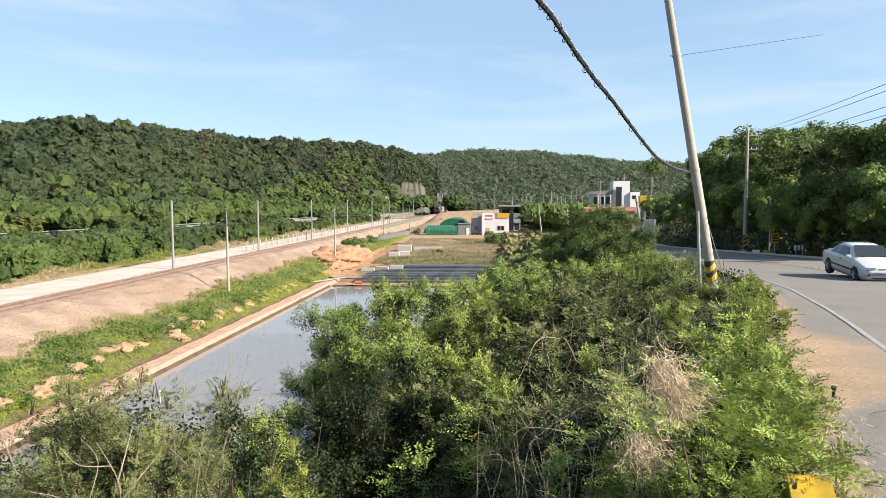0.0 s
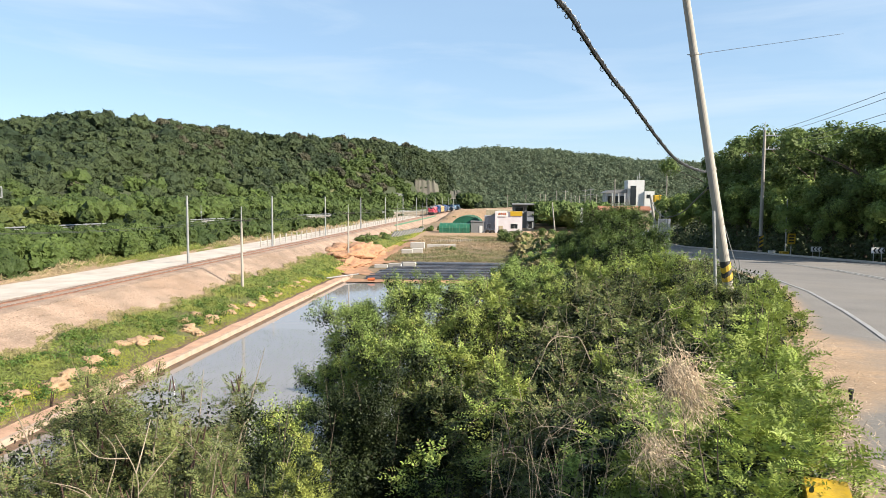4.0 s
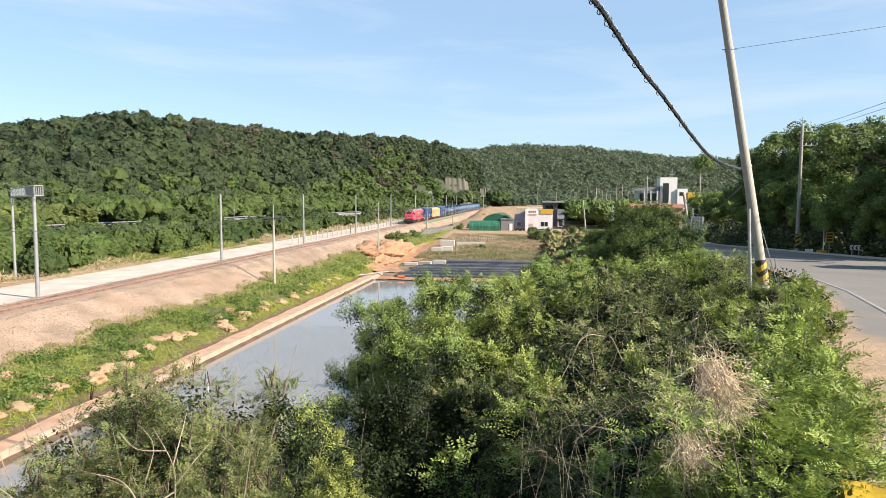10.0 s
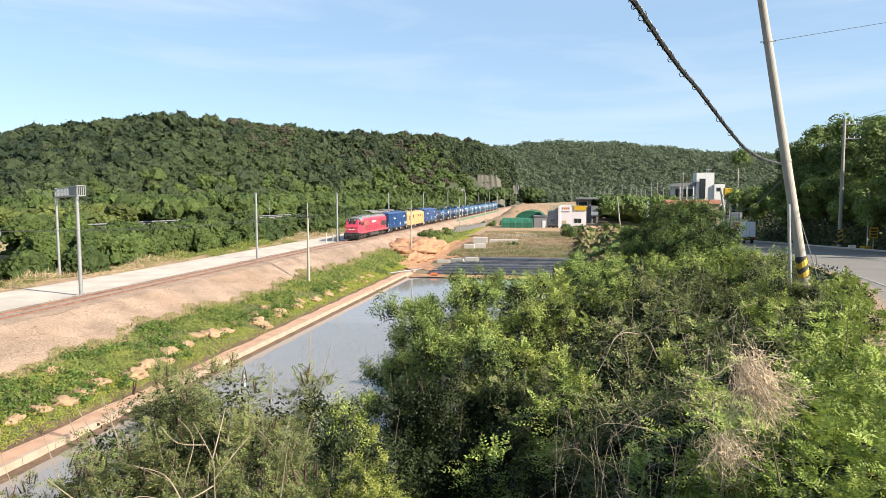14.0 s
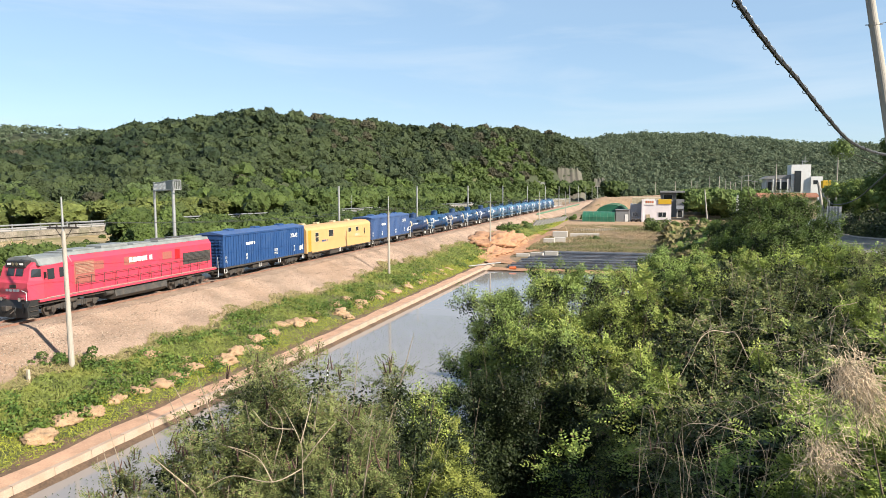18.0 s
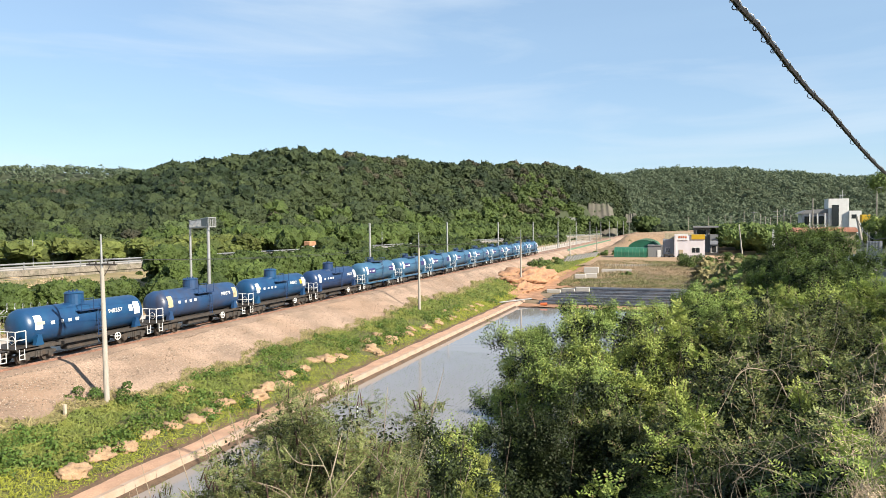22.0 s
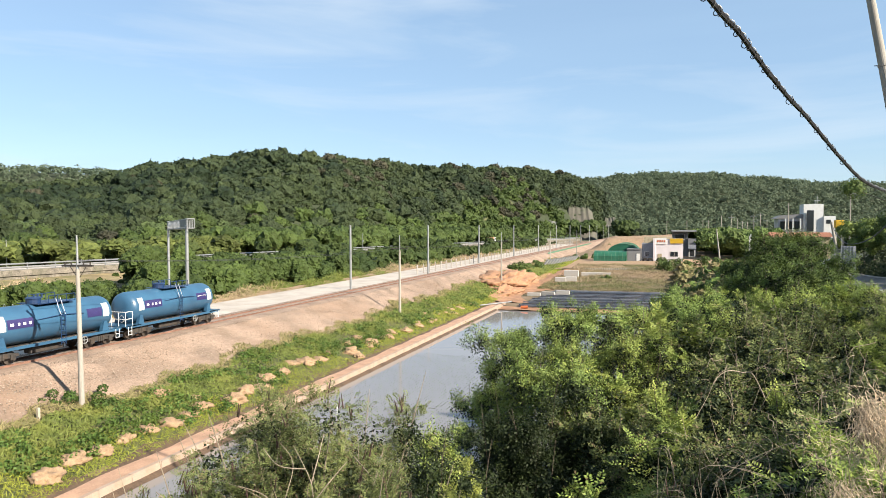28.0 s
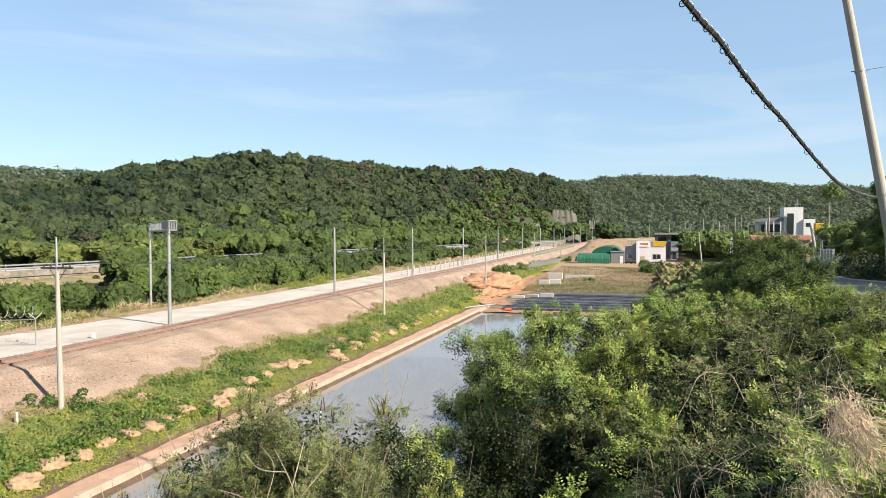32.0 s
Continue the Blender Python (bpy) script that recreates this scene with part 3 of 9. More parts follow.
bed = new("trackbed", strip_mesh("trackbed", lambda y: -42.0, lambda y: -37.0, list(np.arange(-260, 900, 4.0)), lambda x, y: -0.15 - 0.09 * float(smooth01((abs(x + 39.5) - 1.6) / 0.8)), M_GRAVEL, 0, 14))
tagged(bed, "pale crushed stone ballast under the railway", "trackbed", kind="structure")
slope_ys = list(np.arange(-60, 420.1, 1.5))


def gravel_edge(y):
    return -32.9 + 0.5 * math.sin(y * 0.21) + 0.45 * math.sin(y * 0.73 + 1) + 0.3 * math.sin(y * 1.9)


gravel = new("gravel_slope", strip_mesh("gravel_slope", lambda y: -37.05, lambda y: gravel_edge(y), slope_ys, lambda x, y: -0.24 + (x + 37.05) * -0.43 + 0.05 * math.sin(x * 3 + y) * math.sin(y * 1.7), M_GRAVEL, 0.02, 8))
tagged(gravel, "tan gravel slope of the railway embankment", "embankment", kind="structure")
slab = new("concrete_strip", strip_mesh("concrete_strip", lambda y: -49.5 - 2.0 * smooth01((70 - y) / 40), lambda y: -42.0, list(np.arange(-60, 330, 6.0)), lambda x, y: -0.30, M_CONCRETE, 0, 2))
tagged(slab, "pale concrete service strip beside the railway", "pavement", kind="structure")

shoulder = new("dirt_shoulder", strip_mesh("dirt_shoulder", lambda y: -52.6 - 2.0 * smooth01((70 - y) / 40) + 0.5 * math.sin(y * 0.3) + 0.3 * math.sin(y * 0.9), lambda y: -49.45 - 2.0 * smooth01((70 - y) / 40), list(np.arange(-40, 330, 1.5)), lambda x, y: max(float(land_z(x, y)), -0.36) + 0.05 * math.sin(y * 1.3 + x), M_SAND, 0.03, 4))
tagged(shoulder, "orange-tan dirt shoulder beside the concrete strip", "dirt shoulder", kind="structure")

# ---- foliage ----
def unit(v):
    return v / np.maximum(np.linalg.norm(v, axis=-1, keepdims=True), 1e-9)


def leaf_quads(rng, pos, normal, length, width, fold=0.0):
    """Diamond leaves at pos (n, 3), facing roughly along normal."""
    n = len(pos)
    nrm = unit(normal)
    u = unit(np.cross(nrm, unit(rng.normal(size=(n, 3)))))
    v = np.cross(nrm, u)
    L, W = np.broadcast_to(length, n)[:, None] * 0.5, np.broadcast_to(width, n)[:, None] * 0.5
    s = rng.uniform(-0.25, 0.25, (n, 1))
    return np.stack([pos - u * L, pos + v * W + u * L * s - nrm * W * fold, pos + u * L, pos - v * W + u * L * s - nrm * W * fold], axis=1)


def crown_quads(rng, base, radius, height, count, size, squash=0.9, lobes=4, spread=0.30, lobe=(0.45, 0.68), mess=0.28, core=False, up=0.45, core_size=0.66):
    """Crowns of leaf clumps: base (n, 3) on the ground, one radius, height, count and clump size for each."""
    n = len(base)
    idx = np.repeat(np.arange(n), count)
    m = len(idx)
    lob = rng.normal(size=(n, lobes, 3)) * np.array([spread, spread, spread * 0.73])
    lob[:, 0] *= 0.3
    lob[:, 0, 2] += 0.35
    k = rng.integers(0, lobes, m)
    d = unit(rng.normal(size=(m, 3)) + np.array([0, 0, up]))
    rad = radius[idx][:, None]
    rr = rng.uniform(0.80, 1.04, (m, 1)) * np.where(rng.random((m, 1)) < 0.08, 1.12, 1.0)
    lr0 = rng.uniform(lobe[0], lobe[1], (n, lobes))
    lr = lr0[idx, k][:, None]
    pos = base[idx] + lob[idx, k] * rad + d * rr * rad * lr * np.array([1, 1, squash])
    pos[:, 2] += height[idx] - radius[idx] * squash * 0.95
    nrm = d + rng.normal(size=(m, 3)) * mess
    s = size[idx] * rng.uniform(0.6, 1.3, m)
    q = leaf_quads(rng, pos, nrm, s * 1.25, s, 0.25 if mess > 0.2 else 0.04)
    if not core:
        return q
    # a closed inner mass of leaves under the clumps
    c0 = (base[:, None] + lob * radius[:, None, None]).reshape(-1, 3)
    c0[:, 2] += np.repeat(height - radius * squash * 0.95, lobes)
    rc = (lr0 * radius[:, None] * core_size).reshape(-1)
    i = np.repeat(np.arange(len(c0)), 9)
    pos = c0[i] + rng.normal(size=(len(i), 3)) * (rc[i] * 0.42)[:, None] * np.array([1, 1, squash])
    return np.concatenate([q, leaf_quads(rng, pos, rng.normal(size=(len(i), 3)) + np.array([0, 0, 0.3]), rc[i] * 0.85, rc[i] * 0.6, 0.1)])


def ball(level):
    """The points and faces of the upper part of a ball of triangles."""
    bm = bmesh.new()
    bmesh.ops.create_icosphere(bm, subdivisions=level, radius=1.0)
    v = np.array([tuple(w.co) for w in bm.verts])
    f = np.array([[w.index for w in q.verts] for q in bm.faces])
    bm.free()
    f = f[v[f].mean(1)[:, 2] > -0.5]
    keep = np.unique(f)
    back = np.zeros(len(v), dtype=int)
    back[keep] = np.arange(len(keep))
    return v[keep], back[f]


BALL = {k: ball(k) for k in (2, 3, 4)}


def billows(rng, centre, rx, rz, level, lobes=18, crease=0.5, rough=0.085, leaves=60, leaf=None, mess=0.5):
    """Crowns as closed, billowing masses of foliage with leaf clumps standing out of them: points, triangles, quads."""
    tv, tf = BALL[level]
    n = len(centre)
    d = unit(rng.normal(size=(n, lobes, 3)) + np.array([0, 0, 0.35]))
    top = np.einsum("vi,nki->nvk", tv, d) + rng.uniform(-0.05, 0.05, (n, 1, lobes))
    near = np.clip((top.max(2) - 0.62) / 0.36, 0, 1)
    r = (1 - crease) + crease * near ** 0.6 + rng.normal(size=near.shape) * rough
    size = np.stack([rx, rx, rz], -1)[:, None, :]
    p = centre[:, None, :] + tv[None] * r[..., None] * size + rng.normal(size=(n, len(tv), 3)) * (rough * 0.5 * rx)[:, None, None]
    faces = (tf[None] + (np.arange(n) * len(tv))[:, None, None]).reshape(-1, 3)
    quads = np.zeros((0, 4, 3))
    if leaves:
        i = np.repeat(np.arange(n), leaves)
        j = rng.integers(0, len(tv), len(i))
        out = tv[j] / size[i, 0]
        q = p[i, j] + rng.normal(size=(len(i), 3)) * (0.05 * rx[i])[:, None] + unit(out) * (rng.uniform(-0.03, 0.06, len(i)) * rx[i])[:, None]
        s = leaf[i] * rng.uniform(0.6, 1.35, len(i))
        quads = leaf_quads(rng, q, unit(out) + rng.normal(size=(len(i), 3)) * mess, s * 1.3, s, 0.2)
    return p.reshape(-1, 3), faces, quads


def foliage_mesh(name, points, tris, quads, material):
    n, m = len(points), len(quads)
    me = bpy.data.meshes.new(name)
    me.vertices.add(n + m * 4)
    me.vertices.foreach_set("co", np.concatenate([np.asarray(points).reshape(-1), np.asarray(quads).reshape(-1)]).astype(np.float32))
    loops = np.concatenate([np.asarray(tris).reshape(-1), np.arange(n, n + m * 4)]).astype(np.int32)
    me.loops.add(len(loops))
    me.loops.foreach_set("vertex_index", loops)
    k = len(tris)
    me.polygons.add(k + m)
    me.polygons.foreach_set("loop_start", np.concatenate([np.arange(k) * 3, k * 3 + np.arange(m) * 4]).astype(np.int32))
    me.polygons.foreach_set("loop_total", np.concatenate([np.full(k, 3), np.full(m, 4)]).astype(np.int32))
    me.polygons.foreach_set("use_smooth", [False] * (k + m))
    me.materials.append(material)
    me.update(calc_edges=True)
    return me


def woods(name, base, rad, hgt, level, leaves, leaf, material, label, category="woods", squash=0.95, **extra):
    """A stand of trees: base on the ground, the crown's radius and the height of its top for each."""
    c = base.copy()
    c[:, 2] += hgt - rad * squash
    p, f, q = billows(rng, c, rad, rad * squash, level, leaves=leaves, leaf=leaf, **extra)
    return tagged(new(name, foliage_mesh(name, p, f, q, material)), label, category, kind="stuff")


def scatter(rng, x0, x1, y0, y1, step, keep):
    xs, ys = np.meshgrid(np.arange(x0, x1, step), np.arange(y0, y1, step))
    p = np.stack([xs.ravel(), ys.ravel()], -1) + rng.uniform(-0.5, 0.5, (xs.size, 2)) * step
    return p[keep(p[:, 0], p[:, 1])]


def hill_side(x, y):
    """True on the slopes that face the valley."""
    az, r = polar(x, y)
    rr = np.interp(az, [q[0] for q in RIDGE], [q[2] for q in RIDGE])
    foot = np.minimum(np.clip(97.0 / np.maximum(np.sin(np.radians(np.clip(-az, 1, 90))), 0.05), 104, 900), rr - 160)
    return (az > -60) & (az < -2.2) & (r > foot) & (r < rr * 1.04) & (x < -49)


rng = np.random.default_rng(5)
p = scatter(rng, -420, -48, 40, 660, 4.9, hill_side)
az_p, r = polar(p[:, 0], p[:, 1])
scar = (az_p < -40) & (r < 128) | (az_p > -8.5) & (az_p < -5.7) & (r > 425) & (r < 474) | (az_p > -10.3) & (az_p < -9.0) & (r < 432) & (r > 417) | (az_p > -5.5) & (az_p < -3.7) & (r > 480) & (r < 520)
p, r, az_p = p[~scar], r[~scar], az_p[~scar]
base = np.stack([p[:, 0], p[:, 1], land_z(p[:, 0], p[:, 1]) - 1.4], -1)
rad = (1.9 + 2.5 * rng.random(len(p)) ** 1.5) * (1 + r / 2500)
hgt = rad * rng.uniform(0.85, 1.5, len(p)) + 0.4
siz = np.clip(r * 0.0021, 0.35, 1.0)
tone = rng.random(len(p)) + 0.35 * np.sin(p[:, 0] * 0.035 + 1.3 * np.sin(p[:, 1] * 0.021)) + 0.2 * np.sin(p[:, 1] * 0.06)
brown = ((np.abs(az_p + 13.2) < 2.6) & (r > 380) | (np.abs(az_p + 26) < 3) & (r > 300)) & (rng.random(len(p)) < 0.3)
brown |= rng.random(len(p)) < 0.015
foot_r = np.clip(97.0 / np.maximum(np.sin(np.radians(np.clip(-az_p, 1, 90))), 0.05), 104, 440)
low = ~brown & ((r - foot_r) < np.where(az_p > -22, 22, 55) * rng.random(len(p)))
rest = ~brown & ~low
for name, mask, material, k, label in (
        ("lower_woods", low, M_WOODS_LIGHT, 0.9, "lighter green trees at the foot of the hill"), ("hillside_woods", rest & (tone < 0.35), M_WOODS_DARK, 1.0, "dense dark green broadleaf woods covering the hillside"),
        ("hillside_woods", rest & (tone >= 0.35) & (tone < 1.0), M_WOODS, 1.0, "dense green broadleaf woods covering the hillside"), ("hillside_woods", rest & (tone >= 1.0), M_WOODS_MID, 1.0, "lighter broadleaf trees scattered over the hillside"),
        ("brown_pines", brown, M_PINE, 0.72, "brownish pines scattered among the hillside woods")):
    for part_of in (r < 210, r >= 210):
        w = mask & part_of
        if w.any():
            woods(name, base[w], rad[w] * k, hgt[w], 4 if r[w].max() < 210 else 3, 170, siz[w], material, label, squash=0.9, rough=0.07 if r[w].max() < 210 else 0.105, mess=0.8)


def far_side(x, y):
    az, r = polar(x, y)
    r2 = np.interp(az, [q[0] for q in FAR], [q[2] for q in FAR])
    return (((az > -8.5) & (az < 25)) | ((az > -60) & (az < -40))) & (r > r2 * 0.71) & (r < r2 * 1.03)


p = np.concatenate([scatter(rng, -150, 430, 480, 1030, 5.8, far_side), scatter(rng, -760, -480, 300, 700, 9.0, far_side)])
r = np.hypot(p[:, 0], p[:, 1])
base = np.stack([p[:, 0], p[:, 1], land_z(p[:, 0], p[:, 1]) - 1], -1)
rad = 4.2 + 3.0 * rng.random(len(p)) ** 2
swell = 2.6 * np.sin(p[:, 0] * 0.055 + 2 * np.sin(p[:, 1] * 0.018)) * np.sin(p[:, 0] * 0.021 + 1.0) + 1.2 * np.sin(p[:, 0] * 0.13 + p[:, 1] * 0.05)
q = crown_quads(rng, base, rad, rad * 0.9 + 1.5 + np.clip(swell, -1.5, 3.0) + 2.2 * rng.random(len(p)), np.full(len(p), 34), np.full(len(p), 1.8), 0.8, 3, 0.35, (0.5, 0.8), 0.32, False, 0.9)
tagged(new("distant_woods", quads_mesh("distant_woods", q, M_WOODS_FAR)), "distant wooded hills with haze mixed into the green", "woods", kind="stuff")

# low trees between the service strip and the highway, and behind the valley floor
def belt(x, y):
    return (x < -55.2 - 2.2 * smooth01((75 - y) / 40) + 1.1 * np.sin(y * 0.13) + 0.7 * np.sin(y * 0.41)) & (x > -83 + 0.08 * y)


p = scatter(rng, -80, -50, 22, 430, 3.1, belt)
r = np.hypot(p[:, 0], p[:, 1])
base = np.stack([p[:, 0], p[:, 1], land_z(p[:, 0], p[:, 1]) - 0.3], -1)
rad = rng.uniform(1.4, 2.9, len(p))
hgt = rng.uniform(2.2, 4.6, len(p)) + np.clip((-56 - p[:, 0]) * 0.22, 0, 3.2) + 0.5
see = np.abs(p[:, 1] - 205) < 14
hgt = np.where(see & (p[:, 0] < -60), hgt * 0.6, hgt)
# only low bushes, cut to the sight line, where the camera looks onto the highway
open_side = polar(p[:, 0], p[:, 1])[0] < -42.4 + 0.5 * np.sin(p[:, 0])
room = EYE[2] - r * np.tan(np.radians(3.9)) - base[:, 2]
hgt = np.where(open_side, np.minimum(hgt, np.maximum(room, 0.8) * rng.uniform(0.45, 1.0, len(p))), hgt)
rad = np.where(open_side, np.minimum(rad, hgt * 0.55), rad)
# elsewhere most of the trees stay below the camera's sight line to the guard rail
azb = np.radians(np.minimum(polar(p[:, 0], p[:, 1])[0], -12))
far_y = 86.0 / (0.088 - np.tan(azb))
rail_el = (4.0 - 0.0065 * far_y - EYE[2]) * np.cos(azb) / far_y
tall_one = rng.random(len(p)) < 0.2
room = EYE[2] + r * rail_el - base[:, 2] + np.where(tall_one, 2.8, -0.9) * rng.random(len(p))
hgt = np.where(open_side, hgt, np.minimum(hgt, np.maximum(room, 1.0)))
thin = (open_side | (p[:, 0] < -70)) & (rng.random(len(p)) < 0.15)
p, r, base, rad, hgt = p[~thin], r[~thin], base[~thin], rad[~thin], hgt[~thin]
az_b = polar(base[:, 0], base[:, 1])[0]
gap = (az_b > -17.0) & (az_b < -14.6) | (az_b > -25.1) & (az_b < -24.2)
hgt = np.where(gap, np.minimum(hgt, np.maximum(EYE[2] - r * np.tan(np.radians(np.where(az_b > -20, 1.75, 2.9))) - base[:, 2], 0.8)), hgt)
rad = np.minimum(rad, np.maximum(hgt * 0.8, 0.7))
for w, level, k in ((r < 88, 4, 900), ((r >= 88) & (r < 125), 4, 420), (r >= 125, 3, 170)):
    woods("roadside_trees", base[w], rad[w], hgt[w], level, k, np.clip(r[w] * 0.0017, 0.13, 0.5), M_WOODS_LIGHT, "bushy bright green locust trees beside the railway", "trees", lobes=20, rough=0.06 if level == 4 else 0.1, mess=0.8)


def creeper_zone(x, y):
    az, r = polar(x, y)
    return (x < -97.2 + 0.088 * y) & (x > -112 + 0.06 * y) & (az > -60) & (r < 330)


p = scatter(rng, -112, -60, 40, 300, 3.7, creeper_zone)
r = np.hypot(p[:, 0], p[:, 1])
tall = p[:, 1] > 118 + 25 * rng.random(len(p))
b2 = np.stack([p[:, 0], p[:, 1], land_z(p[:, 0], p[:, 1]) - 0.4], -1)[tall]
r2_ = r[tall]
woods("bank_trees", b2, rng.uniform(2.0, 3.4, len(b2)), rng.uniform(4.0, 7.0, len(b2)), 3, 90, np.clip(r2_ * 0.0024, 0.22, 0.6), M_WOODS_LIGHT, "green trees on the bank above the highway", "trees")
p, r = p[~tall], r[~tall]
base = np.stack([p[:, 0], p[:, 1], land_z(p[:, 0], p[:, 1]) - 0.4], -1)
rad = rng.uniform(1.5, 2.4, len(p))
woods("creeper_bank", base, rad * 1.15, rng.uniform(2.4, 5.0, len(p)), 3, 130, np.clip(r * 0.002, 0.2, 0.5), M_KUDZU, "yellow-green creepers smothering the bank above the highway", "creepers", squash=0.6, rough=0.12)


def flats(x, y):
    az, r = polar(x, y)
    return (az > -6) & (az < 20) & (r > 300) & (np.abs(x + 39) > 16) & ((r > 420) | (x > 14)) & ~((x > 8) & (x < 80) & (y < 330) & (rng.random(x.shape) < 0.4))


p = scatter(rng, -100, 220, 285, 620, 10.5, flats)
base = np.stack([p[:, 0], p[:, 1], land_z(p[:, 0], p[:, 1]) - 0.5], -1)
rad = rng.uniform(3.0, 5.5, len(p))
woods("valley_trees", base, rad, rad * 1.7, 3, 40, np.full(len(p), 0.9), M_WOODS, "dark green trees on the far valley floor", "trees")
p = scatter(rng, 6, 36, 222, 300, 5.0, lambda x, y: (polar(x, y)[0] > 1.9) & (polar(x, y)[0] < 8.0))
base = np.stack([p[:, 0], p[:, 1], land_z(p[:, 0], p[:, 1]) - 0.3], -1)
rad = rng.uniform(2.2, 4.0, len(p))
woods("village_trees", base, rad, rng.uniform(6.0, 10.0, len(p)), 4, 260, np.full(len(p), 0.34), M_TREE, "dark garden trees between the houses", "trees")

# dry grass on the bank between the concrete strip and the trees
n = 80000
gy_ = 20 + 260 * rng.random(n) ** 1.3
gx_ = -49.6 - 2.0 * smooth01((70 - gy_) / 40) - 5.0 * rng.random(n) - np.where((gy_ < 66) & (rng.random(n) < 0.7), 24 * rng.random(n), 0)
hh = rng.uniform(0.25, 0.9, n) * np.where(gx_ < -52.6, 1.8, 1.0) * (0.75 + 0.4 * np.sin(gy_ * 0.5 + gx_) * np.sin(gy_ * 0.23))
pos = np.stack([gx_, gy_, land_z(gx_, gy_) + hh * 0.5], -1)
nr = np.stack([rng.normal(size=n) + 0.6, rng.normal(size=n) - 0.5, rng.uniform(0.1, 0.9, n)], -1)
tan_ = np.sin(gy_ * 0.11) + np.sin(gy_ * 0.037 + 1) + rng.normal(size=n) * 0.6 > -0.2
for name, mask, material, label in (("dry_bank_grass", tan_, M_DRYGRASS, "tan dry grass along the concrete strip"), ("bank_grass", ~tan_, M_GRASS, "green grass along the concrete strip")):
    tagged(new(name, quads_mesh(name, leaf_quads(rng, pos[mask], nr[mask], hh[mask] * 1.2, hh[mask] * 0.055, 0.2), material)), label, "grass", kind="stuff")
# joints across the service strip
for k in range(26):
    y = 6 + 12.0 * k
    tagged(new("slab_joint", mesh_from("slab_joint", [(-51.2, y, -0.294), (-42.1, y, -0.294), (-42.1, y + 0.07, -0.294), (-51.2, y + 0.07, -0.294)], [(0, 1, 2, 3)], M_CANAL)), "thin joint across the concrete strip", "joint", kind="structure")
track = empty("railway_track", pose(TRACK_X, 0, 0), "single railway track with rusty rails on concrete sleepers", "railway track", kind="structure")
RAILPROF = [(-0.036, 0.0), (0.036, 0.0), (0.036, -0.035), (0.012, -0.05), (0.012, -0.13), (0.07, -0.15), (0.07, -0.165), (-0.07, -0.165), (-0.07, -0.15), (-0.012, -0.13), (-0.012, -0.05), (-0.036, -0.035)]
for s in (-0.7525, 0.7525):
    part("rail", prism([(x + s, z) for x, z in RAILPROF], -260, 900), M_RAIL, track, "rusty steel rail")
    part("rail_head", bx(s - 0.03, s + 0.03, -260, 900, 0.0, 0.004), M_RAILTOP, track, "polished rail head")
sl = bpy.data.meshes.new("sleeper")
bm = bx(-1.25, 1.25, -0.12, 0.12, -0.33, -0.146, 0.02)
bm.to_mesh(sl)
bm.free()
sl.materials.append(M_SLEEPER)
for k in range(300):
    part("sleeper", sl, M_SLEEPER, track, m=Matrix.Translation((0, 12 + 0.62 * k, 0)))
# loose stones on the shoulder and slope
rng = np.random.default_rng(11)
n = 30000
sy = 14 + 110 * rng.random(n) ** 1.6
sx = -42.0 + rng.random(n) * 8.6
sx = np.where((sx < -38.0) & (sx > -41.1), sx + 4.6, sx)
sz = np.where(sx < -37.05, -0.20, -0.24 + (sx + 37.05) * -0.43 + 0.03)
stones = new("loose_stones", quads_mesh("loose_stones", leaf_quads(rng, np.stack([sx, sy, sz + 0.02], -1), rng.normal(size=(n, 3)) * 0.5 + np.array([0.2, 0, 1]), rng.uniform(0.05, 0.12, n), rng.uniform(0.04, 0.09, n), 0.3), M_STONE))
tagged(stones, "loose tan crushed stones on the embankment", "stones", kind="stuff")

# ---- paddy, canal and ditch ----
water = new("paddy_water", strip_mesh("paddy_water", lambda y: -24.3, lambda y: np.interp(y, (0, 20, 40, 70, 100), (-6.5, -7.0, -4.5, -1.5, 1.5)), list(np.arange(0, 98.5, 2)), lambda x, y: WATER_Z, M_WATER, 0))
tagged(water, "still flooded rice paddy mirroring the sky", "water", kind="structure")
ditch = new("ditch", strip_mesh("ditch", lambda y: -26.75 + 0.25 * math.sin(y) + 0.22 * math.sin(y * 2.7), lambda y: -25.6 + 0.1 * math.sin(y * 1.9), list(np.arange(-10, 104, 1.0)), lambda x, y: float(land_z(x, y)) + 0.05 + 0.03 * math.sin(x * 7 + y * 2.2), M_MUD, 0.03, 5))
tagged(ditch, "dark wet mud ditch below the grassy slope", "ditch", kind="structure")
canal = empty("canal_wall", pose(0, 0, 0), "pinkish concrete irrigation channel wall beside the paddy", "canal wall", kind="structure")
cp = bpy.data.meshes.new("canal_panel")
bm = prism([(-25.45, -4.4), (-25.45, -3.47), (-24.55, -3.45), (-24.55, -3.33), (-24.30, -3.33), (-24.25, -4.4)], 0.012, 1.988)
bm.to_mesh(cp)
bm.free()
cp.materials.append(M_CANAL)
for k in range(58):
    part("panel", cp, M_CANAL, canal, m=Matrix.Translation((0, -12 + 2.0 * k, 0.012 * math.sin(k * 2.1))))
pinkdirt = new("dirt_path", strip_mesh("dirt_path", lambda y: -25.75 + 0.1 * math.sin(y * 0.9), lambda y: -24.66 - 0.06 * math.sin(y * 1.7), list(np.arange(-12, 104, 0.8)), lambda x, y: -3.44 + 0.012 * math.sin(y * 3 + x * 9), M_PINKDIRT, 0.02, 3))
tagged(pinkdirt, "strip of pinkish clay along the channel wall", "path", kind="structure")
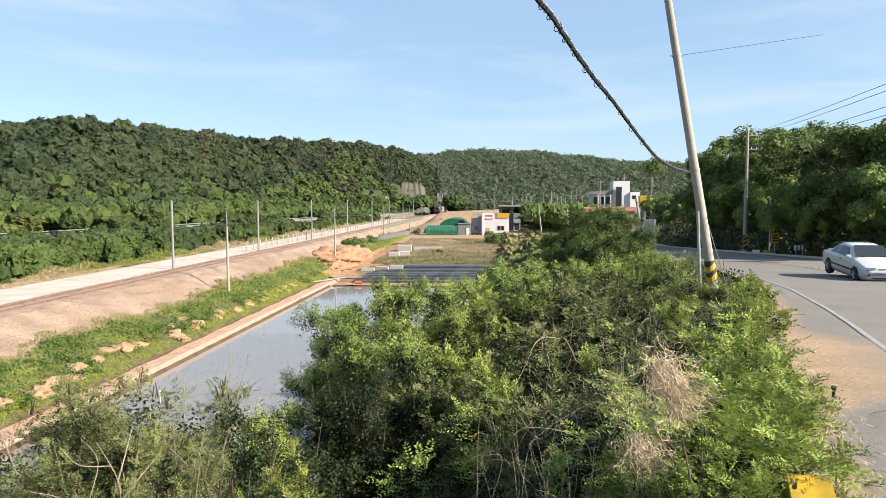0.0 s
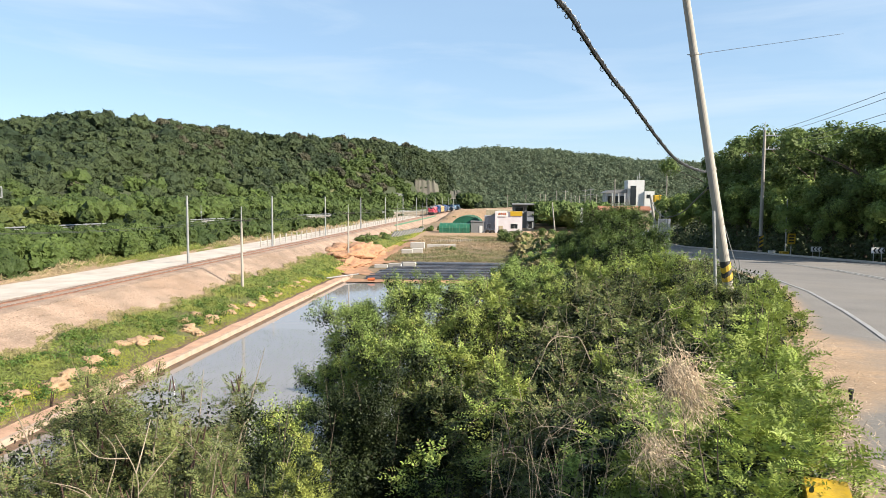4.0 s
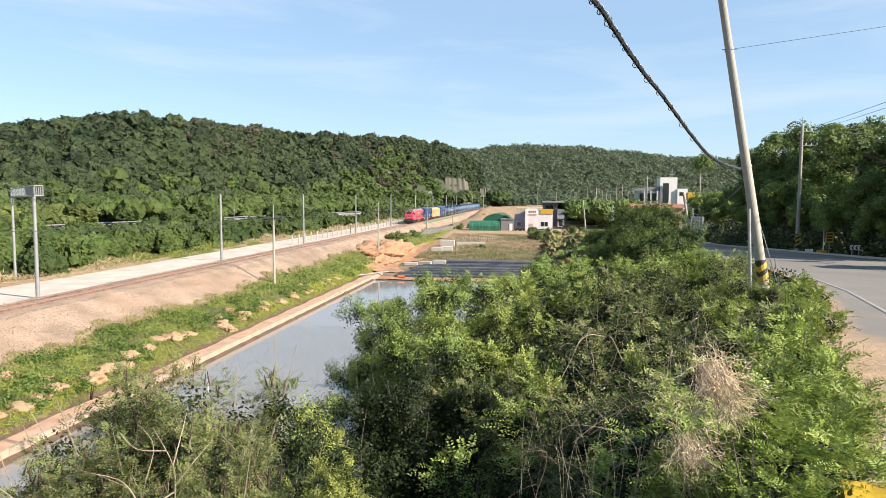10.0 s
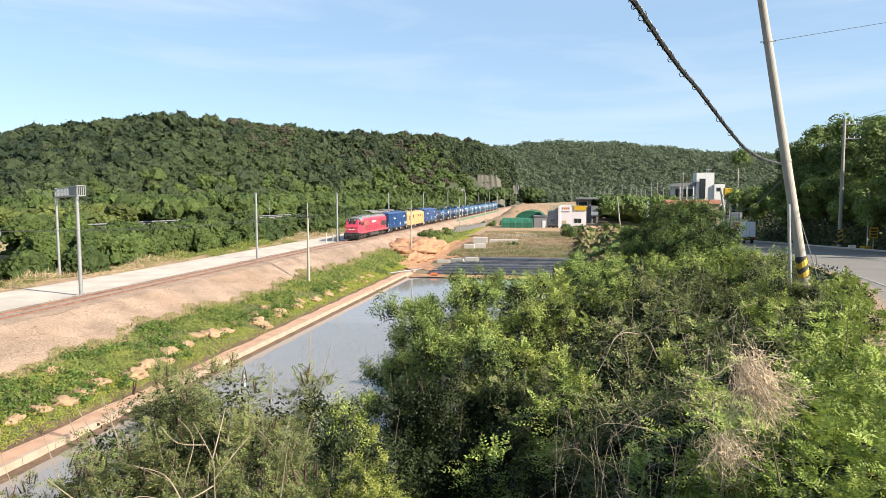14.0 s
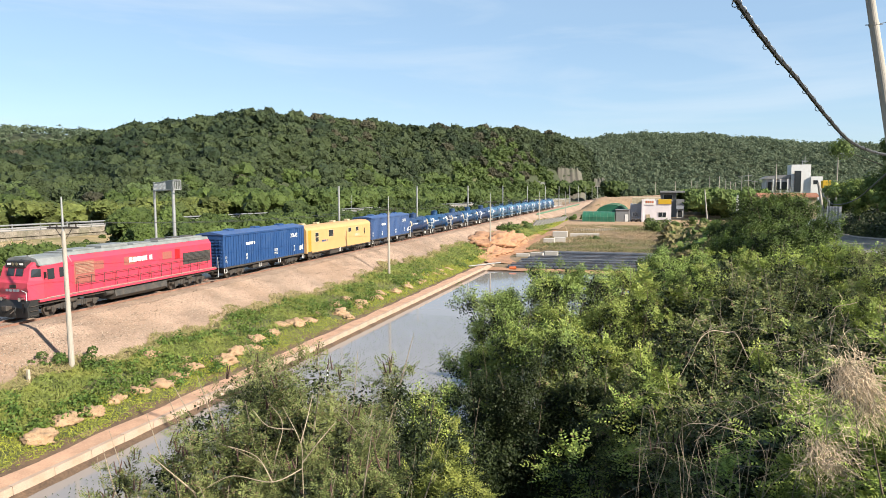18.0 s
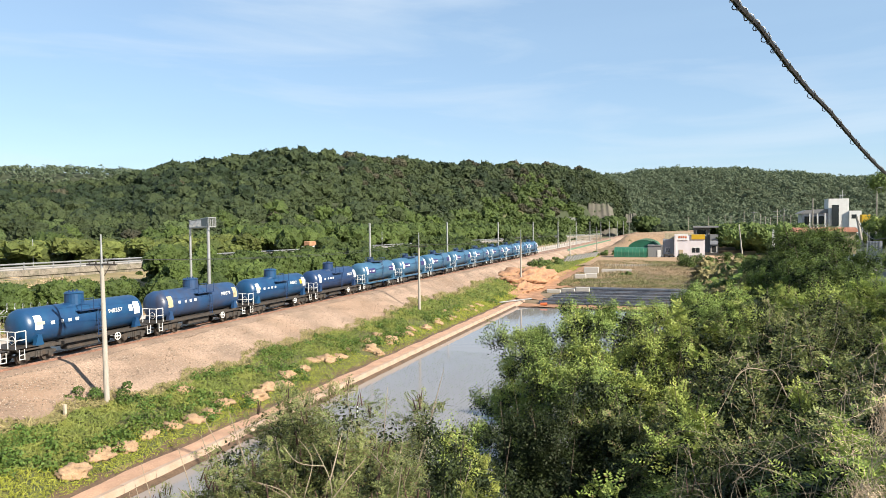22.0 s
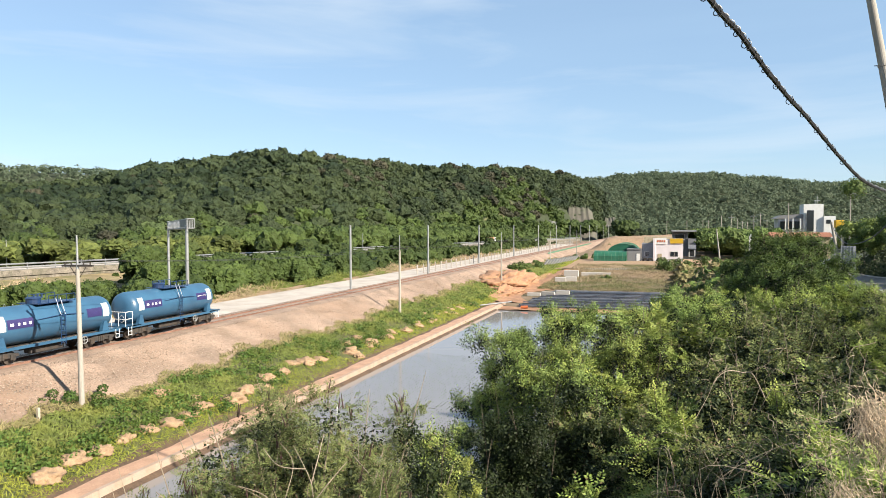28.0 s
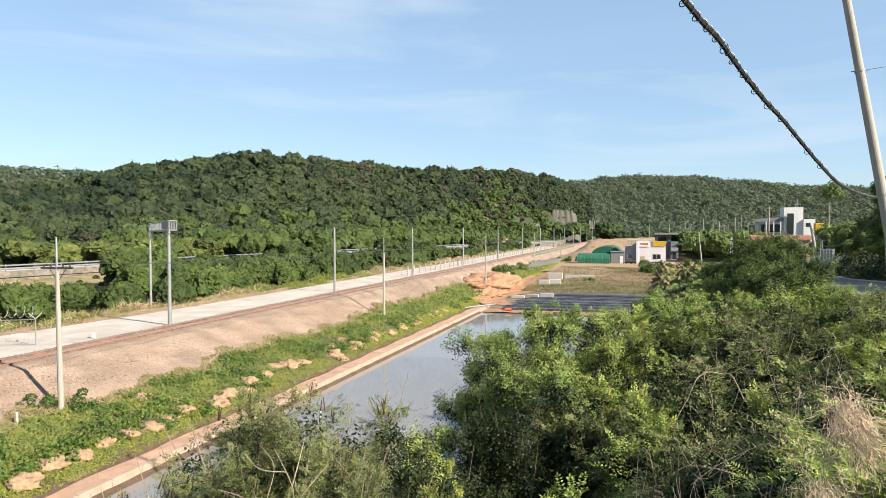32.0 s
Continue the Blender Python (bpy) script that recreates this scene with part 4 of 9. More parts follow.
mudedge = new("mud_edge", strip_mesh("mud_edge", lambda y: -24.3, lambda y: -23.88 + 0.08 * math.sin(y * 0.6) + 0.06 * math.sin(y * 1.7), list(np.arange(0, 98, 0.8)), lambda x, y: -3.68 - (x + 24.3) * 0.6 + 0.015 * math.sin(y * 2.3), M_MUD, 0.0, 3))
tagged(mudedge, "wet brown mud along the paddy edge", "mud", kind="structure")
# rice seedlings standing in rows
rng = np.random.default_rng(3)
rows_x, rows_y = np.meshgrid(np.arange(-23.2, -5.0, 0.30), np.arange(16, 62, 0.30))
keep = rng.random(rows_x.size) < 0.8
px = np.stack([rows_x.ravel(), rows_y.ravel(), np.full(rows_x.size, WATER_Z + 0.05)], -1)[keep]
px[:, :2] += rng.normal(size=(len(px), 2)) * 0.02
q = leaf_quads(rng, px, np.stack([rng.normal(size=len(px)), rng.normal(size=len(px)), np.zeros(len(px))], -1), 0.13, 0.035, 0)
tagged(new("rice_seedlings", quads_mesh("rice_seedlings", q, M_CROPS)), "rows of tiny rice seedlings in shallow water", "seedlings", kind="stuff")
post = empty("marker_post", pose(-20.6, 40.0, WATER_Z - 0.2), "thin white marker post standing in the paddy", "post")
part("shaft", rod(bmesh.new(), (0, 0, 0), (0, 0, 1.0), 0.04, 0.04, 8), M_WHITE, post)

# ---- grass on the embankment ----
rng = np.random.default_rng(8)
n = 150000
gy_ = 12 + 200 * rng.random(n) ** 1.8
edge = np.array([gravel_edge(v) for v in gy_])
f = rng.random(n)
gx_ = edge - 0.5 + f * (-26.35 - edge + 0.5)
patch_n = np.sin(gx_ * 0.9 + 1.3 * np.sin(gy_ * 0.31)) + np.sin(gy_ * 0.47 + gx_ * 0.35)
ok = (patch_n > -1.15 + 0.9 * (f < 0.12)) | (rng.random(n) < 0.25)
clay = (gy_ > 108) & (gy_ < 165) & (gx_ > -31) & (rng.random(n) < 0.9)
gx_, gy_, f = gx_[ok & ~clay], gy_[ok & ~clay], f[ok & ~clay]
hh = rng.uniform(0.12, 0.42, len(gx_)) * (1.25 - 0.6 * f) * (1 + 0.7 * smooth01((gy_ - 55) / 40))
pos = np.stack([gx_, gy_, land_z(gx_, gy_) + hh * 0.55], -1)
nr = np.stack([rng.normal(size=len(gx_)) * 0.6 + 0.7, rng.normal(size=len(gx_)) * 0.6 - 0.4, rng.uniform(0.2, 1.1, len(gx_))], -1)
sel = f < 0.16
low_f = f > 0.70 + 0.08 * np.sin(gy_ * 0.8)
for name, mask, material, label in (("slope_grass", ~sel & ~low_f, M_GRASS, "bright green weeds on the embankment slope"), ("fresh_slope_grass", low_f, M_FRESHGRASS, "fresh yellow-green grass along the ditch"), ("dry_slope_grass", sel, M_DRYWEED, "yellowish weeds along the gravel edge")):
    q = leaf_quads(rng, pos[mask], nr[mask], hh[mask] * 1.0, hh[mask] * (0.13 if name != "slope_grass" else 0.2), 0.2)
    tagged(new(name, quads_mesh(name, q, material)), label, "weeds", kind="stuff")
# coarse weeds further along the slope
n = 30000
ey = 92 + 115 * rng.random(n)
e_top = np.array([gravel_edge(v) for v in ey]) - 0.4
ex = e_top + rng.random(n) ** 1.3 * (-28.3 - e_top)
ok = ~((ey > 116) & (ey < 150) & (ex > -33.2)) & (np.sin(ey * 0.33 + 1.4 * np.sin(ex)) + np.sin(ey * 0.12) > -0.9)
ex, ey = ex[ok], ey[ok]
eh = rng.uniform(0.25, 0.75, len(ex))
pos = np.stack([ex, ey, land_z(ex, ey) + eh * 0.4], -1)
nr = np.stack([rng.normal(size=len(ex)) * 0.6 + 0.6, rng.normal(size=len(ex)) * 0.6 - 0.5, rng.uniform(0.2, 1.0, len(ex))], -1)
tagged(new("slope_grass", quads_mesh("slope_grass", leaf_quads(rng, pos, nr, eh, eh * 0.28, 0.2), M_GRASS)), "coarse green weeds on the embankment slope", "weeds", kind="stuff")
# leafy plants over the slope in low mounds
n = 1150
by = 14 + 125 * rng.random(n) ** 1.5
bxs = np.array([gravel_edge(v) for v in by]) + 0.6 + rng.random(n) * 4.6
keep = (np.sin(bxs * 1.1 + 2 * np.sin(by * 0.25)) + np.sin(by * 0.6) > -0.5) & ~((by > 108) & (bxs > -30.5))
b3 = np.stack([bxs, by, land_z(bxs, by) - 0.15], -1)[keep]
rad = rng.uniform(0.35, 0.75, len(b3))
tagged(new("slope_weeds", quads_mesh("slope_weeds", crown_quads(rng, b3, rad, rad * 1.25, np.full(len(b3), 70), np.full(len(b3), 0.11), 0.8), M_WEED)), "leafy dark green weeds on the embankment", "weeds", kind="stuff")


def lump(name, x, y, z, rx, ry, h, seed, material, label, category, group="", fine=4, rough=1.0):
    """An uneven heap of soil."""
    rg = random.Random(seed)
    bm = bmesh.new()
    bmesh.ops.create_icosphere(bm, subdivisions=fine, radius=1.0)
    off = Vector((rg.uniform(0, 50), rg.uniform(0, 50), rg.uniform(0, 50)))
    for v in bm.verts:
        k = 1 + 0.42 * noise.noise(v.co * 1.6 + off) + rough * 0.32 * noise.noise(v.co * 3.9 + off) + rough * 0.17 * noise.noise(v.co * 9 + off) + 0.10 * noise.noise(v.co * 19 + off) + (0.05 * noise.noise(v.co * 37 + off) if fine > 4 else 0)
        v.co = Vector((v.co.x * rx * k, v.co.y * ry * k, max(v.co.z, -0.25) * h * k))
    ob = part(name, bm, material, None, smooth=True)
    ob.matrix_basis = pose(x, y, z)
    return tagged(ob, label, category, group)


PILE_AT = ((-27.64, 24.17, 0.8), (-28.04, 26.16, 0.7), (-27.87, 27.64, 0.65), (-28.11, 29.6, 0.5), (-28.13, 31.4, 0.55), (-28.35, 36.23, 0.7), (-27.74, 38.75, 1.0), (-28.21, 40.83, 0.8), (-28.7, 44.07, 0.8), (-28.7, 46.56, 0.6), (-28.8, 50.37, 0.9), (-27.86, 56.85, 0.9), (-26.91, 56.53, 0.6), (-28.13, 61.93, 0.8), (-28.24, 64.54, 0.6), (-27.8, 70.5, 0.8), (-27.83, 74.49, 0.7), (-31.21, 35.98, 0.7))
for k, (x, y, s) in enumerate(PILE_AT):
    lump("sand_mound", x, y, float(land_z(x, y)) + 0.04, 0.74 * s + 0.1, 0.8 * s + 0.12, 0.36 * s + 0.1, k, M_SAND, "small mound of tan sand among the weeds", "sand mound", "sand mounds on the slope")

rg_m = random.Random(17)
for k in range(34):
    y = 33 + 1.95 * k + rg_m.uniform(-0.6, 0.6)
    x = -28.9 + rg_m.uniform(-0.9, 1.3)
    if any(math.hypot(x - a, y - b) < 1.3 for a, b, _ in PILE_AT):
        continue
    sc = rg_m.uniform(0.55, 1.0)
    lump("sand_mound", x, y, float(land_z(x, y)) + 0.02, 0.7 * sc + 0.1, 0.55 * sc + 0.1, 0.26 * sc + 0.06, 100 + k, M_SAND, "small mound of tan sand among the weeds", "sand mound", "sand mounds on the slope", 3)

# two dark bushes at the foot of the telegraph pole
for x, y, rr in ((-32.0, 31.9, 1.05), (-33.8, 30.4, 0.95)):
    b = empty("weed_bush", pose(x, y, float(land_z(x, y)) - 0.1), "dark green weed bush beside the telegraph pole", "bush", "bushes at the pole's foot")
    part("foliage", quads_mesh("foliage", crown_quads(rng, np.zeros((1, 3)), np.array([rr]), np.array([1.2 * rr]), np.array([900]), np.array([0.11]), 1.0, 7, 0.42, (0.3, 0.5), 0.5), M_WEED), M_WEED, b)["kind"] = "stuff"
    for k in range(4):
        part("stem", rod(bmesh.new(), (0.05 * k - 0.08, 0, 0), (0.25 * math.cos(k * 1.7) * rr, 0.25 * math.sin(k * 1.7) * rr, 0.9 * rr), 0.015, 0.008, 5), M_BARK, b)

# ---- train ----
M_RED = mat("locomotive_red", (0.4007, 0.03612, 0.06705), 0.42, vary=0.06, scale=1.2, fine=12, bump=0.03, dirt=(0.237, 0.042, 0.0367), dirt_amount=0.4, dirt_scale=0.9)
M_LOCOGREY = mat("locomotive_grey", (0.158, 0.168, 0.168), 0.55, vary=0.12, scale=1.5, dirt=(0.063, 0.063, 0.0577), dirt_amount=0.5, dirt_scale=1.0)
M_CREAM = mat("cream_stripe", (0.378, 0.326, 0.252), 0.6, vary=0.15, dirt=(0.21, 0.158, 0.105), dirt_amount=0.5, dirt_scale=2)
M_BOGIE = mat("grimy_black_steel", (0.029, 0.025, 0.022), 0.75, vary=0.35, scale=3, fine=14, dirt=(0.063, 0.0394, 0.0236), dirt_amount=0.6, dirt_scale=2.0)
M_WHEEL = mat("wheel_steel", (0.084, 0.0682, 0.0577), 0.5, metal=0.5, vary=0.2)
M_TANKFRAME = mat("fuel_tank_grey", (0.0393, 0.0378, 0.0367), 0.6, vary=0.25, dirt=(0.105, 0.0735, 0.0473), dirt_amount=0.4, dirt_scale=1.5)
M_BOXBLUE = mat("boxcar_blue", (0.009775, 0.04242, 0.1343), 0.5, vary=0.1, scale=0.8, fine=9, bump=0.05, dirt=(0.0262, 0.0525, 0.115), dirt_amount=0.5, dirt_scale=0.8)
M_BOXROOF = mat("boxcar_roof", (0.0315, 0.0735, 0.189), 0.6, vary=0.2, dirt=(0.063, 0.0735, 0.115), dirt_amount=0.5, dirt_scale=1.2)
M_BOXFADED = mat("faded_boxcar_blue", (0.0289, 0.063, 0.158), 0.55, vary=0.12, scale=0.8, fine=9, bump=0.05, dirt=(0.0525, 0.0682, 0.115), dirt_amount=0.5, dirt_scale=0.8)
M_VANYELLOW = mat("crew_van_yellow", (0.40, 0.232, 0.098), 0.5, vary=0.05, scale=0.7, bump=0.03, dirt=(0.315, 0.199, 0.0735), dirt_amount=0.3, dirt_scale=0.8)
M_DOORORANGE = mat("door_orange", (0.393, 0.173, 0.0158), 0.55, vary=0.1)
M_NAVY = mat("tank_navy", (0.00954, 0.03024, 0.08604), 0.38, vary=0.12, scale=0.8, bump=0.04, dirt=(0.021, 0.0294, 0.0546), dirt_amount=0.6, dirt_scale=0.9)
M_TEAL = mat("tank_teal", (0.0075, 0.0365, 0.098), 0.38, vary=0.12, scale=0.8, bump=0.04, dirt=(0.0098, 0.062, 0.132), dirt_amount=0.6, dirt_scale=0.7)
M_STAINED = mat("tank_worn_blue", (0.012, 0.041, 0.105), 0.42, vary=0.2, scale=0.8, bump=0.05, dirt=(0.030, 0.028, 0.040), dirt_amount=0.75, dirt_scale=0.6, stretch=(1, 1, 0.3))
M_SKYBLUE = mat("tank_light_blue", (0.0314, 0.0888, 0.155), 0.36, vary=0.08, scale=0.8, bump=0.03, dirt=(0.021, 0.0546, 0.106), dirt_amount=0.5, dirt_scale=0.6)
M_PLATE = mat("purple_plate", (0.0237, 0.0184, 0.084), 0.5, vary=0.1)
M_BANDWHITE = mat("white_band", (0.57, 0.57, 0.555), 0.5, vary=0.08, dirt=(0.375, 0.36, 0.33), dirt_amount=0.4, dirt_scale=2)
M_BANDCREAM = mat("cream_band", (0.357, 0.294, 0.189), 0.6, vary=0.12, dirt=(0.183, 0.132, 0.0784), dirt_amount=0.6, dirt_scale=2)
M_LETTER = mat("white_lettering", (0.6, 0.6, 0.585), 0.6, vary=0.05, bump=0)


M_LOUVRE = mat("louvre_red", (0.24, 0.075, 0.06), 0.6, vary=0.15, scale=2, fine=20, dirt=(0.14, 0.042, 0.035), dirt_amount=0.6, dirt_scale=2)


def lettering(text, size, material, parent, m, name="lettering", label=""):
    """Raised letters in the built-in font, facing +x of the parent when m turns them so."""
    cu = bpy.data.curves.new("lettering", "FONT")
    cu.body, cu.size, cu.extrude, cu.resolution_u = text, size, 0.006, 3
    cu.align_x, cu.align_y = "CENTER", "CENTER"
    tmp = bpy.data.objects.new("lettering_source", cu)
    scene.collection.objects.link(tmp)
    bpy.context.view_layer.update()
    me = bpy.data.meshes.new_from_object(tmp.evaluated_get(bpy.context.evaluated_depsgraph_get()))
    bpy.data.objects.remove(tmp)
    me.materials.clear()
    me.materials.append(material)
    return part(name, me, material, parent, label, m=m)


def side(y, z, x=1.46):
    """A pose on the side that faces the paddy: text reads along +y there."""
    return Matrix.Translation((x, y, z)) @ Matrix(((0, 0, 1, 0), (1, 0, 0, 0), (0, 1, 0, 0), (0, 0, 0, 1)))


def bogie(parent, y, axles, wheel=0.46, pitch=1.85):
    ys = [y + (k - (axles - 1) / 2) * pitch for k in range(axles)]
    bm = bmesh.new()
    for s in (-1, 1):
        half = (axles - 1) / 2 * pitch + 0.45
        prof = [(y - half, 0.50), (y - 0.5, 0.44), (y + 0.5, 0.44), (y + half, 0.50), (y + half, 0.66), (y + 0.4, 0.80), (y - 0.4, 0.80), (y - half, 0.66)]
        bm2 = prism(prof, s * 0.98, s * 1.12, axis="x")
        me = bpy.data.meshes.new("tmp")
        bm2.to_mesh(me)
        bm2.free()
        bm.from_mesh(me)
        bpy.data.meshes.remove(me)
        for yy in ys:
            box(bm, s * 1.10, s * 1.22, yy - 0.17, yy + 0.17, 0.30, 0.66, 0.03)
        for yy in [(a + b) / 2 for a, b in zip(ys, ys[1:])]:
            for o in (-0.18, 0.0, 0.18):
                rod(bm, (s * 1.12, yy + o, 0.38), (s * 1.12, yy + o, 0.74), 0.07, 0.07, 8)
    box(bm, -1.0, 1.0, y - 0.35, y + 0.35, 0.5, 0.8)
    truck = part("bogie", bm, M_BOGIE, parent)
    for yy in ys:
        w = bmesh.new()
        for s in (-1, 1):
            rod(w, (s * 0.70, yy, wheel), (s * 0.84, yy, wheel), wheel, wheel, 20)
            rod(w, (s * 0.66, yy, wheel), (s * 0.70, yy, wheel), wheel + 0.03, wheel + 0.03, 20)
        rod(w, (-0.7, yy, wheel), (0.7, yy, wheel), 0.09, 0.09, 8)
        part("wheelset", w, M_WHEEL, truck)
    return truck


def coupler(parent, y, s):
    bm = bmesh.new()
    box(bm, -0.14, 0.14, y, y + s * 0.42, 0.78, 1.0, 0.03)
    box(bm, -0.2, 0.2, y + s * 0.28, y + s * 0.5, 0.72, 1.06, 0.05)
    rod(bm, (0.45, y, 0.85), (0.38, y + s * 0.4, 0.55), 0.04, 0.03, 6)
    part("coupler", bm, M_BOGIE, parent)


def locomotive():
    loco = empty("locomotive", pose(0, 0, 0), "red diesel locomotive with grey roof and black running gear", "locomotive")
    part("underframe", bx(-1.25, 1.25, -9.5, 9.5, 0.92, 1.3, 0.03), M_BOGIE, loco)
    part("side_sill", bx(-1.48, 1.48, -9.1, 9.5, 1.14, 1.302, 0.02), M_RED, loco)
    for s in (-1, 1):
        part("sill_stripe", bx(s * 1.485, s * 1.5, -8.6, 9.3, 1.33, 1.4), mat("dusty_pink_edge", (0.36, 0.15, 0.13), 0.7, vary=0.2), loco, "dusty pink walkway edge")
    part("walkway", bx(-1.5, 1.5, -9.2, 9.5, 1.305, 1.345), M_LOCOGREY, loco)
    # pilot and nose
    bm = prism([(-10.0, 0.25), (-10.05, 0.9), (-9.75, 1.34), (-9.2, 1.34), (-9.2, 0.25)], -1.42, 1.42, axis="x")
    part("pilot", bm, M_BLACKPAINT, loco, "black buffer beam with steps")
    for s in (-1, 1):
        for y0, y1 in ((-9.9, -9.3), (9.3, 9.75)):
            for k in range(3):
                part("step", bx(s * 1.2, s * 1.5, y0, y1, 0.35 + 0.3 * k, 0.39 + 0.3 * k), M_BOGIE, loco)
        part("handle_post", rod(bmesh.new(), (s * 1.1, -10.06, 0.6), (s * 1.1, -10.06, 1.2), 0.06, 0.06, 8), M_BOGIE, loco)
        part("handle_post", rod(bmesh.new(), (s * 1.48, 9.72, 0.35), (s * 1.48, 9.72, 2.2), 0.02, 0.02, 6), M_BANDWHITE, loco)
        part("nose_handrail", tube([(s * 1.25, -9.9, 1.34), (s * 1.25, -9.92, 1.9), (s * 0.9, -9.95, 2.0)], 0.022, 6), M_BANDWHITE, loco)
    for s in (-1, 1):
        part("ditch_light", rod(bmesh.new(), (s * 0.75, -10.02, 1.42), (s * 0.75, -9.6, 1.42), 0.12, 0.12, 14), M_CHROME, loco, "round headlight above the pilot")
    coupler(loco, -10.0, -1)
    coupler(loco, 9.5, 1)
    for s in (-1, 1):
        hose = tube([(s * 0.5, -10.05, 0.95), (s * 0.55, -10.2, 0.7), (s * 0.5, -10.15, 0.45), (s * 0.35, -10.1, 0.55)], 0.03, 6)
        part("brake_hose", hose, M_RUBBER, loco)
    # cab: full width, raked windscreen
    bm = bmesh.new()
    prof = [(-9.72, 1.35), (-9.76, 2.45), (-9.66, 2.62), (-9.42, 3.44), (-9.05, 3.72), (-6.5, 3.95), (-6.5, 1.35)]
    half = [1.18, 1.2, 1.2, 1.12, 1.08, 1.16, 1.46]
    left, right = [], []
    for (y, z), w in zip(prof, half):
        left.append(bm.verts.new((-w, y, z)))
        right.append(bm.verts.new((w, y, z)))
    sl = [bm.verts.new((-1.46, -8.75, z)) for z in (1.35, 2.52, 3.45)]
    sr = [bm.verts.new((1.46, -8.75, z)) for z in (1.35, 2.52, 3.45)]
    bl = [bm.verts.new((-1.46, -6.5, z)) for z in (1.35, 3.55)]
    br = [bm.verts.new((1.46, -6.5, z)) for z in (1.35, 3.55)]
    for k in range(5):
        bm.faces.new((left[k], right[k], right[k + 1], left[k + 1]))
    for a, s, b, q in ((left, sl, bl, 1), (right, sr, br, -1)):
        fs = [(a[0], s[0], s[1], a[2], a[1]), (a[2], s[1], s[2], a[4], a[3]), (s[0], b[0], b[1], s[2], s[1]), (a[4], s[2], b[1], a[5])]
        for f in fs:
            bm.faces.new(f if q < 0 else f[::-1])
    bm.faces.new((bl[0], br[0], br[1], right[5], left[5], bl[1]))
    bmesh.ops.recalc_face_normals(bm, faces=bm.faces)
    cab = part("cab", bm, M_RED, loco, "red cab with raked windscreen")

    def raked(x0, x1, a, b, out=0.03):
        """A pane on the raked front between fractions a and b of its height."""
        p0, p1 = Vector((0, -9.66, 2.62)), Vector((0, -9.42, 3.44))
        n = Vector((0, -0.96, 0.281))
        w = bmesh.new()
        c = [p0.lerp(p1, f) + n * out for f in (a, b)]
        d = [p0.lerp(p1, f) + n * -0.02 for f in (a, b)]
        vs = [w.verts.new((x, q.y, q.z)) for q, x in ((c[0], x0), (c[0], x1), (c[1], x1), (c[1], x0), (d[0], x0), (d[0], x1), (d[1], x1), (d[1], x0))]
        for f in ((0, 1, 2, 3), (7, 6, 5, 4), (0, 4, 5, 1), (1, 5, 6, 2), (2, 6, 7, 3), (3, 7, 4, 0)):
            w.faces.new([vs[i] for i in f])
        return w
    for s in (-1, 1):
        part("window_frame", raked(s * 0.06, s * 0.66, 0.30, 0.90, 0.012), M_BLACKPAINT, cab, "black rubber window frame")
        part("windscreen", raked(s * 0.11, s * 0.61, 0.36, 0.85, 0.03), M_GLASS, cab, "dark windscreen pane")
        w = bmesh.new()
        p0, p1 = Vector((s * 1.20, -9.50, 2.80)), Vector((s * 1.42, -8.90, 2.80))
        out = Vector((s * 0.95, -0.32, 0)) * 0.03
        vs = [w.verts.new(v) for v in (p0 + out, p1 + out, p1 + out + Vector((-s * 0.01, 0, 0.52)), p0 + out + Vector((-s * 0.03, 0.14, 0.52)))]
        w.faces.new(vs)
        part("corner_window", w, M_GLASS, cab, "dark corner window")
        part("cab_window", bx(s * 1.455, s * 1.485, -8.45, -7.9, 2.55, 3.25, 0.01), M_GLASS, cab)
        part("cab_window", bx(s * 1.455, s * 1.485, -7.5, -7.0, 2.6, 3.25, 0.01), M_GLASS, cab)
        part("mirror", bx(s * 1.5, s * 1.7, -8.75, -8.7, 2.7, 3.1, 0.02), M_BLACKPAINT, cab)
    part("number_box", bx(-0.8, 0.8, -9.50, -8.9, 3.40, 3.84, 0.04), M_BLACKPAINT, cab, "black headlight and number box")
    for s in (-0.16, 0.16):
        part("headlight", rod(bmesh.new(), (s, -9.53, 3.64), (s, -9.46, 3.64), 0.11, 0.11, 14), M_CHROME, cab)
    for s in (-0.52, 0.52):
        part("number_bar", bx(s - 0.15, s + 0.15, -9.515, -9.50, 3.58, 3.70), M_LETTER, cab, "white number panel")
    for k in range(4):
        part("front_bar", bx(-0.62 + 0.3 * k, -0.40 + 0.3 * k, -9.765, -9.735, 1.88, 2.04), M_LETTER, cab, "white marking on the nose")
    part("nose_vent", bx(-0.28, 0.28, -9.77, -9.735, 2.1, 2.32, 0.01), M_BOGIE, cab, "dark nose vent")
    part("cab_roof", prism([(-1.44, 3.50), (-1.16, 3.94), (-0.7, 4.05), (0.7, 4.05), (1.16, 3.94), (1.44, 3.50), (1.36, 3.50), (0, 3.9), (-1.36, 3.50)], -9.0, -6.4), M_LOCOGREY, cab, "grey curved cab roof")
    part("horn", rod(bmesh.new(), (0.4, -8.9, 4.08), (0.4, -8.4, 4.08), 0.09, 0.04, 10), M_LOCOGREY, cab)
    # long hood
    bm = prism([(-1.22, 1.35), (-1.22, 3.55), (-0.95, 3.92), (0.95, 3.92), (1.22, 3.55), (1.22, 1.35)], -6.5, 9.15)
    hood = part("hood", bm, M_RED, loco, "long red engine hood")
    bm = prism([(-1.0, 3.90), (-0.9, 4.12), (0.9, 4.12), (1.0, 3.90)], -6.45, 9.1)
    part("hood_roof", bm, M_LOCOGREY, hood, "weathered grey roof")
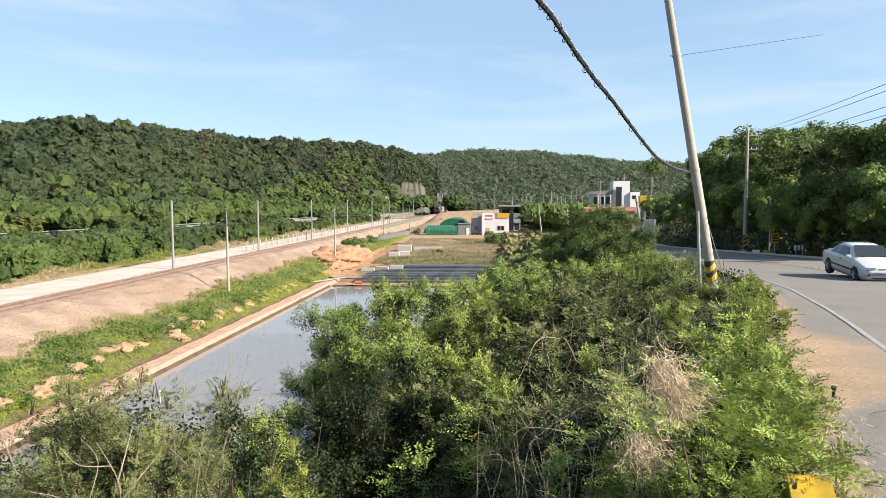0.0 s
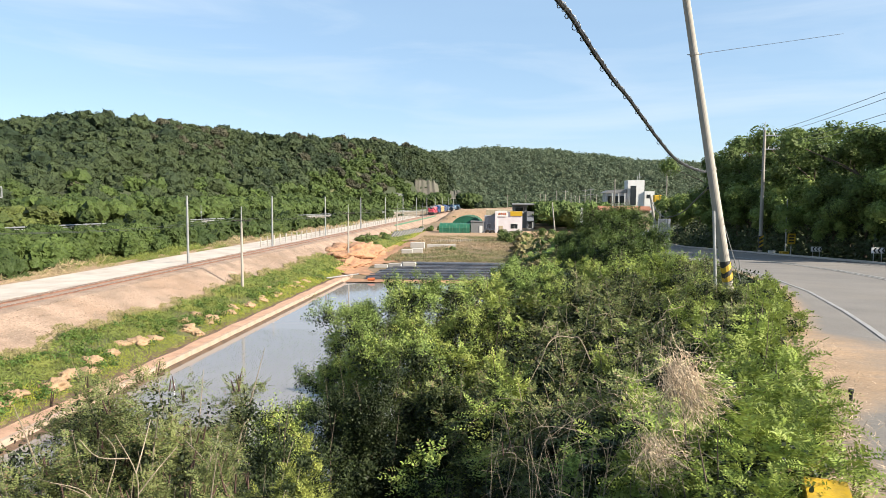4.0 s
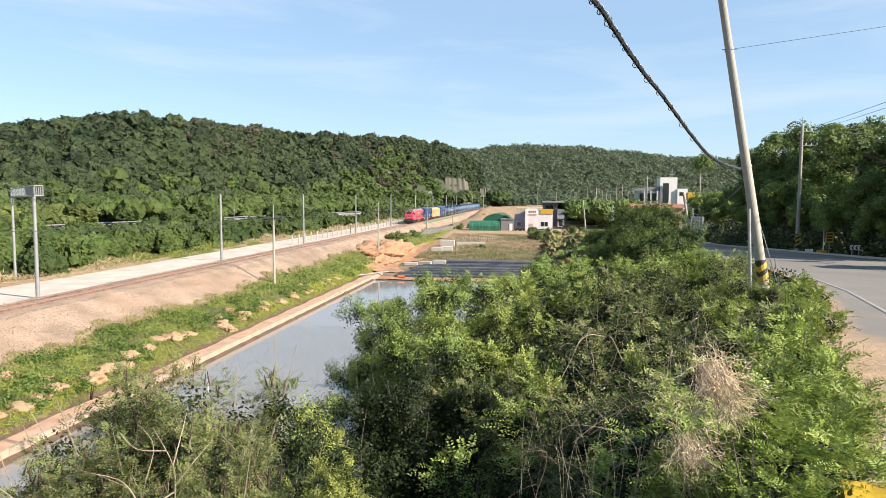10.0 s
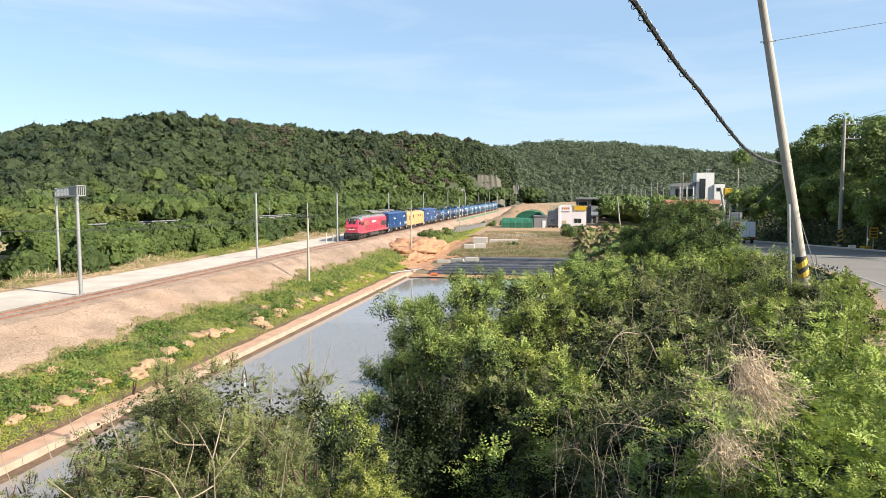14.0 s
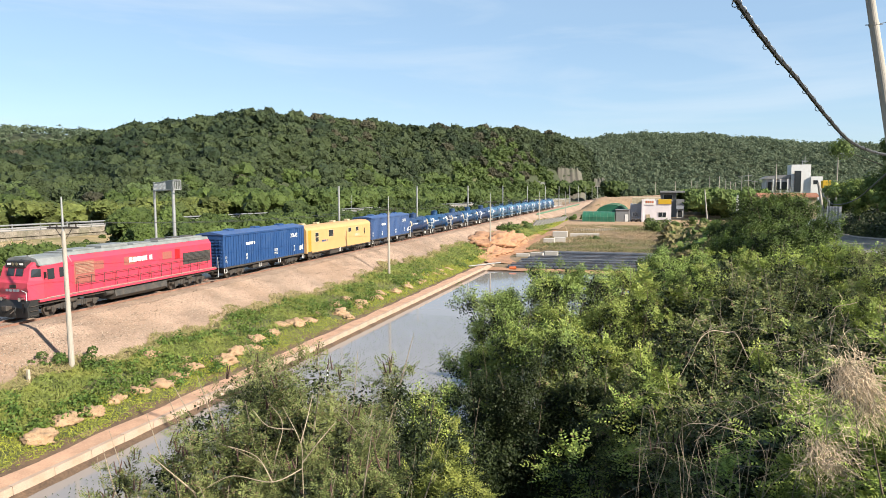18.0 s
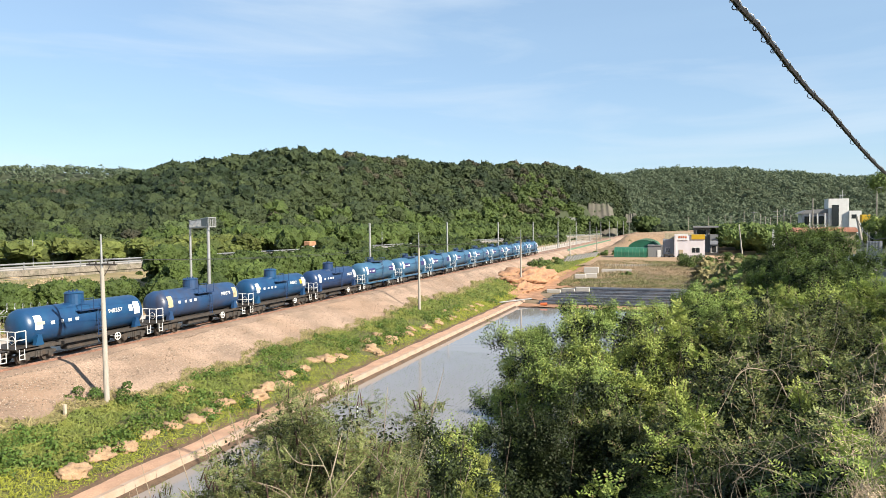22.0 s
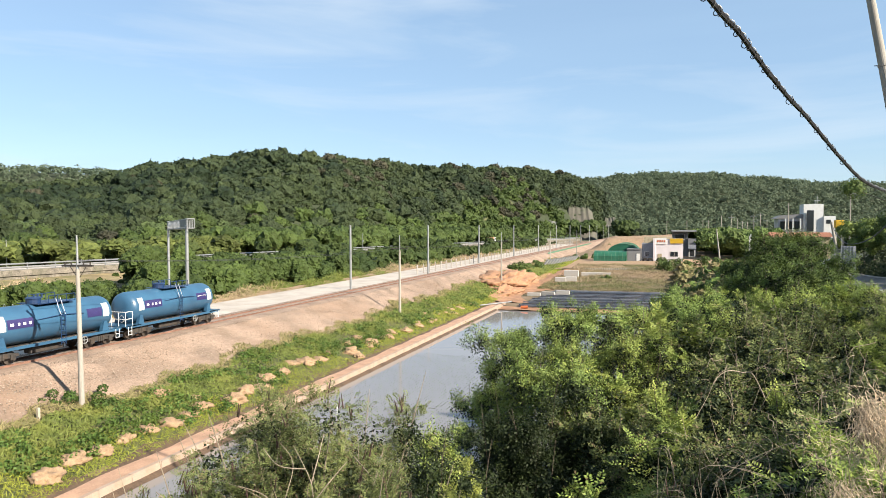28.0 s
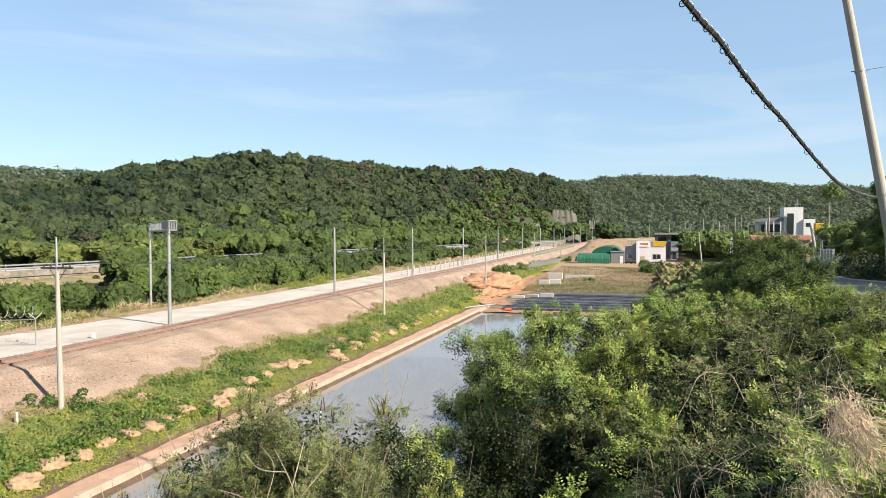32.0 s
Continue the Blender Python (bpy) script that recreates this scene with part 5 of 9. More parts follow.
    for y0, y1, z in ((-5.6, -3.6, 4.24), (-3.0, -0.4, 4.32), (0.2, 2.2, 4.22), (3.0, 8.6, 4.26)):
        part("roof_housing", bx(-0.72, 0.72, y0, y1, 4.10, z, 0.05), M_LOCOGREY, hood)
    for y in (3.8, 5.6, 7.4):
        part("roof_fan", rod(bmesh.new(), (0, y, 4.22), (0, y, 4.34), 0.6, 0.6, 20), M_TANKFRAME, hood)
    for s in (-1, 1):
        g = bmesh.new()
        for k in range(9):
            box(g, s * 1.21, s * 1.25, 5.3, 9.0, 2.02 + 0.105 * k, 2.09 + 0.105 * k)
        part("radiator_grille", g, M_TANKFRAME, hood, "dark radiator grille")
        part("grille_backing", bx(s * 1.215, s * 1.228, 5.3, 9.0, 2.0, 2.98), M_BLACKPAINT, hood)
        lv = bmesh.new()
        for k in range(8):
            box(lv, s * 1.235, s * 1.26, -5.95, -4.35, 2.58 + 0.1 * k, 2.64 + 0.1 * k)
        part("side_panel", bx(s * 1.21, s * 1.235, -6.05, -4.25, 1.9, 3.45, 0.01), M_LOUVRE, hood, "dusty brown louvred panel")
        part("louvres", lv, mat("dusty_slat", (0.23, 0.13, 0.09), 0.7, vary=0.25), hood, "dusty tan louvre slats")
        part("side_panel", bx(s * 1.21, s * 1.235, 4.3, 4.9, 2.6, 3.4, 0.01), mat("signal_red", (0.315, 0.00525, 0.00784), 0.5), hood, "bright red square panel")
        for y in (-4.2, -2.6, -1.0, 0.6, 2.2, 3.8):
            part("hood_door", bx(s * 1.215, s * 1.23, y, y + 1.5, 1.5, 2.5, 0.008), M_RED, hood)
        for k, w in enumerate((0.34, 0.36, 0.34, 0.36, 0.16, 0.30)):
            y = -0.9 + 0.44 * k
            part("logo_block", bx(s * 1.22, s * 1.24, y, y + w, 2.86, 3.22), M_LETTER, hood, "white logo block")
        for y in (-4.5, -1.4, 2.8):
            part("hood_louvre", bx(s * 1.21, s * 1.232, y, y + 1.1, 2.7, 3.3, 0.01), M_LOUVRE, hood, "dusty red louvred door")
        rails = []
        ys = [-6.0 + 1.19 * k for k in range(13)]
        for y in ys:
            rails.append(((s * 1.46, y, 1.34), (s * 1.46, y, 2.42)))
        rails.append(((s * 1.46, ys[0], 2.42), (s * 1.46, ys[-1], 2.42)))
        rails.append(((s * 1.46, ys[0], 1.9), (s * 1.46, ys[-1], 1.9)))
        part("handrail", bars(rails, 0.02), M_BOGIE, loco)
    part("fuel_tank", prism([(-1.38, 1.0), (-1.42, 0.55), (-1.1, 0.3), (1.1, 0.3), (1.42, 0.55), (1.38, 1.0)], -2.6, 3.0), M_TANKFRAME, loco, "dark grey fuel tank")
    part("air_tank", rod(bmesh.new(), (1.2, -3.4, 0.85), (1.2, -2.65, 0.85), 0.17, 0.17, 12), M_BOGIE, loco)
    for y in (-6.1, 6.1):
        bogie(loco, y, 3, 0.5, 1.75)
        for s in (-1, 1):
            part("brake_cylinder", rod(bmesh.new(), (s * 1.22, y - 0.5, 0.85), (s * 1.22, y + 0.1, 0.85), 0.13, 0.13, 10), M_BOGIE, loco)
    return loco


def boxcar(paint, number, roof, plain=False):
    L, top = 15.1, 4.12
    h = L / 2
    car = empty("boxcar", pose(0, 0, 0), "blue steel boxcar with ribbed sides and white numbers" if not plain else "faded blue steel boxcar with sliding doors", "boxcar", "wagons of the freight train")
    body = part("body", bx(-1.38, 1.38, -h, h, 1.08, top, 0.04), paint, car)
    part("roof", prism([(-1.47, top), (-1.47, top + 0.07), (0, top + 0.3), (1.47, top + 0.07), (1.47, top)], -h - 0.06, h + 0.06), roof, car, "low-pitched blue roof")
    for y in (-4.6, 0.0, 4.6):
        part("roof_vent", bx(-0.35, 0.35, y - 0.45, y + 0.45, top + 0.22, top + 0.42, 0.05), M_BOXBLUE, car)
    for s in (-1, 1):
        n = 36
        rib_me = None
        for k in range(n + 1):
            y = -h + 0.06 + (L - 0.12) * k / n
            if -1.2 < y < 3.9:
                continue
            if rib_me is None:
                rib_me = part("side_rib", bx(s * 1.38, s * 1.425, -0.05, 0.05, 1.1, top - 0.12), paint, body, m=pose(0, y, 0)).data
            else:
                part("side_rib", rib_me, paint, body, m=pose(0, y, 0))
        part("eave_rail", bx(s * 1.38, s * 1.46, -h, h, top - 0.14, top - 0.02), paint, body)
        part("sole_bar", bx(s * 1.36, s * 1.44, -h, h, 0.98, 1.14), M_BOGIE, car)
        for a, b in ((-1.2, 1.35), (1.4, 3.95)):
            d = part("sliding_door", bx(s * 1.40, s * 1.45, a, b, 1.14, top - 0.2, 0.01), paint, body)
            rb = bmesh.new()
            for k in range(5):
                y = a + 0.28 + (b - a - 0.56) * k / 4
                box(rb, s * 1.45, s * 1.48, y - 0.05, y + 0.05, 1.3, top - 0.35)
            part("door_ribs", rb, paint, d)
        for y in (-h + 0.25, -h + 3.6, 1.18, 1.55, h - 2.4, h - 0.6):
            for z in (1.55, 1.9):
                part("grab_iron", bars([((s * 1.5, y, z), (s * 1.5, y, z + 0.22)), ((s * 1.5, y + 0.16, z), (s * 1.5, y + 0.16, z + 0.22)), ((s * 1.5, y, z + 0.22), (s * 1.5, y + 0.16, z + 0.22))], 0.02), M_BANDWHITE, car)
        for y in (-h + 0.3, -1.5, 2.2, h - 0.3):
            part("stirrup", bars([((s * 1.42, y - 0.18, 1.0), (s * 1.42, y - 0.18, 0.62)), ((s * 1.42, y + 0.18, 1.0), (s * 1.42, y + 0.18, 0.62)), ((s * 1.42, y - 0.18, 0.62), (s * 1.42, y + 0.18, 0.62))], 0.028), M_BANDWHITE, car)
    for s in (-1, 1):
        e = bmesh.new()
        for k in range(9):
            box(e, -1.25, 1.25, s * h, s * (h + 0.06), 1.3 + 0.3 * k, 1.46 + 0.3 * k, 0.02)
        part("end_ribs", e, paint, body)
        seg = [((0.75, s * (h + 0.12), 1.3 + 0.4 * k), (1.15, s * (h + 0.12), 1.3 + 0.4 * k)) for k in range(7)] + [((x, s * (h + 0.12), 1.2), (x, s * (h + 0.12), 3.8)) for x in (0.75, 1.15)]
        part("end_ladder", bars(seg, 0.018), paint, car)
        coupler(car, s * h, s)
    part("underframe", bx(-1.0, 1.0, -h + 0.3, h - 0.3, 0.7, 1.1), M_BOGIE, car)
    part("brake_gear", bx(-1.2, -0.4, -1.2, 1.6, 0.45, 0.9, 0.05), M_BOGIE, car)
    part("brake_gear", bx(0.6, 1.2, -2.4, 0.4, 0.5, 0.9, 0.05), M_BOGIE, car)
    for y in (-h + 2.4, h - 2.4):
        bogie(car, y, 2)
    lettering(number, 0.62, M_LETTER, car, side(5.3, 3.25, 1.432), label="white wagon number " + number)
    for k, w in enumerate((0.2, 0.26, 0.2, 0.22, 0.1, 0.2)):
        part("logo_block", bx(1.43, 1.438, -3.9 + 0.27 * k, -3.9 + 0.27 * k + w, 2.95, 3.2), M_LETTER, car, "white logo block")
    bl = bmesh.new()
    for k in range(2):
        box(bl, 1.43, 1.438, h - 1.05 + 0.4 * k, h - 0.8 + 0.4 * k, 1.55, 2.0)
    part("data_bars", bl, M_LETTER, car, "small white markings")
    return car


def crew_van():
    L = 18.1
    h = L / 2
    car = empty("crew_van", pose(0, 0, 0), "pale yellow crew van with small dark windows", "crew van", "wagons of the freight train")
    prof = [(-1.42, 0.95), (-1.42, 3.5), (-1.25, 3.8), (-0.8, 4.0), (0, 4.07), (0.8, 4.0), (1.25, 3.8), (1.42, 3.5), (1.42, 0.95)]
    body = part("body", prism(prof, -h, h), M_VANYELLOW, car)
    for y in (-h + 1.6, -4.0, 0.4, 4.6):
        part("roof_vent", bx(-0.3, 0.3, y - 0.35, y + 0.35, 4.03, 4.28, 0.06), M_BANDCREAM, car)
    for s in (-1, 1):
        wins = ((-6.55, 0.75, 2.75, 0.42), (-6.55, 0.75, 2.15, 0.5), (-2.9, 1.15, 2.55, 0.75), (2.4, 0.8, 2.75, 0.5), (4.7, 0.75, 2.75, 0.5))
        for y, w, z, hh in wins:
            f = part("window_frame", bx(s * 1.42, s * 1.445, y - w / 2 - 0.06, y + w / 2 + 0.06, z - 0.06, z + hh + 0.06, 0.008), M_BANDCREAM, body)
            part("window_pane", bx(s * 1.44, s * 1.455, y - w / 2, y + w / 2, z, z + hh), M_GLASS, f)
        part("side_door", bx(s * 1.42, s * 1.44, 6.5, 7.6, 1.15, 3.3, 0.01), M_VANYELLOW, body)
        part("door_window", bx(s * 1.44, s * 1.452, 6.85, 7.15, 2.2, 3.0), M_GLASS, body)
        part("end_doorway", bx(s * 1.40, s * 1.43, -h + 0.45, -h + 1.15, 1.1, 3.55, 0.01), M_DOORORANGE, body, "orange-yellow recessed end door")
        part("skirt", bx(s * 1.40, s * 1.425, -h + 0.25, -h + 1.3, 0.55, 1.1), M_BOGIE, car)
        part("sole_bar", bx(s * 1.36, s * 1.40, -h + 1.3, h, 0.82, 0.97), M_BOGIE, car)
        for y in (-0.5, h - 0.3):
            part("stirrup", bars([((s * 1.4, y - 0.18, 0.95), (s * 1.4, y - 0.18, 0.5)), ((s * 1.4, y + 0.18, 0.95), (s * 1.4, y + 0.18, 0.5)), ((s * 1.4, y - 0.18, 0.5), (s * 1.4, y + 0.18, 0.5))], 0.028), M_BANDWHITE, car)
        coupler(car, s * h, s)
    part("panel_joint", bx(1.421, 1.427, 1.15, 1.19, 1.0, 3.5), M_BANDCREAM, body)
    bl = bmesh.new()
    for k, w in enumerate((0.2, 0.24, 0.2, 0.2, 0.1, 0.18)):
        box(bl, 1.425, 1.432, -5.3 + 0.25 * k, -5.3 + 0.25 * k + w, 2.02, 2.24)
    part("logo_bars", bl, M_BOXFADED, body, "row of small blue logo blocks")
    bl = bmesh.new()
    for k in range(5):
        box(bl, 1.425, 1.432, 4.0 + 0.3 * k, 4.2 + 0.3 * k, 2.1, 2.42)
    part("number_bars", bl, M_CREAM, body, "faint wagon number")
    part("underframe", bx(-1.1, 1.1, -h + 0.3, h - 0.3, 0.6, 0.96), M_BOGIE, car)
    part("battery_box", bx(-1.3, 1.3, -3.0, 0.6, 0.35, 0.8, 0.04), M_BOGIE, car)
    for y in (-h + 2.7, h - 2.7):
        bogie(car, y, 2)
    return car


def tank_car(paint, band, old, number="", label="", logo=False):
    car = empty("tank_car", pose(0, 0, 0), label, "tank car", "wagons of the freight train")
    h, r, zc = 5.62, 1.14 if old else 1.22, 2.22 if old else 2.28
    y0, y1 = -h + 0.95, h - 0.45
    bm = bmesh.new()
    rings = []
    prof = [(y0 - 0.02, 0.0), (y0, r * 0.45), (y0 + 0.10, r * 0.75), (y0 + 0.30, r * 0.94), (y0 + 0.55, r), (-0.02, r), (0.02, r), (y1 - 0.55, r), (y1 - 0.30, r * 0.94), (y1 - 0.10, r * 0.75), (y1, r * 0.45), (y1 + 0.02, 0.0)]
    N = 28
    for y, q in prof:
        rings.append([bm.verts.new((math.cos(k * math.tau / N) * q, y, zc + math.sin(k * math.tau / N) * q)) for k in range(N)] if q else [bm.verts.new((0, y, zc))])
    for a, b in zip(rings, rings[1:]):
        for k in range(N):
            k2 = (k + 1) % N
            if len(a) == 1:
                bm.faces.new((a[0], b[k], b[k2]))
            elif len(b) == 1:
                bm.faces.new((a[k2], a[k], b[0]))
            else:
                bm.faces.new((a[k], b[k], b[k2], a[k2]))
    bmesh.ops.recalc_face_normals(bm, faces=bm.faces)
    barrel = part("barrel", bm, paint, car, smooth=True)

    def patch(name, ya, yb, a0, a1, material, lift=0.012, lab=""):
        """A curved plate on the barrel's side between two angles above the horizontal."""
        w = bmesh.new()
        n = 6
        ro = r + lift
        cols = [[w.verts.new((math.cos(radians(a0 + (a1 - a0) * k / n)) * ro, y, zc + math.sin(radians(a0 + (a1 - a0) * k / n)) * ro)) for k in range(n + 1)] for y in (ya, yb)]
        for k in range(n):
            w.faces.new((cols[0][k], cols[1][k], cols[1][k + 1], cols[0][k + 1]))
        return part(name, w, material, barrel, lab, smooth=True)

    patch("white_band", y0 + 0.62, y0 + 1.15, -8, 38, band, lab="pale reflective end band")
    patch("white_band", y1 - 1.15, y1 - 0.62, -8, 38, band, lab="pale reflective end band")
    # writing on the side
    # writing
    if old:
        for k, w in enumerate((0.34, 0.22, 0.3, 0.3)):
            y = y0 + 1.75 + (0, 0.75, 1.3, 1.85)[k]
            part("writing_bar", bx(r * 0.985, r * 0.985 + 0.02, y, y + w * 0.8, zc + 0.06, zc + 0.26), M_LETTER, barrel, "white writing")
    else:
        patch("name_plate", y0 + 1.25, y0 + 3.1, -4, 24, M_PLATE, 0.012, "dark purple name plate")
        patch("name_plate", y1 - 2.55, y1 - 1.25, -4, 24, M_PLATE, 0.012, "dark purple number plate")
        for k, w in enumerate((0.3, 0.16, 0.24, 0.24)):
            y = y0 + 1.42 + (0, 0.55, 0.9, 1.3)[k]
            part("writing_bar", bx(r + 0.0, r + 0.022, y, y + w * 0.8, zc + 0.10, zc + 0.27), M_LETTER, barrel, "white writing")
    if number:
        lettering(number, 0.42 if old else 0.36, M_LETTER, barrel, side(y1 - 1.9 if not old else y1 - (2.9 if logo else 2.2), zc + (0.18 if not old else 0.3), r * 0.99), label="white wagon number " + number)
    if logo:
        patch("logo_patch", y1 - 1.65, y1 - 1.3, 5, 28, M_YELLOWPAINT if number == "948562" else M_BANDWHITE, 0.014, "pale block of the logo")
        patch("logo_patch", y1 - 1.2, y1 - 0.75, 5, 28, M_BANDWHITE, 0.014, "white block of the logo")
        patch("label_patch", y0 + 0.7, y0 + 1.3, 6, 16, M_CREAM, 0.014, "small pale label")
    # frame and saddles
    part("underframe", bx(-0.55, 0.55, -h + 0.1, h - 0.1, 0.74, 1.02), M_BOGIE, car)
    for s in (-1, 1):
        part("side_sill", bx(s * 1.24, s * 1.36, -h + 0.15, h - 0.15, 0.92, 1.1, 0.01), M_BOGIE if old else paint, car)
        if not old:
            part("walkway_plate", bx(s * 1.0, s * 1.3, -2.6, 2.6, 1.02, 1.08), M_GALV, car)
        for y in (y0 + 0.9, y1 - 0.9):
            sd = prism([(y - 0.3, 1.08), (y - 0.12, 1.75), (y + 0.12, 1.75), (y + 0.3, 1.08)], s * 0.86, s * 1.16, axis="x")
            part("saddle", sd, paint, car)
    part("platform", bx(-1.36, 1.36, -h + 0.05, -h + 1.6, 1.02, 1.1, 0.01), M_BOGIE if old else paint, car)
    part("platform", bx(-1.36, 1.36, h - 1.5, h - 0.05, 1.02, 1.1, 0.01), M_BOGIE if old else paint, car)
    # white railing on the leading platform
    seg = []
    ya, yb = -h + 0.08, -h + 0.78
    for x in (-1.3, 1.3):
        for y in (ya, yb):
            seg.append(((x, y, 1.1), (x, y, 2.15)))
        for z in (1.62, 2.15):
            seg.append(((x, ya, z), (x, yb, z)))
    for x in (-0.65, 0.0, 0.65):
        seg.append(((x, ya, 1.1), (x, ya, 2.15)))
    for z in (1.62, 2.15):
        seg.append(((-1.3, ya, z), (1.3, ya, z)))
    part("end_railing", bars(seg, 0.028), M_BANDWHITE, car, "white end railing")
    wl = bmesh.new()
    for k in range(14):
        a, b = k * math.tau / 14, (k + 1) * math.tau / 14
        rod(wl, (0.7 + 0.24 * math.cos(a), ya + 0.25, 1.6 + 0.24 * math.sin(a)), (0.7 + 0.24 * math.cos(b), ya + 0.25, 1.6 + 0.24 * math.sin(b)), 0.02, 0.02, 5)
    part("brake_wheel", wl, M_BANDWHITE, car)
    for y in (-h + 0.45, h - 0.45):
        for s in (-1, 1):
            seg = [((s * 1.36, y + o, 1.05), (s * 1.36, y + o, 0.42)) for o in (-0.17, 0.17)] + [((s * 1.36, y - 0.17, z), (s * 1.36, y + 0.17, z)) for z in (0.45, 0.72)]
            part("foot_step", bars(seg, 0.022), M_BANDWHITE, car)
    # dome, top platform and side ladder
    dome = bmesh.new()
    if old:
        rod(dome, (0, -0.15, zc + r - 0.15), (0, -0.15, zc + r + 0.62), 0.62, 0.60, 20)
        rod(dome, (0, -0.15, zc + r + 0.62), (0, -0.15, zc + r + 0.72), 0.66, 0.5, 20)
    else:
        rod(dome, (0, -0.55, zc + r - 0.12), (0, -0.55, zc + r + 0.32), 0.45, 0.45, 18)
        rod(dome, (0, -0.55, zc + r + 0.32), (0, -0.55, zc + r + 0.42), 0.5, 0.4, 18)
    part("dome", dome, M_NAVY if not old else paint, car, "filling dome on the barrel")
    v = bmesh.new()
    for o in (-0.3, 0.0, 0.3):
        rod(v, (0.1, -0.3 + o, zc + r + 0.3), (0.1, -0.3 + o, zc + r + (0.85 if old else 0.6)), 0.06, 0.06, 8)
    part("valves", v, M_NAVY, car)
    seg = []
    if old:
        z = zc + 0.62
        part("side_platform", bx(0.95, 1.38, -0.9, 1.15, z, z + 0.05), M_NAVY, car)
        for y in (-0.8, 0.2, 1.05):
            seg.append(((1.36, y, z), (1.36, y, z + 0.8)))
        seg.append(((1.36, -0.8, z + 0.8), (1.36, 0.2, z + 0.8)))
        for y in (0.55, 0.85):
            seg.append(((1.37, y, 1.05), (1.37, y, z)))
        for k in range(5):
            seg.append(((1.37, 0.55, 1.15 + 0.26 * k), (1.37, 0.85, 1.15 + 0.26 * k)))
    else:
        z = zc + r - 0.02
        part("top_walkway", bx(-0.9, 0.9, -1.0, 1.9, z, z + 0.05), M_NAVY, car)
        for x in (-0.9, 0.9):
            for y in (-0.2, 0.5, 1.2, 1.9):
                seg.append(((x, y, z), (x, y, z + 0.5)))
            seg.append(((x, -0.2, z + 0.5), (x, 1.9, z + 0.5)))
        for y in (0.35, 0.7):
            seg.append(((1.34, y, 0.7), (1.34, y, zc + 0.4)))
            seg.append(((1.34, y, zc + 0.4), (0.9, y, z + 0.3)))
        for k in range(9):
            seg.append(((1.34, 0.35, 0.85 + 0.25 * k), (1.34, 0.7, 0.85 + 0.25 * k)))
        for y in (-1.3, 2.3):
            seg.append(((1.3, 0.5, zc + 0.42), (1.22, y, zc + 0.28)))
    part("ladder", bars(seg, 0.026), M_NAVY, car, "dark ladder and rails")
    wl = bmesh.new()
    rim = [(1.36, 2.2 + 0.25 * math.cos(k * math.tau / 14), 0.72 + 0.25 * math.sin(k * math.tau / 14)) for k in range(15)]
    for a, b in zip(rim, rim[1:]):
        rod(wl, a, b, 0.032, 0.032, 5)
    for k in (0, 3.5, 7, 10.5):
        rod(wl, (1.36, 2.2, 0.72), (1.36, 2.2 + 0.25 * math.cos(k * math.tau / 14), 0.72 + 0.25 * math.sin(k * math.tau / 14)), 0.026, 0.026, 5)
    rod(wl, (1.0, 2.2, 0.72), (1.38, 2.2, 0.72), 0.05, 0.05, 8)
    part("hand_brake_wheel", wl, M_BANDWHITE if old else M_GALV, car)
    part("brake_gear", bx(0.3, 0.95, -1.6, 0.9, 0.42, 0.8, 0.05), M_BOGIE, car)
    part("air_tank", rod(bmesh.new(), (-0.9, -0.9, 0.6), (-0.9, 0.9, 0.6), 0.22, 0.22, 12), M_BOGIE, car)
    for y in (-h + 1.75, h - 1.75):
        bogie(car, y, 2, 0.43, 1.65)
    for s in (-1, 1):
        coupler(car, s * (h - 0.1), s)
    return car


TRAIN = []                                       # things and the distance of their middle behind the train's nose


def train_nose(t):
    return 54.3 + 21.3 * (17 - t) + 0.27 * max(0.0, 9 - t) ** 2


def add_wagon(ob, middle):
    TRAIN.append((ob, middle))
    ob.matrix_basis = pose(TRACK_X, train_nose(0) + middle, 0)


add_wagon(locomotive(), 10.2)
add_wagon(boxcar(M_BOXBLUE, "20643", M_BOXROOF), 28.4)
add_wagon(crew_van(), 45.55)
add_wagon(boxcar(M_BOXFADED, "20770", M_BOXROOF, True), 62.6)
TANK_PITCH, TANK_FIRST = 11.55, 75.95
OLD = ((M_NAVY, M_BANDCREAM, "948617", "dark navy tank car with central dome", False), (M_TEAL, M_BANDWHITE, "948557", "teal blue tank car with white logo", True),
       (M_STAINED, M_BANDCREAM, "948576", "worn grimy blue tank car with central dome", False), (M_TEAL, M_BANDWHITE, "948562", "teal blue tank car with white logo", True),
       (M_NAVY, M_BANDWHITE, "948571", "dark navy tank car with central dome", False))
for k, (paint, band, number, label, logo) in enumerate(OLD):
    add_wagon(tank_car(paint, band, True, number, label, logo), TANK_FIRST + TANK_PITCH * k)
NEW_LABEL = "light blue tank car with white end bands and purple plates"
plain_tank = tank_car(M_SKYBLUE, M_BANDWHITE, False, "", NEW_LABEL)
add_wagon(plain_tank, TANK_FIRST + TANK_PITCH * 6)
for k, number in ((5, "948634"), (9, "948635"), (10, "948622"), (13, "948632")):
    add_wagon(tank_car(M_SKYBLUE, M_BANDWHITE, False, number, NEW_LABEL), TANK_FIRST + TANK_PITCH * k)
for k in (7, 8, 11, 12):
    add_wagon(copy_thing(plain_tank, pose(0, 0, 0)), TANK_FIRST + TANK_PITCH * k)

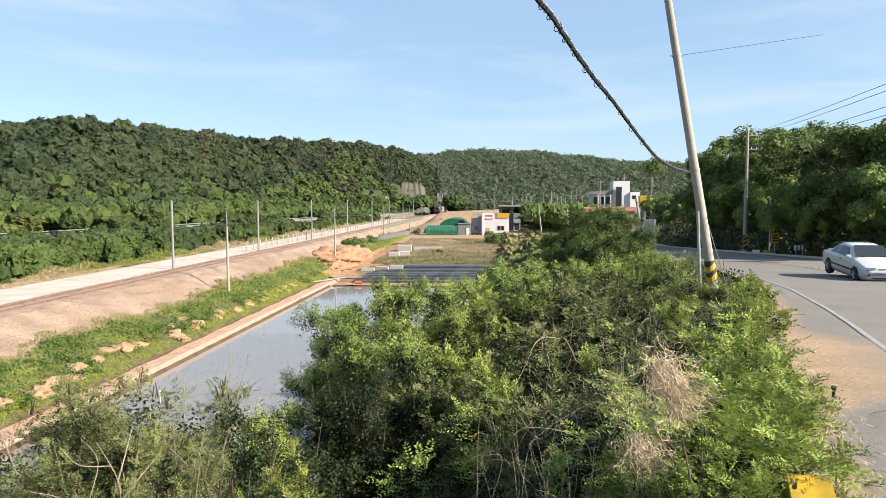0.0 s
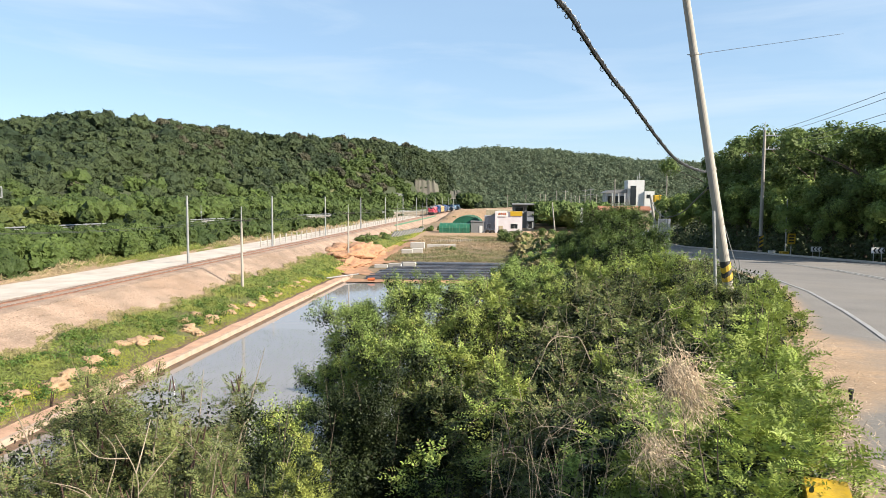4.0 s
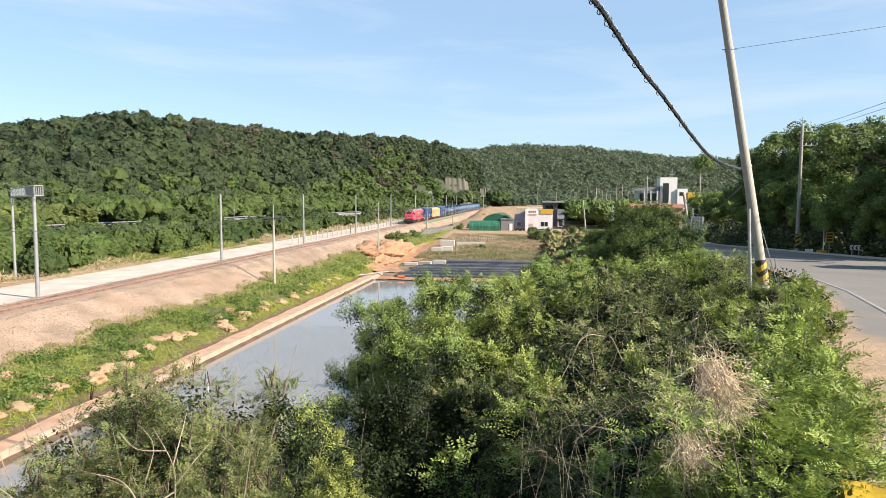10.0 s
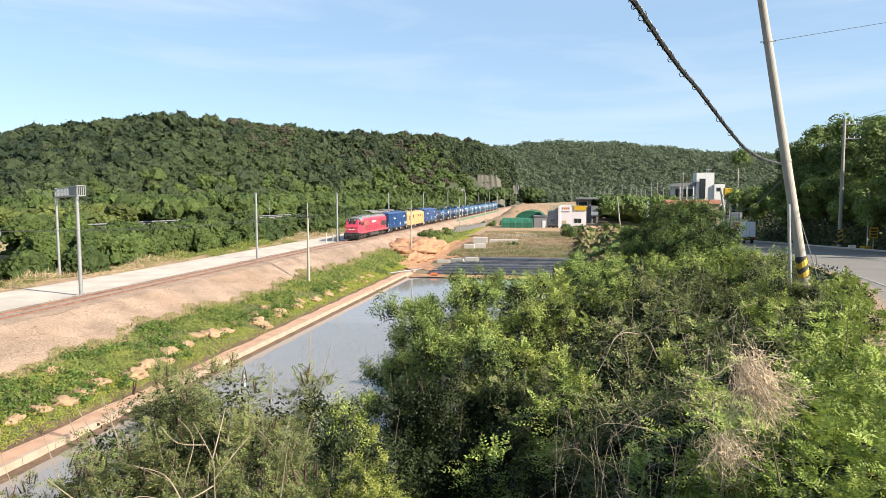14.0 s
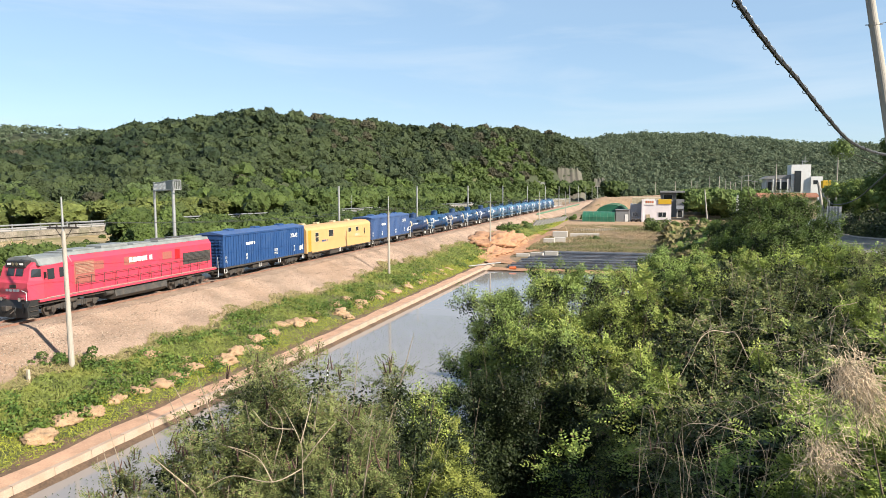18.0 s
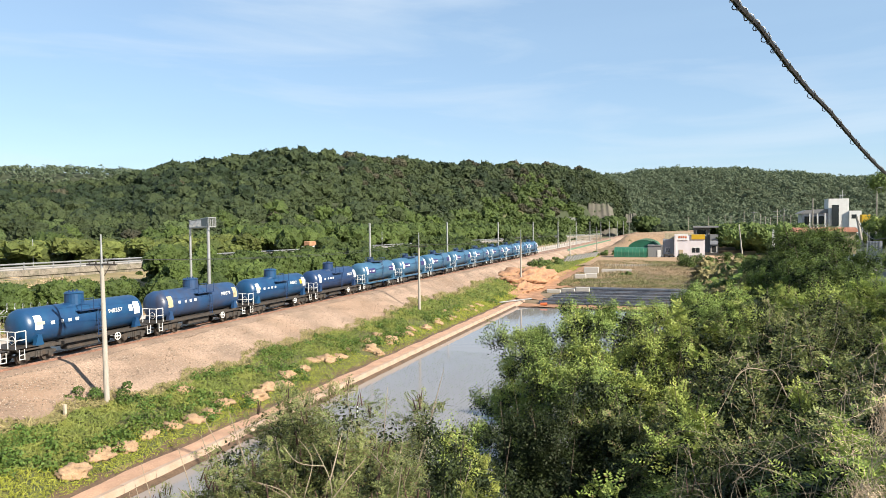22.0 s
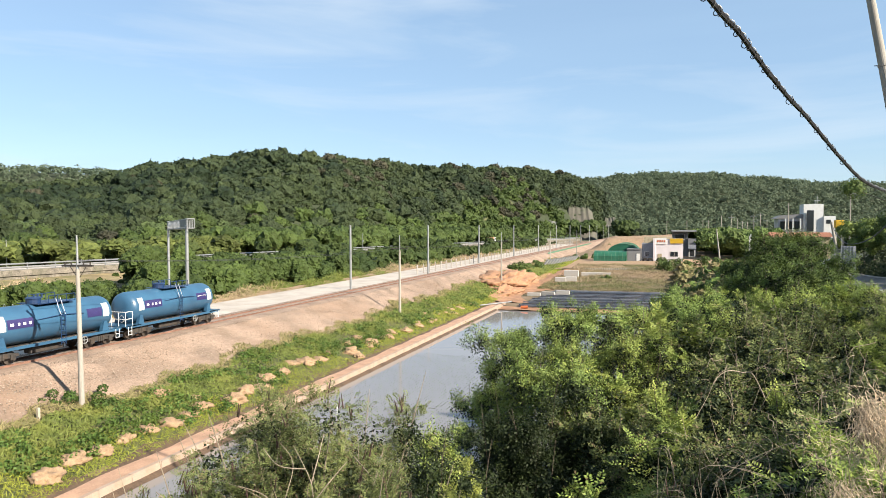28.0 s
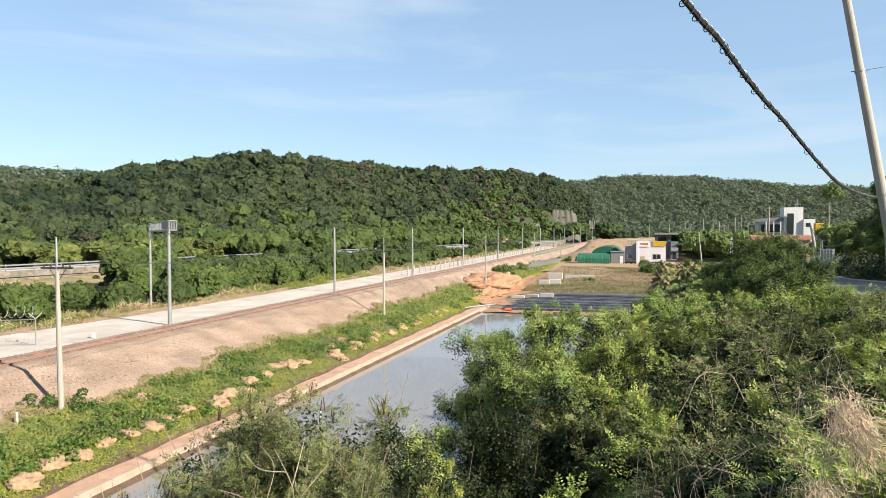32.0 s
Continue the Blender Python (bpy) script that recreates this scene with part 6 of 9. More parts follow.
# ---- masts and poles along the railway ----
def mast(y, height=8.55):
    ob = empty("railway_mast", pose(-42.0, y, -0.3), "slim grey galvanised steel railway mast", "mast", "masts along the railway")
    part("shaft", rod(bmesh.new(), (0, 0, 0), (0, 0, height + 0.3), 0.17, 0.14, 14), M_GALV, ob)
    part("base_plate", bx(-0.3, 0.3, -0.3, 0.3, -0.05, 0.05, 0.01), M_CONCRETE, ob)
    part("cap", rod(bmesh.new(), (0, 0, height + 0.3), (0, 0, height + 0.34), 0.16, 0.1, 14), M_GALV, ob)
    return ob


first_mast = mast(86.0)
for y in (18.0, 52.2, 118.0, 153.0, 190.0, 228.0, 266.0, 304.0, 342.0, 380.0, 420.0, 460.0):
    copy_thing(first_mast, pose(-42.0, y, -0.3))
for x, y in ((-33.5, 400.0), (-33.5, 520.0), (-33.5, 640.0)):
    copy_thing(first_mast, pose(x, y, -0.3))

portal = empty("portal_frame", pose(0, 0, 0), "grey steel lattice walkway between two masts", "portal frame")
pa, pb = Vector((-41.55, 51.75, 8.75)), Vector((-54.0, 64.0, 8.55))
seg = []
for dz in (-0.42, 0.42):
    seg.append((pa + Vector((0, 0, dz)), pb + Vector((0, 0, dz))))
for k in range(15):
    p0 = pa.lerp(pb, k / 14)
    seg.append((p0 + Vector((0, 0, -0.42)), p0 + Vector((0, 0, 0.42))))
side_off = Vector((0.42, 0.43, 0))
seg = seg + [(a + side_off, b + side_off) for a, b in seg]
for k in range(15):
    p0 = pa.lerp(pb, k / 14)
    for dz in (-0.42, 0.42):
        seg.append((p0 + Vector((0, 0, dz)), p0 + side_off + Vector((0, 0, dz))))
    if k < 14:
        p1 = pa.lerp(pb, (k + 1) / 14)
        seg.append((p0 + Vector((0, 0, -0.42)), p1 + Vector((0, 0, 0.42))))
part("lattice", bars(seg, 0.05), M_GALV, portal)
part("rear_post", rod(bmesh.new(), (-54, 64, -0.7), (-54, 64, 9.1), 0.15, 0.13, 12), M_GALV, portal)
part("sign_board", prism([(-0.02, -0.36), (0.02, -0.36), (0.02, 0.36), (-0.02, 0.36)], 0, 5.2), M_LOCOGREY, portal, "grey slatted board", m=Matrix.Translation(pa + Vector((-0.35, 0.3, 0))) @ pose(0, 0, 0, 0, 0, 45.4))
fp = empty("fence_post", pose(-43.4, 116, -0.3), "pale concrete fence post beside the track", "fence post", "fence posts along the railway")
part("shaft", bx(-0.09, 0.09, -0.09, 0.09, 0, 1.75, 0.01), M_CONCRETE, fp)
for k in range(1, 62):
    copy_thing(fp, pose(-43.4, 116 + 3.4 * k, -0.3))
fence_wire = empty("wire_fence", pose(0, 0, 0), "thin wires strung between concrete fence posts", "fence wire")
for z in (0.2, 0.6, 1.0, 1.35):
    part("wire", bars([((-43.4, 116, z - 0.1), (-43.4, 116 + 3.4 * 61, z - 0.1))], 0.012, 4), M_WIRE, fence_wire)


def wooden_pole(x, y, z, height, arm=True, lean=0.0):
    ob = empty("line_pole", pose(x, y, z, 0, lean, 0), "weathered pale telegraph pole with dark crossarm" if arm else "weathered pale telegraph pole", "pole", "poles along the embankment")
    part("shaft", rod(bmesh.new(), (0, 0, -0.4), (0, 0, height * 0.8), 0.17, 0.115, 12), M_POLE, ob)
    part("tip", rod(bmesh.new(), (0, 0, height * 0.8), (0, 0, height), 0.075, 0.05, 10), M_GALV, ob, "thin grey tip")
    if arm:
        part("crossarm", bx(-1.15, 1.15, -0.06, 0.06, height * 0.815, height * 0.815 + 0.11, 0.01), M_BOGIE, ob)
        for xx in (-0.95, -0.45, 0.45, 0.95):
            part("insulator", rod(bmesh.new(), (xx, 0, height * 0.815 + 0.11), (xx, 0, height * 0.815 + 0.26), 0.05, 0.03, 8), M_BOGIE, ob)
        part("brace", bars([((-0.6, 0.05, height * 0.815), (0, 0.05, height * 0.74)), ((0.6, 0.05, height * 0.815), (0, 0.05, height * 0.74))], 0.02), M_BOGIE, ob)
    return ob


LINE = ((-32.8, 31.3, 9.95), (-31.4, 77.8, 9.3), (-29.4, 122.6, 9.2), (-31.0, 186.0, 9.0), (-31.5, 245.0, 8.8))
for k, (x, y, h) in enumerate(LINE):
    wooden_pole(x, y, -1.95, h, True, -0.8 if k == 0 else 0)
    if k:
        x0, y0, h0 = LINE[k - 1]
        w = empty("line_wire", pose(0, 0, 0), "thin dark wire between telegraph poles", "wire", "wires along the embankment")
        for o in (-0.95, 0.95):
            pts = [(x0 + o + (x - x0) * f, y0 + (y - y0) * f, -1.95 + 0.83 * (h0 + (h - h0) * f) + 0.2 - 1.1 * 4 * f * (1 - f) * 0.5) for f in np.linspace(0, 1, 13)]
            part("wire", tube(pts, 0.012, 4), M_WIRE, w)
lb = empty("marker_stake", pose(-32.6, 28.2, -2.1), "short pale yellow stake in the weeds", "stake")
part("shaft", bx(-0.07, 0.07, -0.07, 0.07, 0, 0.75, 0.01), M_CREAM, lb)
lb = empty("marker_stone", pose(-42.9, 44.2, -0.3), "small white kilometre stone", "marker stone")
part("block", bx(-0.16, 0.16, -0.12, 0.12, 0, 0.42, 0.04), M_WHITE, lb)

# security fence with coiled wire across the strip
sf = empty("security_fence", pose(0, 0, 0), "steel mesh fence topped with coiled razor wire", "fence")
fa, fb = Vector((-44.4, 40.2, -0.3)), Vector((-57.5, 33.0, -0.3))
for k in range(6):
    p0 = fa.lerp(fb, k / 5)
    part("fence_post", bars([(p0, p0 + Vector((0, 0, 2.0))), (p0 + Vector((0, 0, 2.0)), p0 + Vector((0.25, 0.35, 2.45))), (p0 + Vector((0, 0, 2.0)), p0 + Vector((-0.25, -0.35, 2.45)))], 0.045), M_GALV, sf)
for z in (0.1, 1.0, 1.95):
    part("fence_rail", bars([(fa + Vector((0, 0, z)), fb + Vector((0, 0, z)))], 0.025), M_GALV, sf)
seg = []
for k in range(60):
    p0 = fa.lerp(fb, k / 59)
    seg.append((p0 + Vector((0, 0, 0.1)), p0 + Vector((0, 0, 1.95))))
part("mesh", bars(seg, 0.008, 4), M_GALV, sf)
coil = []
d = (fb - fa)
for k in range(420):
    f = k / 419
    a = f * math.tau * 26
    p0 = fa + d * (f * 1.0)
    n = Vector((-d.y, d.x, 0)).normalized()
    coil.append(p0 + Vector((0, 0, 2.55)) + n * 0.42 * math.cos(a) + Vector((0, 0, 0.42)) * math.sin(a))
part("razor_coil", tube(coil, 0.016, 4), M_GALV, sf, "coil of razor wire")

# ---- highway on the far side ----
def hw_x(y):
    return -86 + 0.088 * y


def hw_z(y):
    return 3.35 - 0.0065 * y


hys = list(np.arange(-40, 420, 10.0))
tagged(new("highway", strip_mesh("highway", lambda y: hw_x(y) - 9, lambda y: hw_x(y), hys, lambda x, y: hw_z(y), M_CONCRETE, 0.0, 1)), "elevated concrete highway behind roadside trees", "highway", kind="structure")
bm = bmesh.new()
prev = None
for y in hys:
    ring = [bm.verts.new((hw_x(y), y, hw_z(y) + 0.02)), bm.verts.new((hw_x(y) + 0.35, y, hw_z(y) + 0.02)), bm.verts.new((hw_x(y) + 0.35, y, hw_z(y) - 0.75)), bm.verts.new((hw_x(y) + 0.15, y, hw_z(y) - 0.8)), bm.verts.new((hw_x(y) + 0.15, y, -1.5)), bm.verts.new((hw_x(y), y, -1.5))]
    if prev:
        for k in range(5):
            bm.faces.new((prev[k], prev[k + 1], ring[k + 1], ring[k]))
    prev = ring
tagged(part("retaining_wall", bm, M_STONEWALL), "weathered stone wall carrying the highway", "wall", kind="structure")
gr = empty("guard_rail", pose(0, 0, 0), "pale steel guard rail along the highway", "guard rail", kind="structure")
for z in (0.35, 0.8):
    part("beam", bars([((hw_x(a) + 0.2, a, hw_z(a) + z), (hw_x(b) + 0.2, b, hw_z(b) + z)) for a, b in zip(hys, hys[1:])], 0.11, 6), M_GALV, gr)
for k in range(100):
    y = -20 + 4.0 * k
    part("post", bx(hw_x(y) + 0.14, hw_x(y) + 0.26, y - 0.06, y + 0.06, hw_z(y), hw_z(y) + 1.0), M_GALV, gr)
for x, y in ((-92, 75), (-70, 150)):
    sp = empty("road_marker", pose(x, y, 2.4), "slim grey post with a small white box", "marker post")
    part("shaft", rod(bmesh.new(), (0, 0, -1), (0, 0, 4.2), 0.06, 0.05, 8), M_GALV, sp)
    part("box", bx(-0.16, 0.16, -0.13, 0.13, 2.3, 2.7, 0.03), M_GALV, sp)

# ---- fields and yard beyond the paddy ----
def seen(az, el, dist):
    """The point at a bearing and height in degrees and a distance from the eye."""
    return Vector((dist * math.sin(radians(az)), dist * math.cos(radians(az)), EYE[2] + dist * math.tan(radians(el))))


M_VINYL = mat("black_vinyl", (0.0184, 0.0184, 0.0221), 0.3, vary=0.3, scale=1.5, fine=10, bump=0.3, dirt=(0.084, 0.0682, 0.0577), dirt_amount=0.35, dirt_scale=0.8, randob=0.5)
M_SILVER = mat("silver_vinyl", (0.11, 0.11, 0.115), 0.35, vary=0.35, scale=0.8, fine=6, bump=0.3, dirt=(0.035, 0.035, 0.035), dirt_amount=0.7, dirt_scale=0.5, randob=0.4)
M_TENT = mat("green_tarpaulin", (0.0084, 0.0805, 0.042), 0.55, vary=0.12, scale=0.6, bump=0.1, dirt=(0.021, 0.133, 0.084), dirt_amount=0.5, dirt_scale=0.3)
M_NET = mat("green_netting", (0.063, 0.133, 0.084), 0.8, vary=0.2)
M_PINKWALL = mat("pale_panel_wall", (0.555, 0.51, 0.525), 0.6, vary=0.05, scale=0.5, bump=0.05, dirt=(0.45, 0.413, 0.413), dirt_amount=0.3, dirt_scale=0.4)
M_BLUEGREY = mat("grey_panel_wall", (0.241, 0.252, 0.283), 0.6, vary=0.08, bump=0.05)
M_GREYWALL = mat("grey_render", (0.158, 0.158, 0.162), 0.8, vary=0.1, bump=0.1)
M_SIGNYELLOW = mat("sign_yellow", (0.446, 0.273, 0.0105), 0.5, vary=0.05)
M_TILE = mat("orange_roof_tile", (0.273, 0.115, 0.063), 0.8, vary=0.2, scale=1.5, fine=15, bump=0.5)
M_BLOCK = mat("fresh_concrete", (0.346, 0.326, 0.299), 0.85, vary=0.12, scale=0.8, dirt=(0.262, 0.22, 0.183), dirt_amount=0.5, dirt_scale=0.8)
M_ORANGE = mat("orange_plastic", (0.393, 0.0896, 0.0262), 0.5, vary=0.1)
M_REEDGREEN = leaf_mat("field_weeds", (0.12, 0.125, 0.055), (0.24, 0.195, 0.11), spot=0.2, island=0.4)

ridge_me = bpy.data.meshes.new("vinyl_ridge")
bm = bmesh.new()
rg = random.Random(2)
prev = None
for k in range(41):
    x = -13.5 + 27.0 * k / 40
    w = 1 + 0.08 * rg.uniform(-1, 1)
    ring = [bm.verts.new((x, yy * w, zz + 0.02 * rg.uniform(-1, 1))) for yy, zz in ((-0.42, 0), (-0.28, 0.2), (0, 0.25), (0.28, 0.2), (0.42, 0))]
    if prev:
        for j in range(4):
            bm.faces.new((prev[j], ring[j], ring[j + 1], prev[j + 1])).smooth = True
    prev = ring
bm.to_mesh(ridge_me)
bm.free()
ridge_me.materials.append(M_VINYL)
silver_me = ridge_me.copy()
silver_me.materials.clear()
silver_me.materials.append(M_SILVER)
field = empty("mulched_field", pose(0, 0, 0), "field ridges covered with glossy black vinyl", "field", kind="structure")
for k in range(26):
    rm = ridge_me
    if k % 6 == 1 or k in (9, 17):
        rm = silver_me
    if k in (7, 15, 20):
        continue
    part("ridge", rm, M_VINYL, field, m=pose(-8.6 + 0.08 * k + rg.uniform(-0.6, 0.6), 101.6 + 1.02 * k, -3.74 + rg.uniform(-0.05, 0.1), 0, 0, 1.5 + rg.uniform(-0.4, 0.4)))
earth = new("field_edge", strip_mesh("field_edge", lambda y: -24.0, lambda y: 6.0, list(np.arange(97.6, 101.4, 0.6)), lambda x, y: -3.78 + 0.05 * math.sin(x * 1.3 + y), M_CLAY, 0.05, 20))
tagged(earth, "reddish earth bank at the paddy's end", "bank", kind="structure")

# clay heap cut into the embankment
lump("clay_mound", -31.0, 133.0, -3.5, 5.2, 12.0, 2.9, 31, M_CLAY, "large heap of orange clay beside the embankment", "clay heap", "", 5, 0.55)
lump("clay_mound", -29.0, 119.0, -3.7, 3.6, 8.0, 1.4, 32, M_CLAY, "heap of orange clay beside the embankment", "clay heap", "", 5, 0.9)
clayfan = new("clay_apron", strip_mesh("clay_apron", lambda y: -32.5, lambda y: -22.5 + 2.0 * math.sin(y * 0.2), list(np.arange(106, 175, 1.5)), lambda x, y: float(land_z(x, y)) + 0.12 + 0.06 * math.sin(x * 2 + y), M_CLAY, 0, 8))
tagged(clayfan, "bare orange clay apron at the slope's foot", "clay apron", kind="structure")
# concrete blocks and slabs
for k, (x, y, sx, sy, sz, z) in enumerate(((-22.4, 117.5, 2.3, 0.7, 0.55, -3.7), (-20.05, 118.3, 2.3, 0.7, 0.7, -3.7), (-17.7, 119.4, 2.3, 0.7, 0.85, -3.7), (-21.4, 141.0, 2.2, 1.4, 1.0, -3.2), (-19.6, 143.5, 2.4, 1.5, 1.0, -3.2),
                                      (-21.0, 154.5, 3.2, 1.6, 1.4, -3.0), (-15.8, 156.5, 6.5, 0.8, 0.9, -3.0))):
    b = empty("concrete_block", pose(x, y, z, 0, 0, rg.uniform(-8, 8)), "pale precast concrete block on bare ground", "concrete block", "precast blocks in the yard")
    part("block", bx(-sx / 2, sx / 2, -sy / 2, sy / 2, 0, sz, 0.05), M_BLOCK, b)
for k in range(11):
    f = k / 10
    b = empty("concrete_slab", pose(-31.5 + 4.6 * f, 181 + 24 * f, -1.9 + 0.1 * f, 0, -52, 25), "white concrete slab leaning on the slope", "concrete slab", "slabs leaning on the slope")
    part("slab", bx(-1.6, 1.6, -0.75, 0.75, 0, 0.25, 0.02), M_BLOCK, b)
drum = empty("orange_hose", pose(-20.4, 99.2, -3.75), "orange plastic pipe end on the paddy bank", "pipe")
part("pipe", rod(bmesh.new(), (-0.5, 0, 0.2), (0.5, 0.2, 0.25), 0.22, 0.22, 14), M_ORANGE, drum)
gate = empty("sluice_pipe", pose(-24.3, 99.5, -3.3), "grey pipe laid across the channel end", "pipe")
part("pipe", rod(bmesh.new(), (-2.2, -2.5, 0.1), (1.2, 3.5, 0.1), 0.09, 0.09, 8), M_GALV, gate)

# reeds, weeds and thorny scrub on the waste ground
rng = np.random.default_rng(44)
n = 52000
wx, wy = rng.uniform(-24, 14, n), 129 + 62 * rng.random(n) ** 1.2
hh = rng.uniform(0.2, 0.75, n) * (0.8 + 0.45 * np.sin(wx * 0.45 + 2 * np.sin(wy * 0.21)) * np.sin(wy * 0.33 + 0.7))
pos = np.stack([wx, wy, land_z(wx, wy) + hh * 0.5], -1)
nr = np.stack([rng.normal(size=n), rng.normal(size=n) - 0.8, rng.uniform(0, 0.6, n)], -1)
dry = (0.7 * np.sin(wx * 0.2) + np.sin(wy * 0.17 + wx * 0.1) + rng.normal(size=n) * 0.6 > -0.8) & (wy > 139 + 4 * np.sin(wx * 0.3))
for name, mask, material, label in (("dry_reeds", dry, M_DRYGRASS, "tan dry reeds on waste ground"), ("field_weeds", ~dry, M_REEDGREEN, "green weeds at the field edge")):
    tagged(new(name, quads_mesh(name, leaf_quads(rng, pos[mask], nr[mask], hh[mask] * 1.15, hh[mask] * 0.10 + 0.02, 0.1), material)), label, "weeds", kind="stuff")
b4 = np.array([(-2.0, 176, 2.6), (1.5, 178, 2.8), (-0.4, 174, 2.2), (4.0, 181, 2.0), (-33.5, 152, 1.5), (-33.0, 158, 1.7), (-32.5, 164, 1.4), (-31.0, 146, 1.2), (-31.5, 171, 1.6), (-33.0, 178, 1.3), (-30.5, 155, 1.0), (8.0, 186, 2.4), (11.0, 190, 2.2), (6.0, 150, 1.3), (9.5, 146, 1.6), (-13.0, 150, 0.9), (2.0, 143, 1.0), (-27.5, 212, 1.5), (-25.0, 216, 1.8), (-22.5, 222, 1.5), (-24, 290, 2.2), (-18, 294, 2.6), (-12, 296, 2.0), (-3, 297, 2.3), (2.5, 292, 2.6)])
for x, y, r_ in b4:
    bsh = empty("yard_bush", pose(x, y, float(land_z(x, y)) - 0.2), "green leafy bush at the edge of the yard", "bush", "bushes round the yard")
    part("foliage", quads_mesh("foliage", crown_quads(rng, np.zeros((1, 3)), np.array([r_]), np.array([1.35 * r_]), np.array([1100]), np.array([0.24]), 0.9, 8, 0.36, (0.36, 0.55), 0.35, True), M_TREE), M_TREE, bsh)["kind"] = "stuff"
    part("stem", rod(bmesh.new(), (0, 0, 0), (0.1, 0, 0.8 * r_), 0.05, 0.03, 6), M_BARK, bsh)
p = scatter(rng, -2, 15, 88, 172, 2.3, lambda x, y: (x > np.interp(y, (88, 120, 150, 172), (1.0, 1.5, 1.0, 3.0))) & (x < along(ROAD_L, y) - 0.8))
bb = np.stack([p[:, 0], p[:, 1], land_z(p[:, 0], p[:, 1]) - 0.2], -1)
for name, material, label, w in (("bank_brush", M_DRYWEED, "grey-brown thorny brush on the road bank", rng.random(len(p)) < 0.55), ("bank_bushes", M_ROUND, "green bushes on the road bank", rng.random(len(p)) < 0.45)):
    rb_ = rng.uniform(0.9, 1.9, int(w.sum()))
    woods(name, bb[w], rb_, rb_ * rng.uniform(0.9, 1.5, len(rb_)), 3, 420, np.full(len(rb_), 0.17), material, label, "bushes", rough=0.12, mess=0.9)
yard = new("dirt_yard", strip_mesh("dirt_yard", lambda y: -30.0 + 0.06 * (y - 160), lambda y: 16.0, list(np.arange(176, 262, 3.0)), lambda x, y: float(land_z(x, y)), M_SAND, 0.12, 12))
tagged(yard, "bare tan earth yard round the buildings", "yard", kind="structure")
raised = empty("embankment_fill", pose(0, 0, 0), "low tan earth fill behind the shed", "earth fill", kind="structure")
fill = new("fill", strip_mesh("fill", lambda y: -33, lambda y: 13, list(np.arange(276, 352, 2.0)), lambda x, y: -2.3 + (np.interp(x, (-33, -26, 3, 13), (0, 5.0, 6.2, 0)) + 0.25 * math.sin(x * 1.1 + y * 0.6)) * float(smooth01((y - 276) / 26)), M_SAND, 0, 30))
fill.parent = raised
net = empty("green_net_fence", pose(0, 0, 0), "low green netting fence along the railway", "net fence")
for k in range(30):
    y = 214 + 4 * k
    part("net_panel", bx(-36.4, -36.34, y, y + 3.96, -0.9, 0.0), M_NET, net)


def opening(parent, x0, x1, y, z0, z1, kind="window", material=None):
    """A framed pane set into a wall that faces the paddy (towards -y)."""
    f = bmesh.new()
    t = 0.09
    for a, b, c, d in ((x0 - t, x0, z0 - t, z1 + t), (x1, x1 + t, z0 - t, z1 + t), (x0, x1, z0 - t, z0), (x0, x1, z1, z1 + t)):
        box(f, a, b, y - 0.06, y + 0.05, c, d)
    fr = part(kind, f, M_WHITE, parent)
    part("pane", bx(x0, x1, y - 0.03, y + 0.02, z0, z1), material or M_GLASS, fr)
    return fr


# ---- shed with yellow sign ----
shed = empty("panel_shed", pose(0, 0, 0), "white sandwich-panel shed with yellow sign board", "shed")
body = bx(-4.2, 3.4, 208, 220, -2.1, 4.2)
w = part("wall", body, M_PINKWALL, shed)
part("side_wing", bx(-8.0, -4.7, 209, 220, -2.1, 3.2), M_BLUEGREY, shed, "grey-blue corrugated wing")
rb = bmesh.new()
for k in range(17):
    box(rb, -8.0 + 0.2 * k, -7.9 + 0.2 * k, 208.94, 209.0, -2.1, 3.2)
part("wing_ribs", rb, M_BLUEGREY, shed)
part("pillar", bx(-4.8, -4.15, 207.7, 208.6, -2.1, 4.6, 0.03), M_PINKWALL, shed, "pinkish corner pillar")
part("back_storey", bx(-7.6, 0.5, 212, 220, 3.2, 4.9), M_BANDCREAM, shed, "cream upper storey")
part("sign_board", bx(-4.15, -1.2, 207.8, 208.2, 3.0, 4.75), M_WHITE, shed)
part("sign_board", bx(-0.2, 3.4, 207.8, 208.2, 3.2, 4.6), M_SIGNYELLOW, shed, "bright yellow sign board")
bl = bmesh.new()
for k in range(4):
    box(bl, -3.7 + 0.6 * k, -3.3 + 0.6 * k, 207.75, 207.8, 3.55, 4.1)
part("sign_bars", bl, M_ORANGE, shed, "small orange writing")
part("roof", bx(-4.4, 3.6, 208, 220.2, 4.2, 4.4), M_BLUEGREY, shed)
opening(shed, -0.1, 2.0, 208, -0.6, 0.8)
opening(shed, -7.2, -6.0, 209, -0.5, 0.7)
part("mullion", bx(0.92, 1.0, 207.93, 207.99, -0.6, 0.8), M_WHITE, shed)
part("door", bx(-3.6, -2.4, 207.92, 208, -2.1, 0.2, 0.02), M_BANDCREAM, shed)
for x in (-6.9, -5.5, -3.2):
    b = empty("parked_scooter", pose(x, 206.6, -1.93), "dark parked scooter by the shed", "scooter", "scooters by the shed")
    part("body", bx(-0.55, 0.55, -0.2, 0.2, 0.35, 0.95, 0.1), M_BOGIE, b)
    for o in (-0.55, 0.55):
        part("wheel", rod(bmesh.new(), (o, -0.07, 0.28), (o, 0.07, 0.28), 0.28, 0.28, 14), M_RUBBER, b)
house = empty("grey_house", pose(0, 0, 0), "modern grey two-storey house with flat roof", "house")
part("wall", bx(0.4, 5.4, 240, 250, -2.1, 6.2), M_GREYWALL, house)
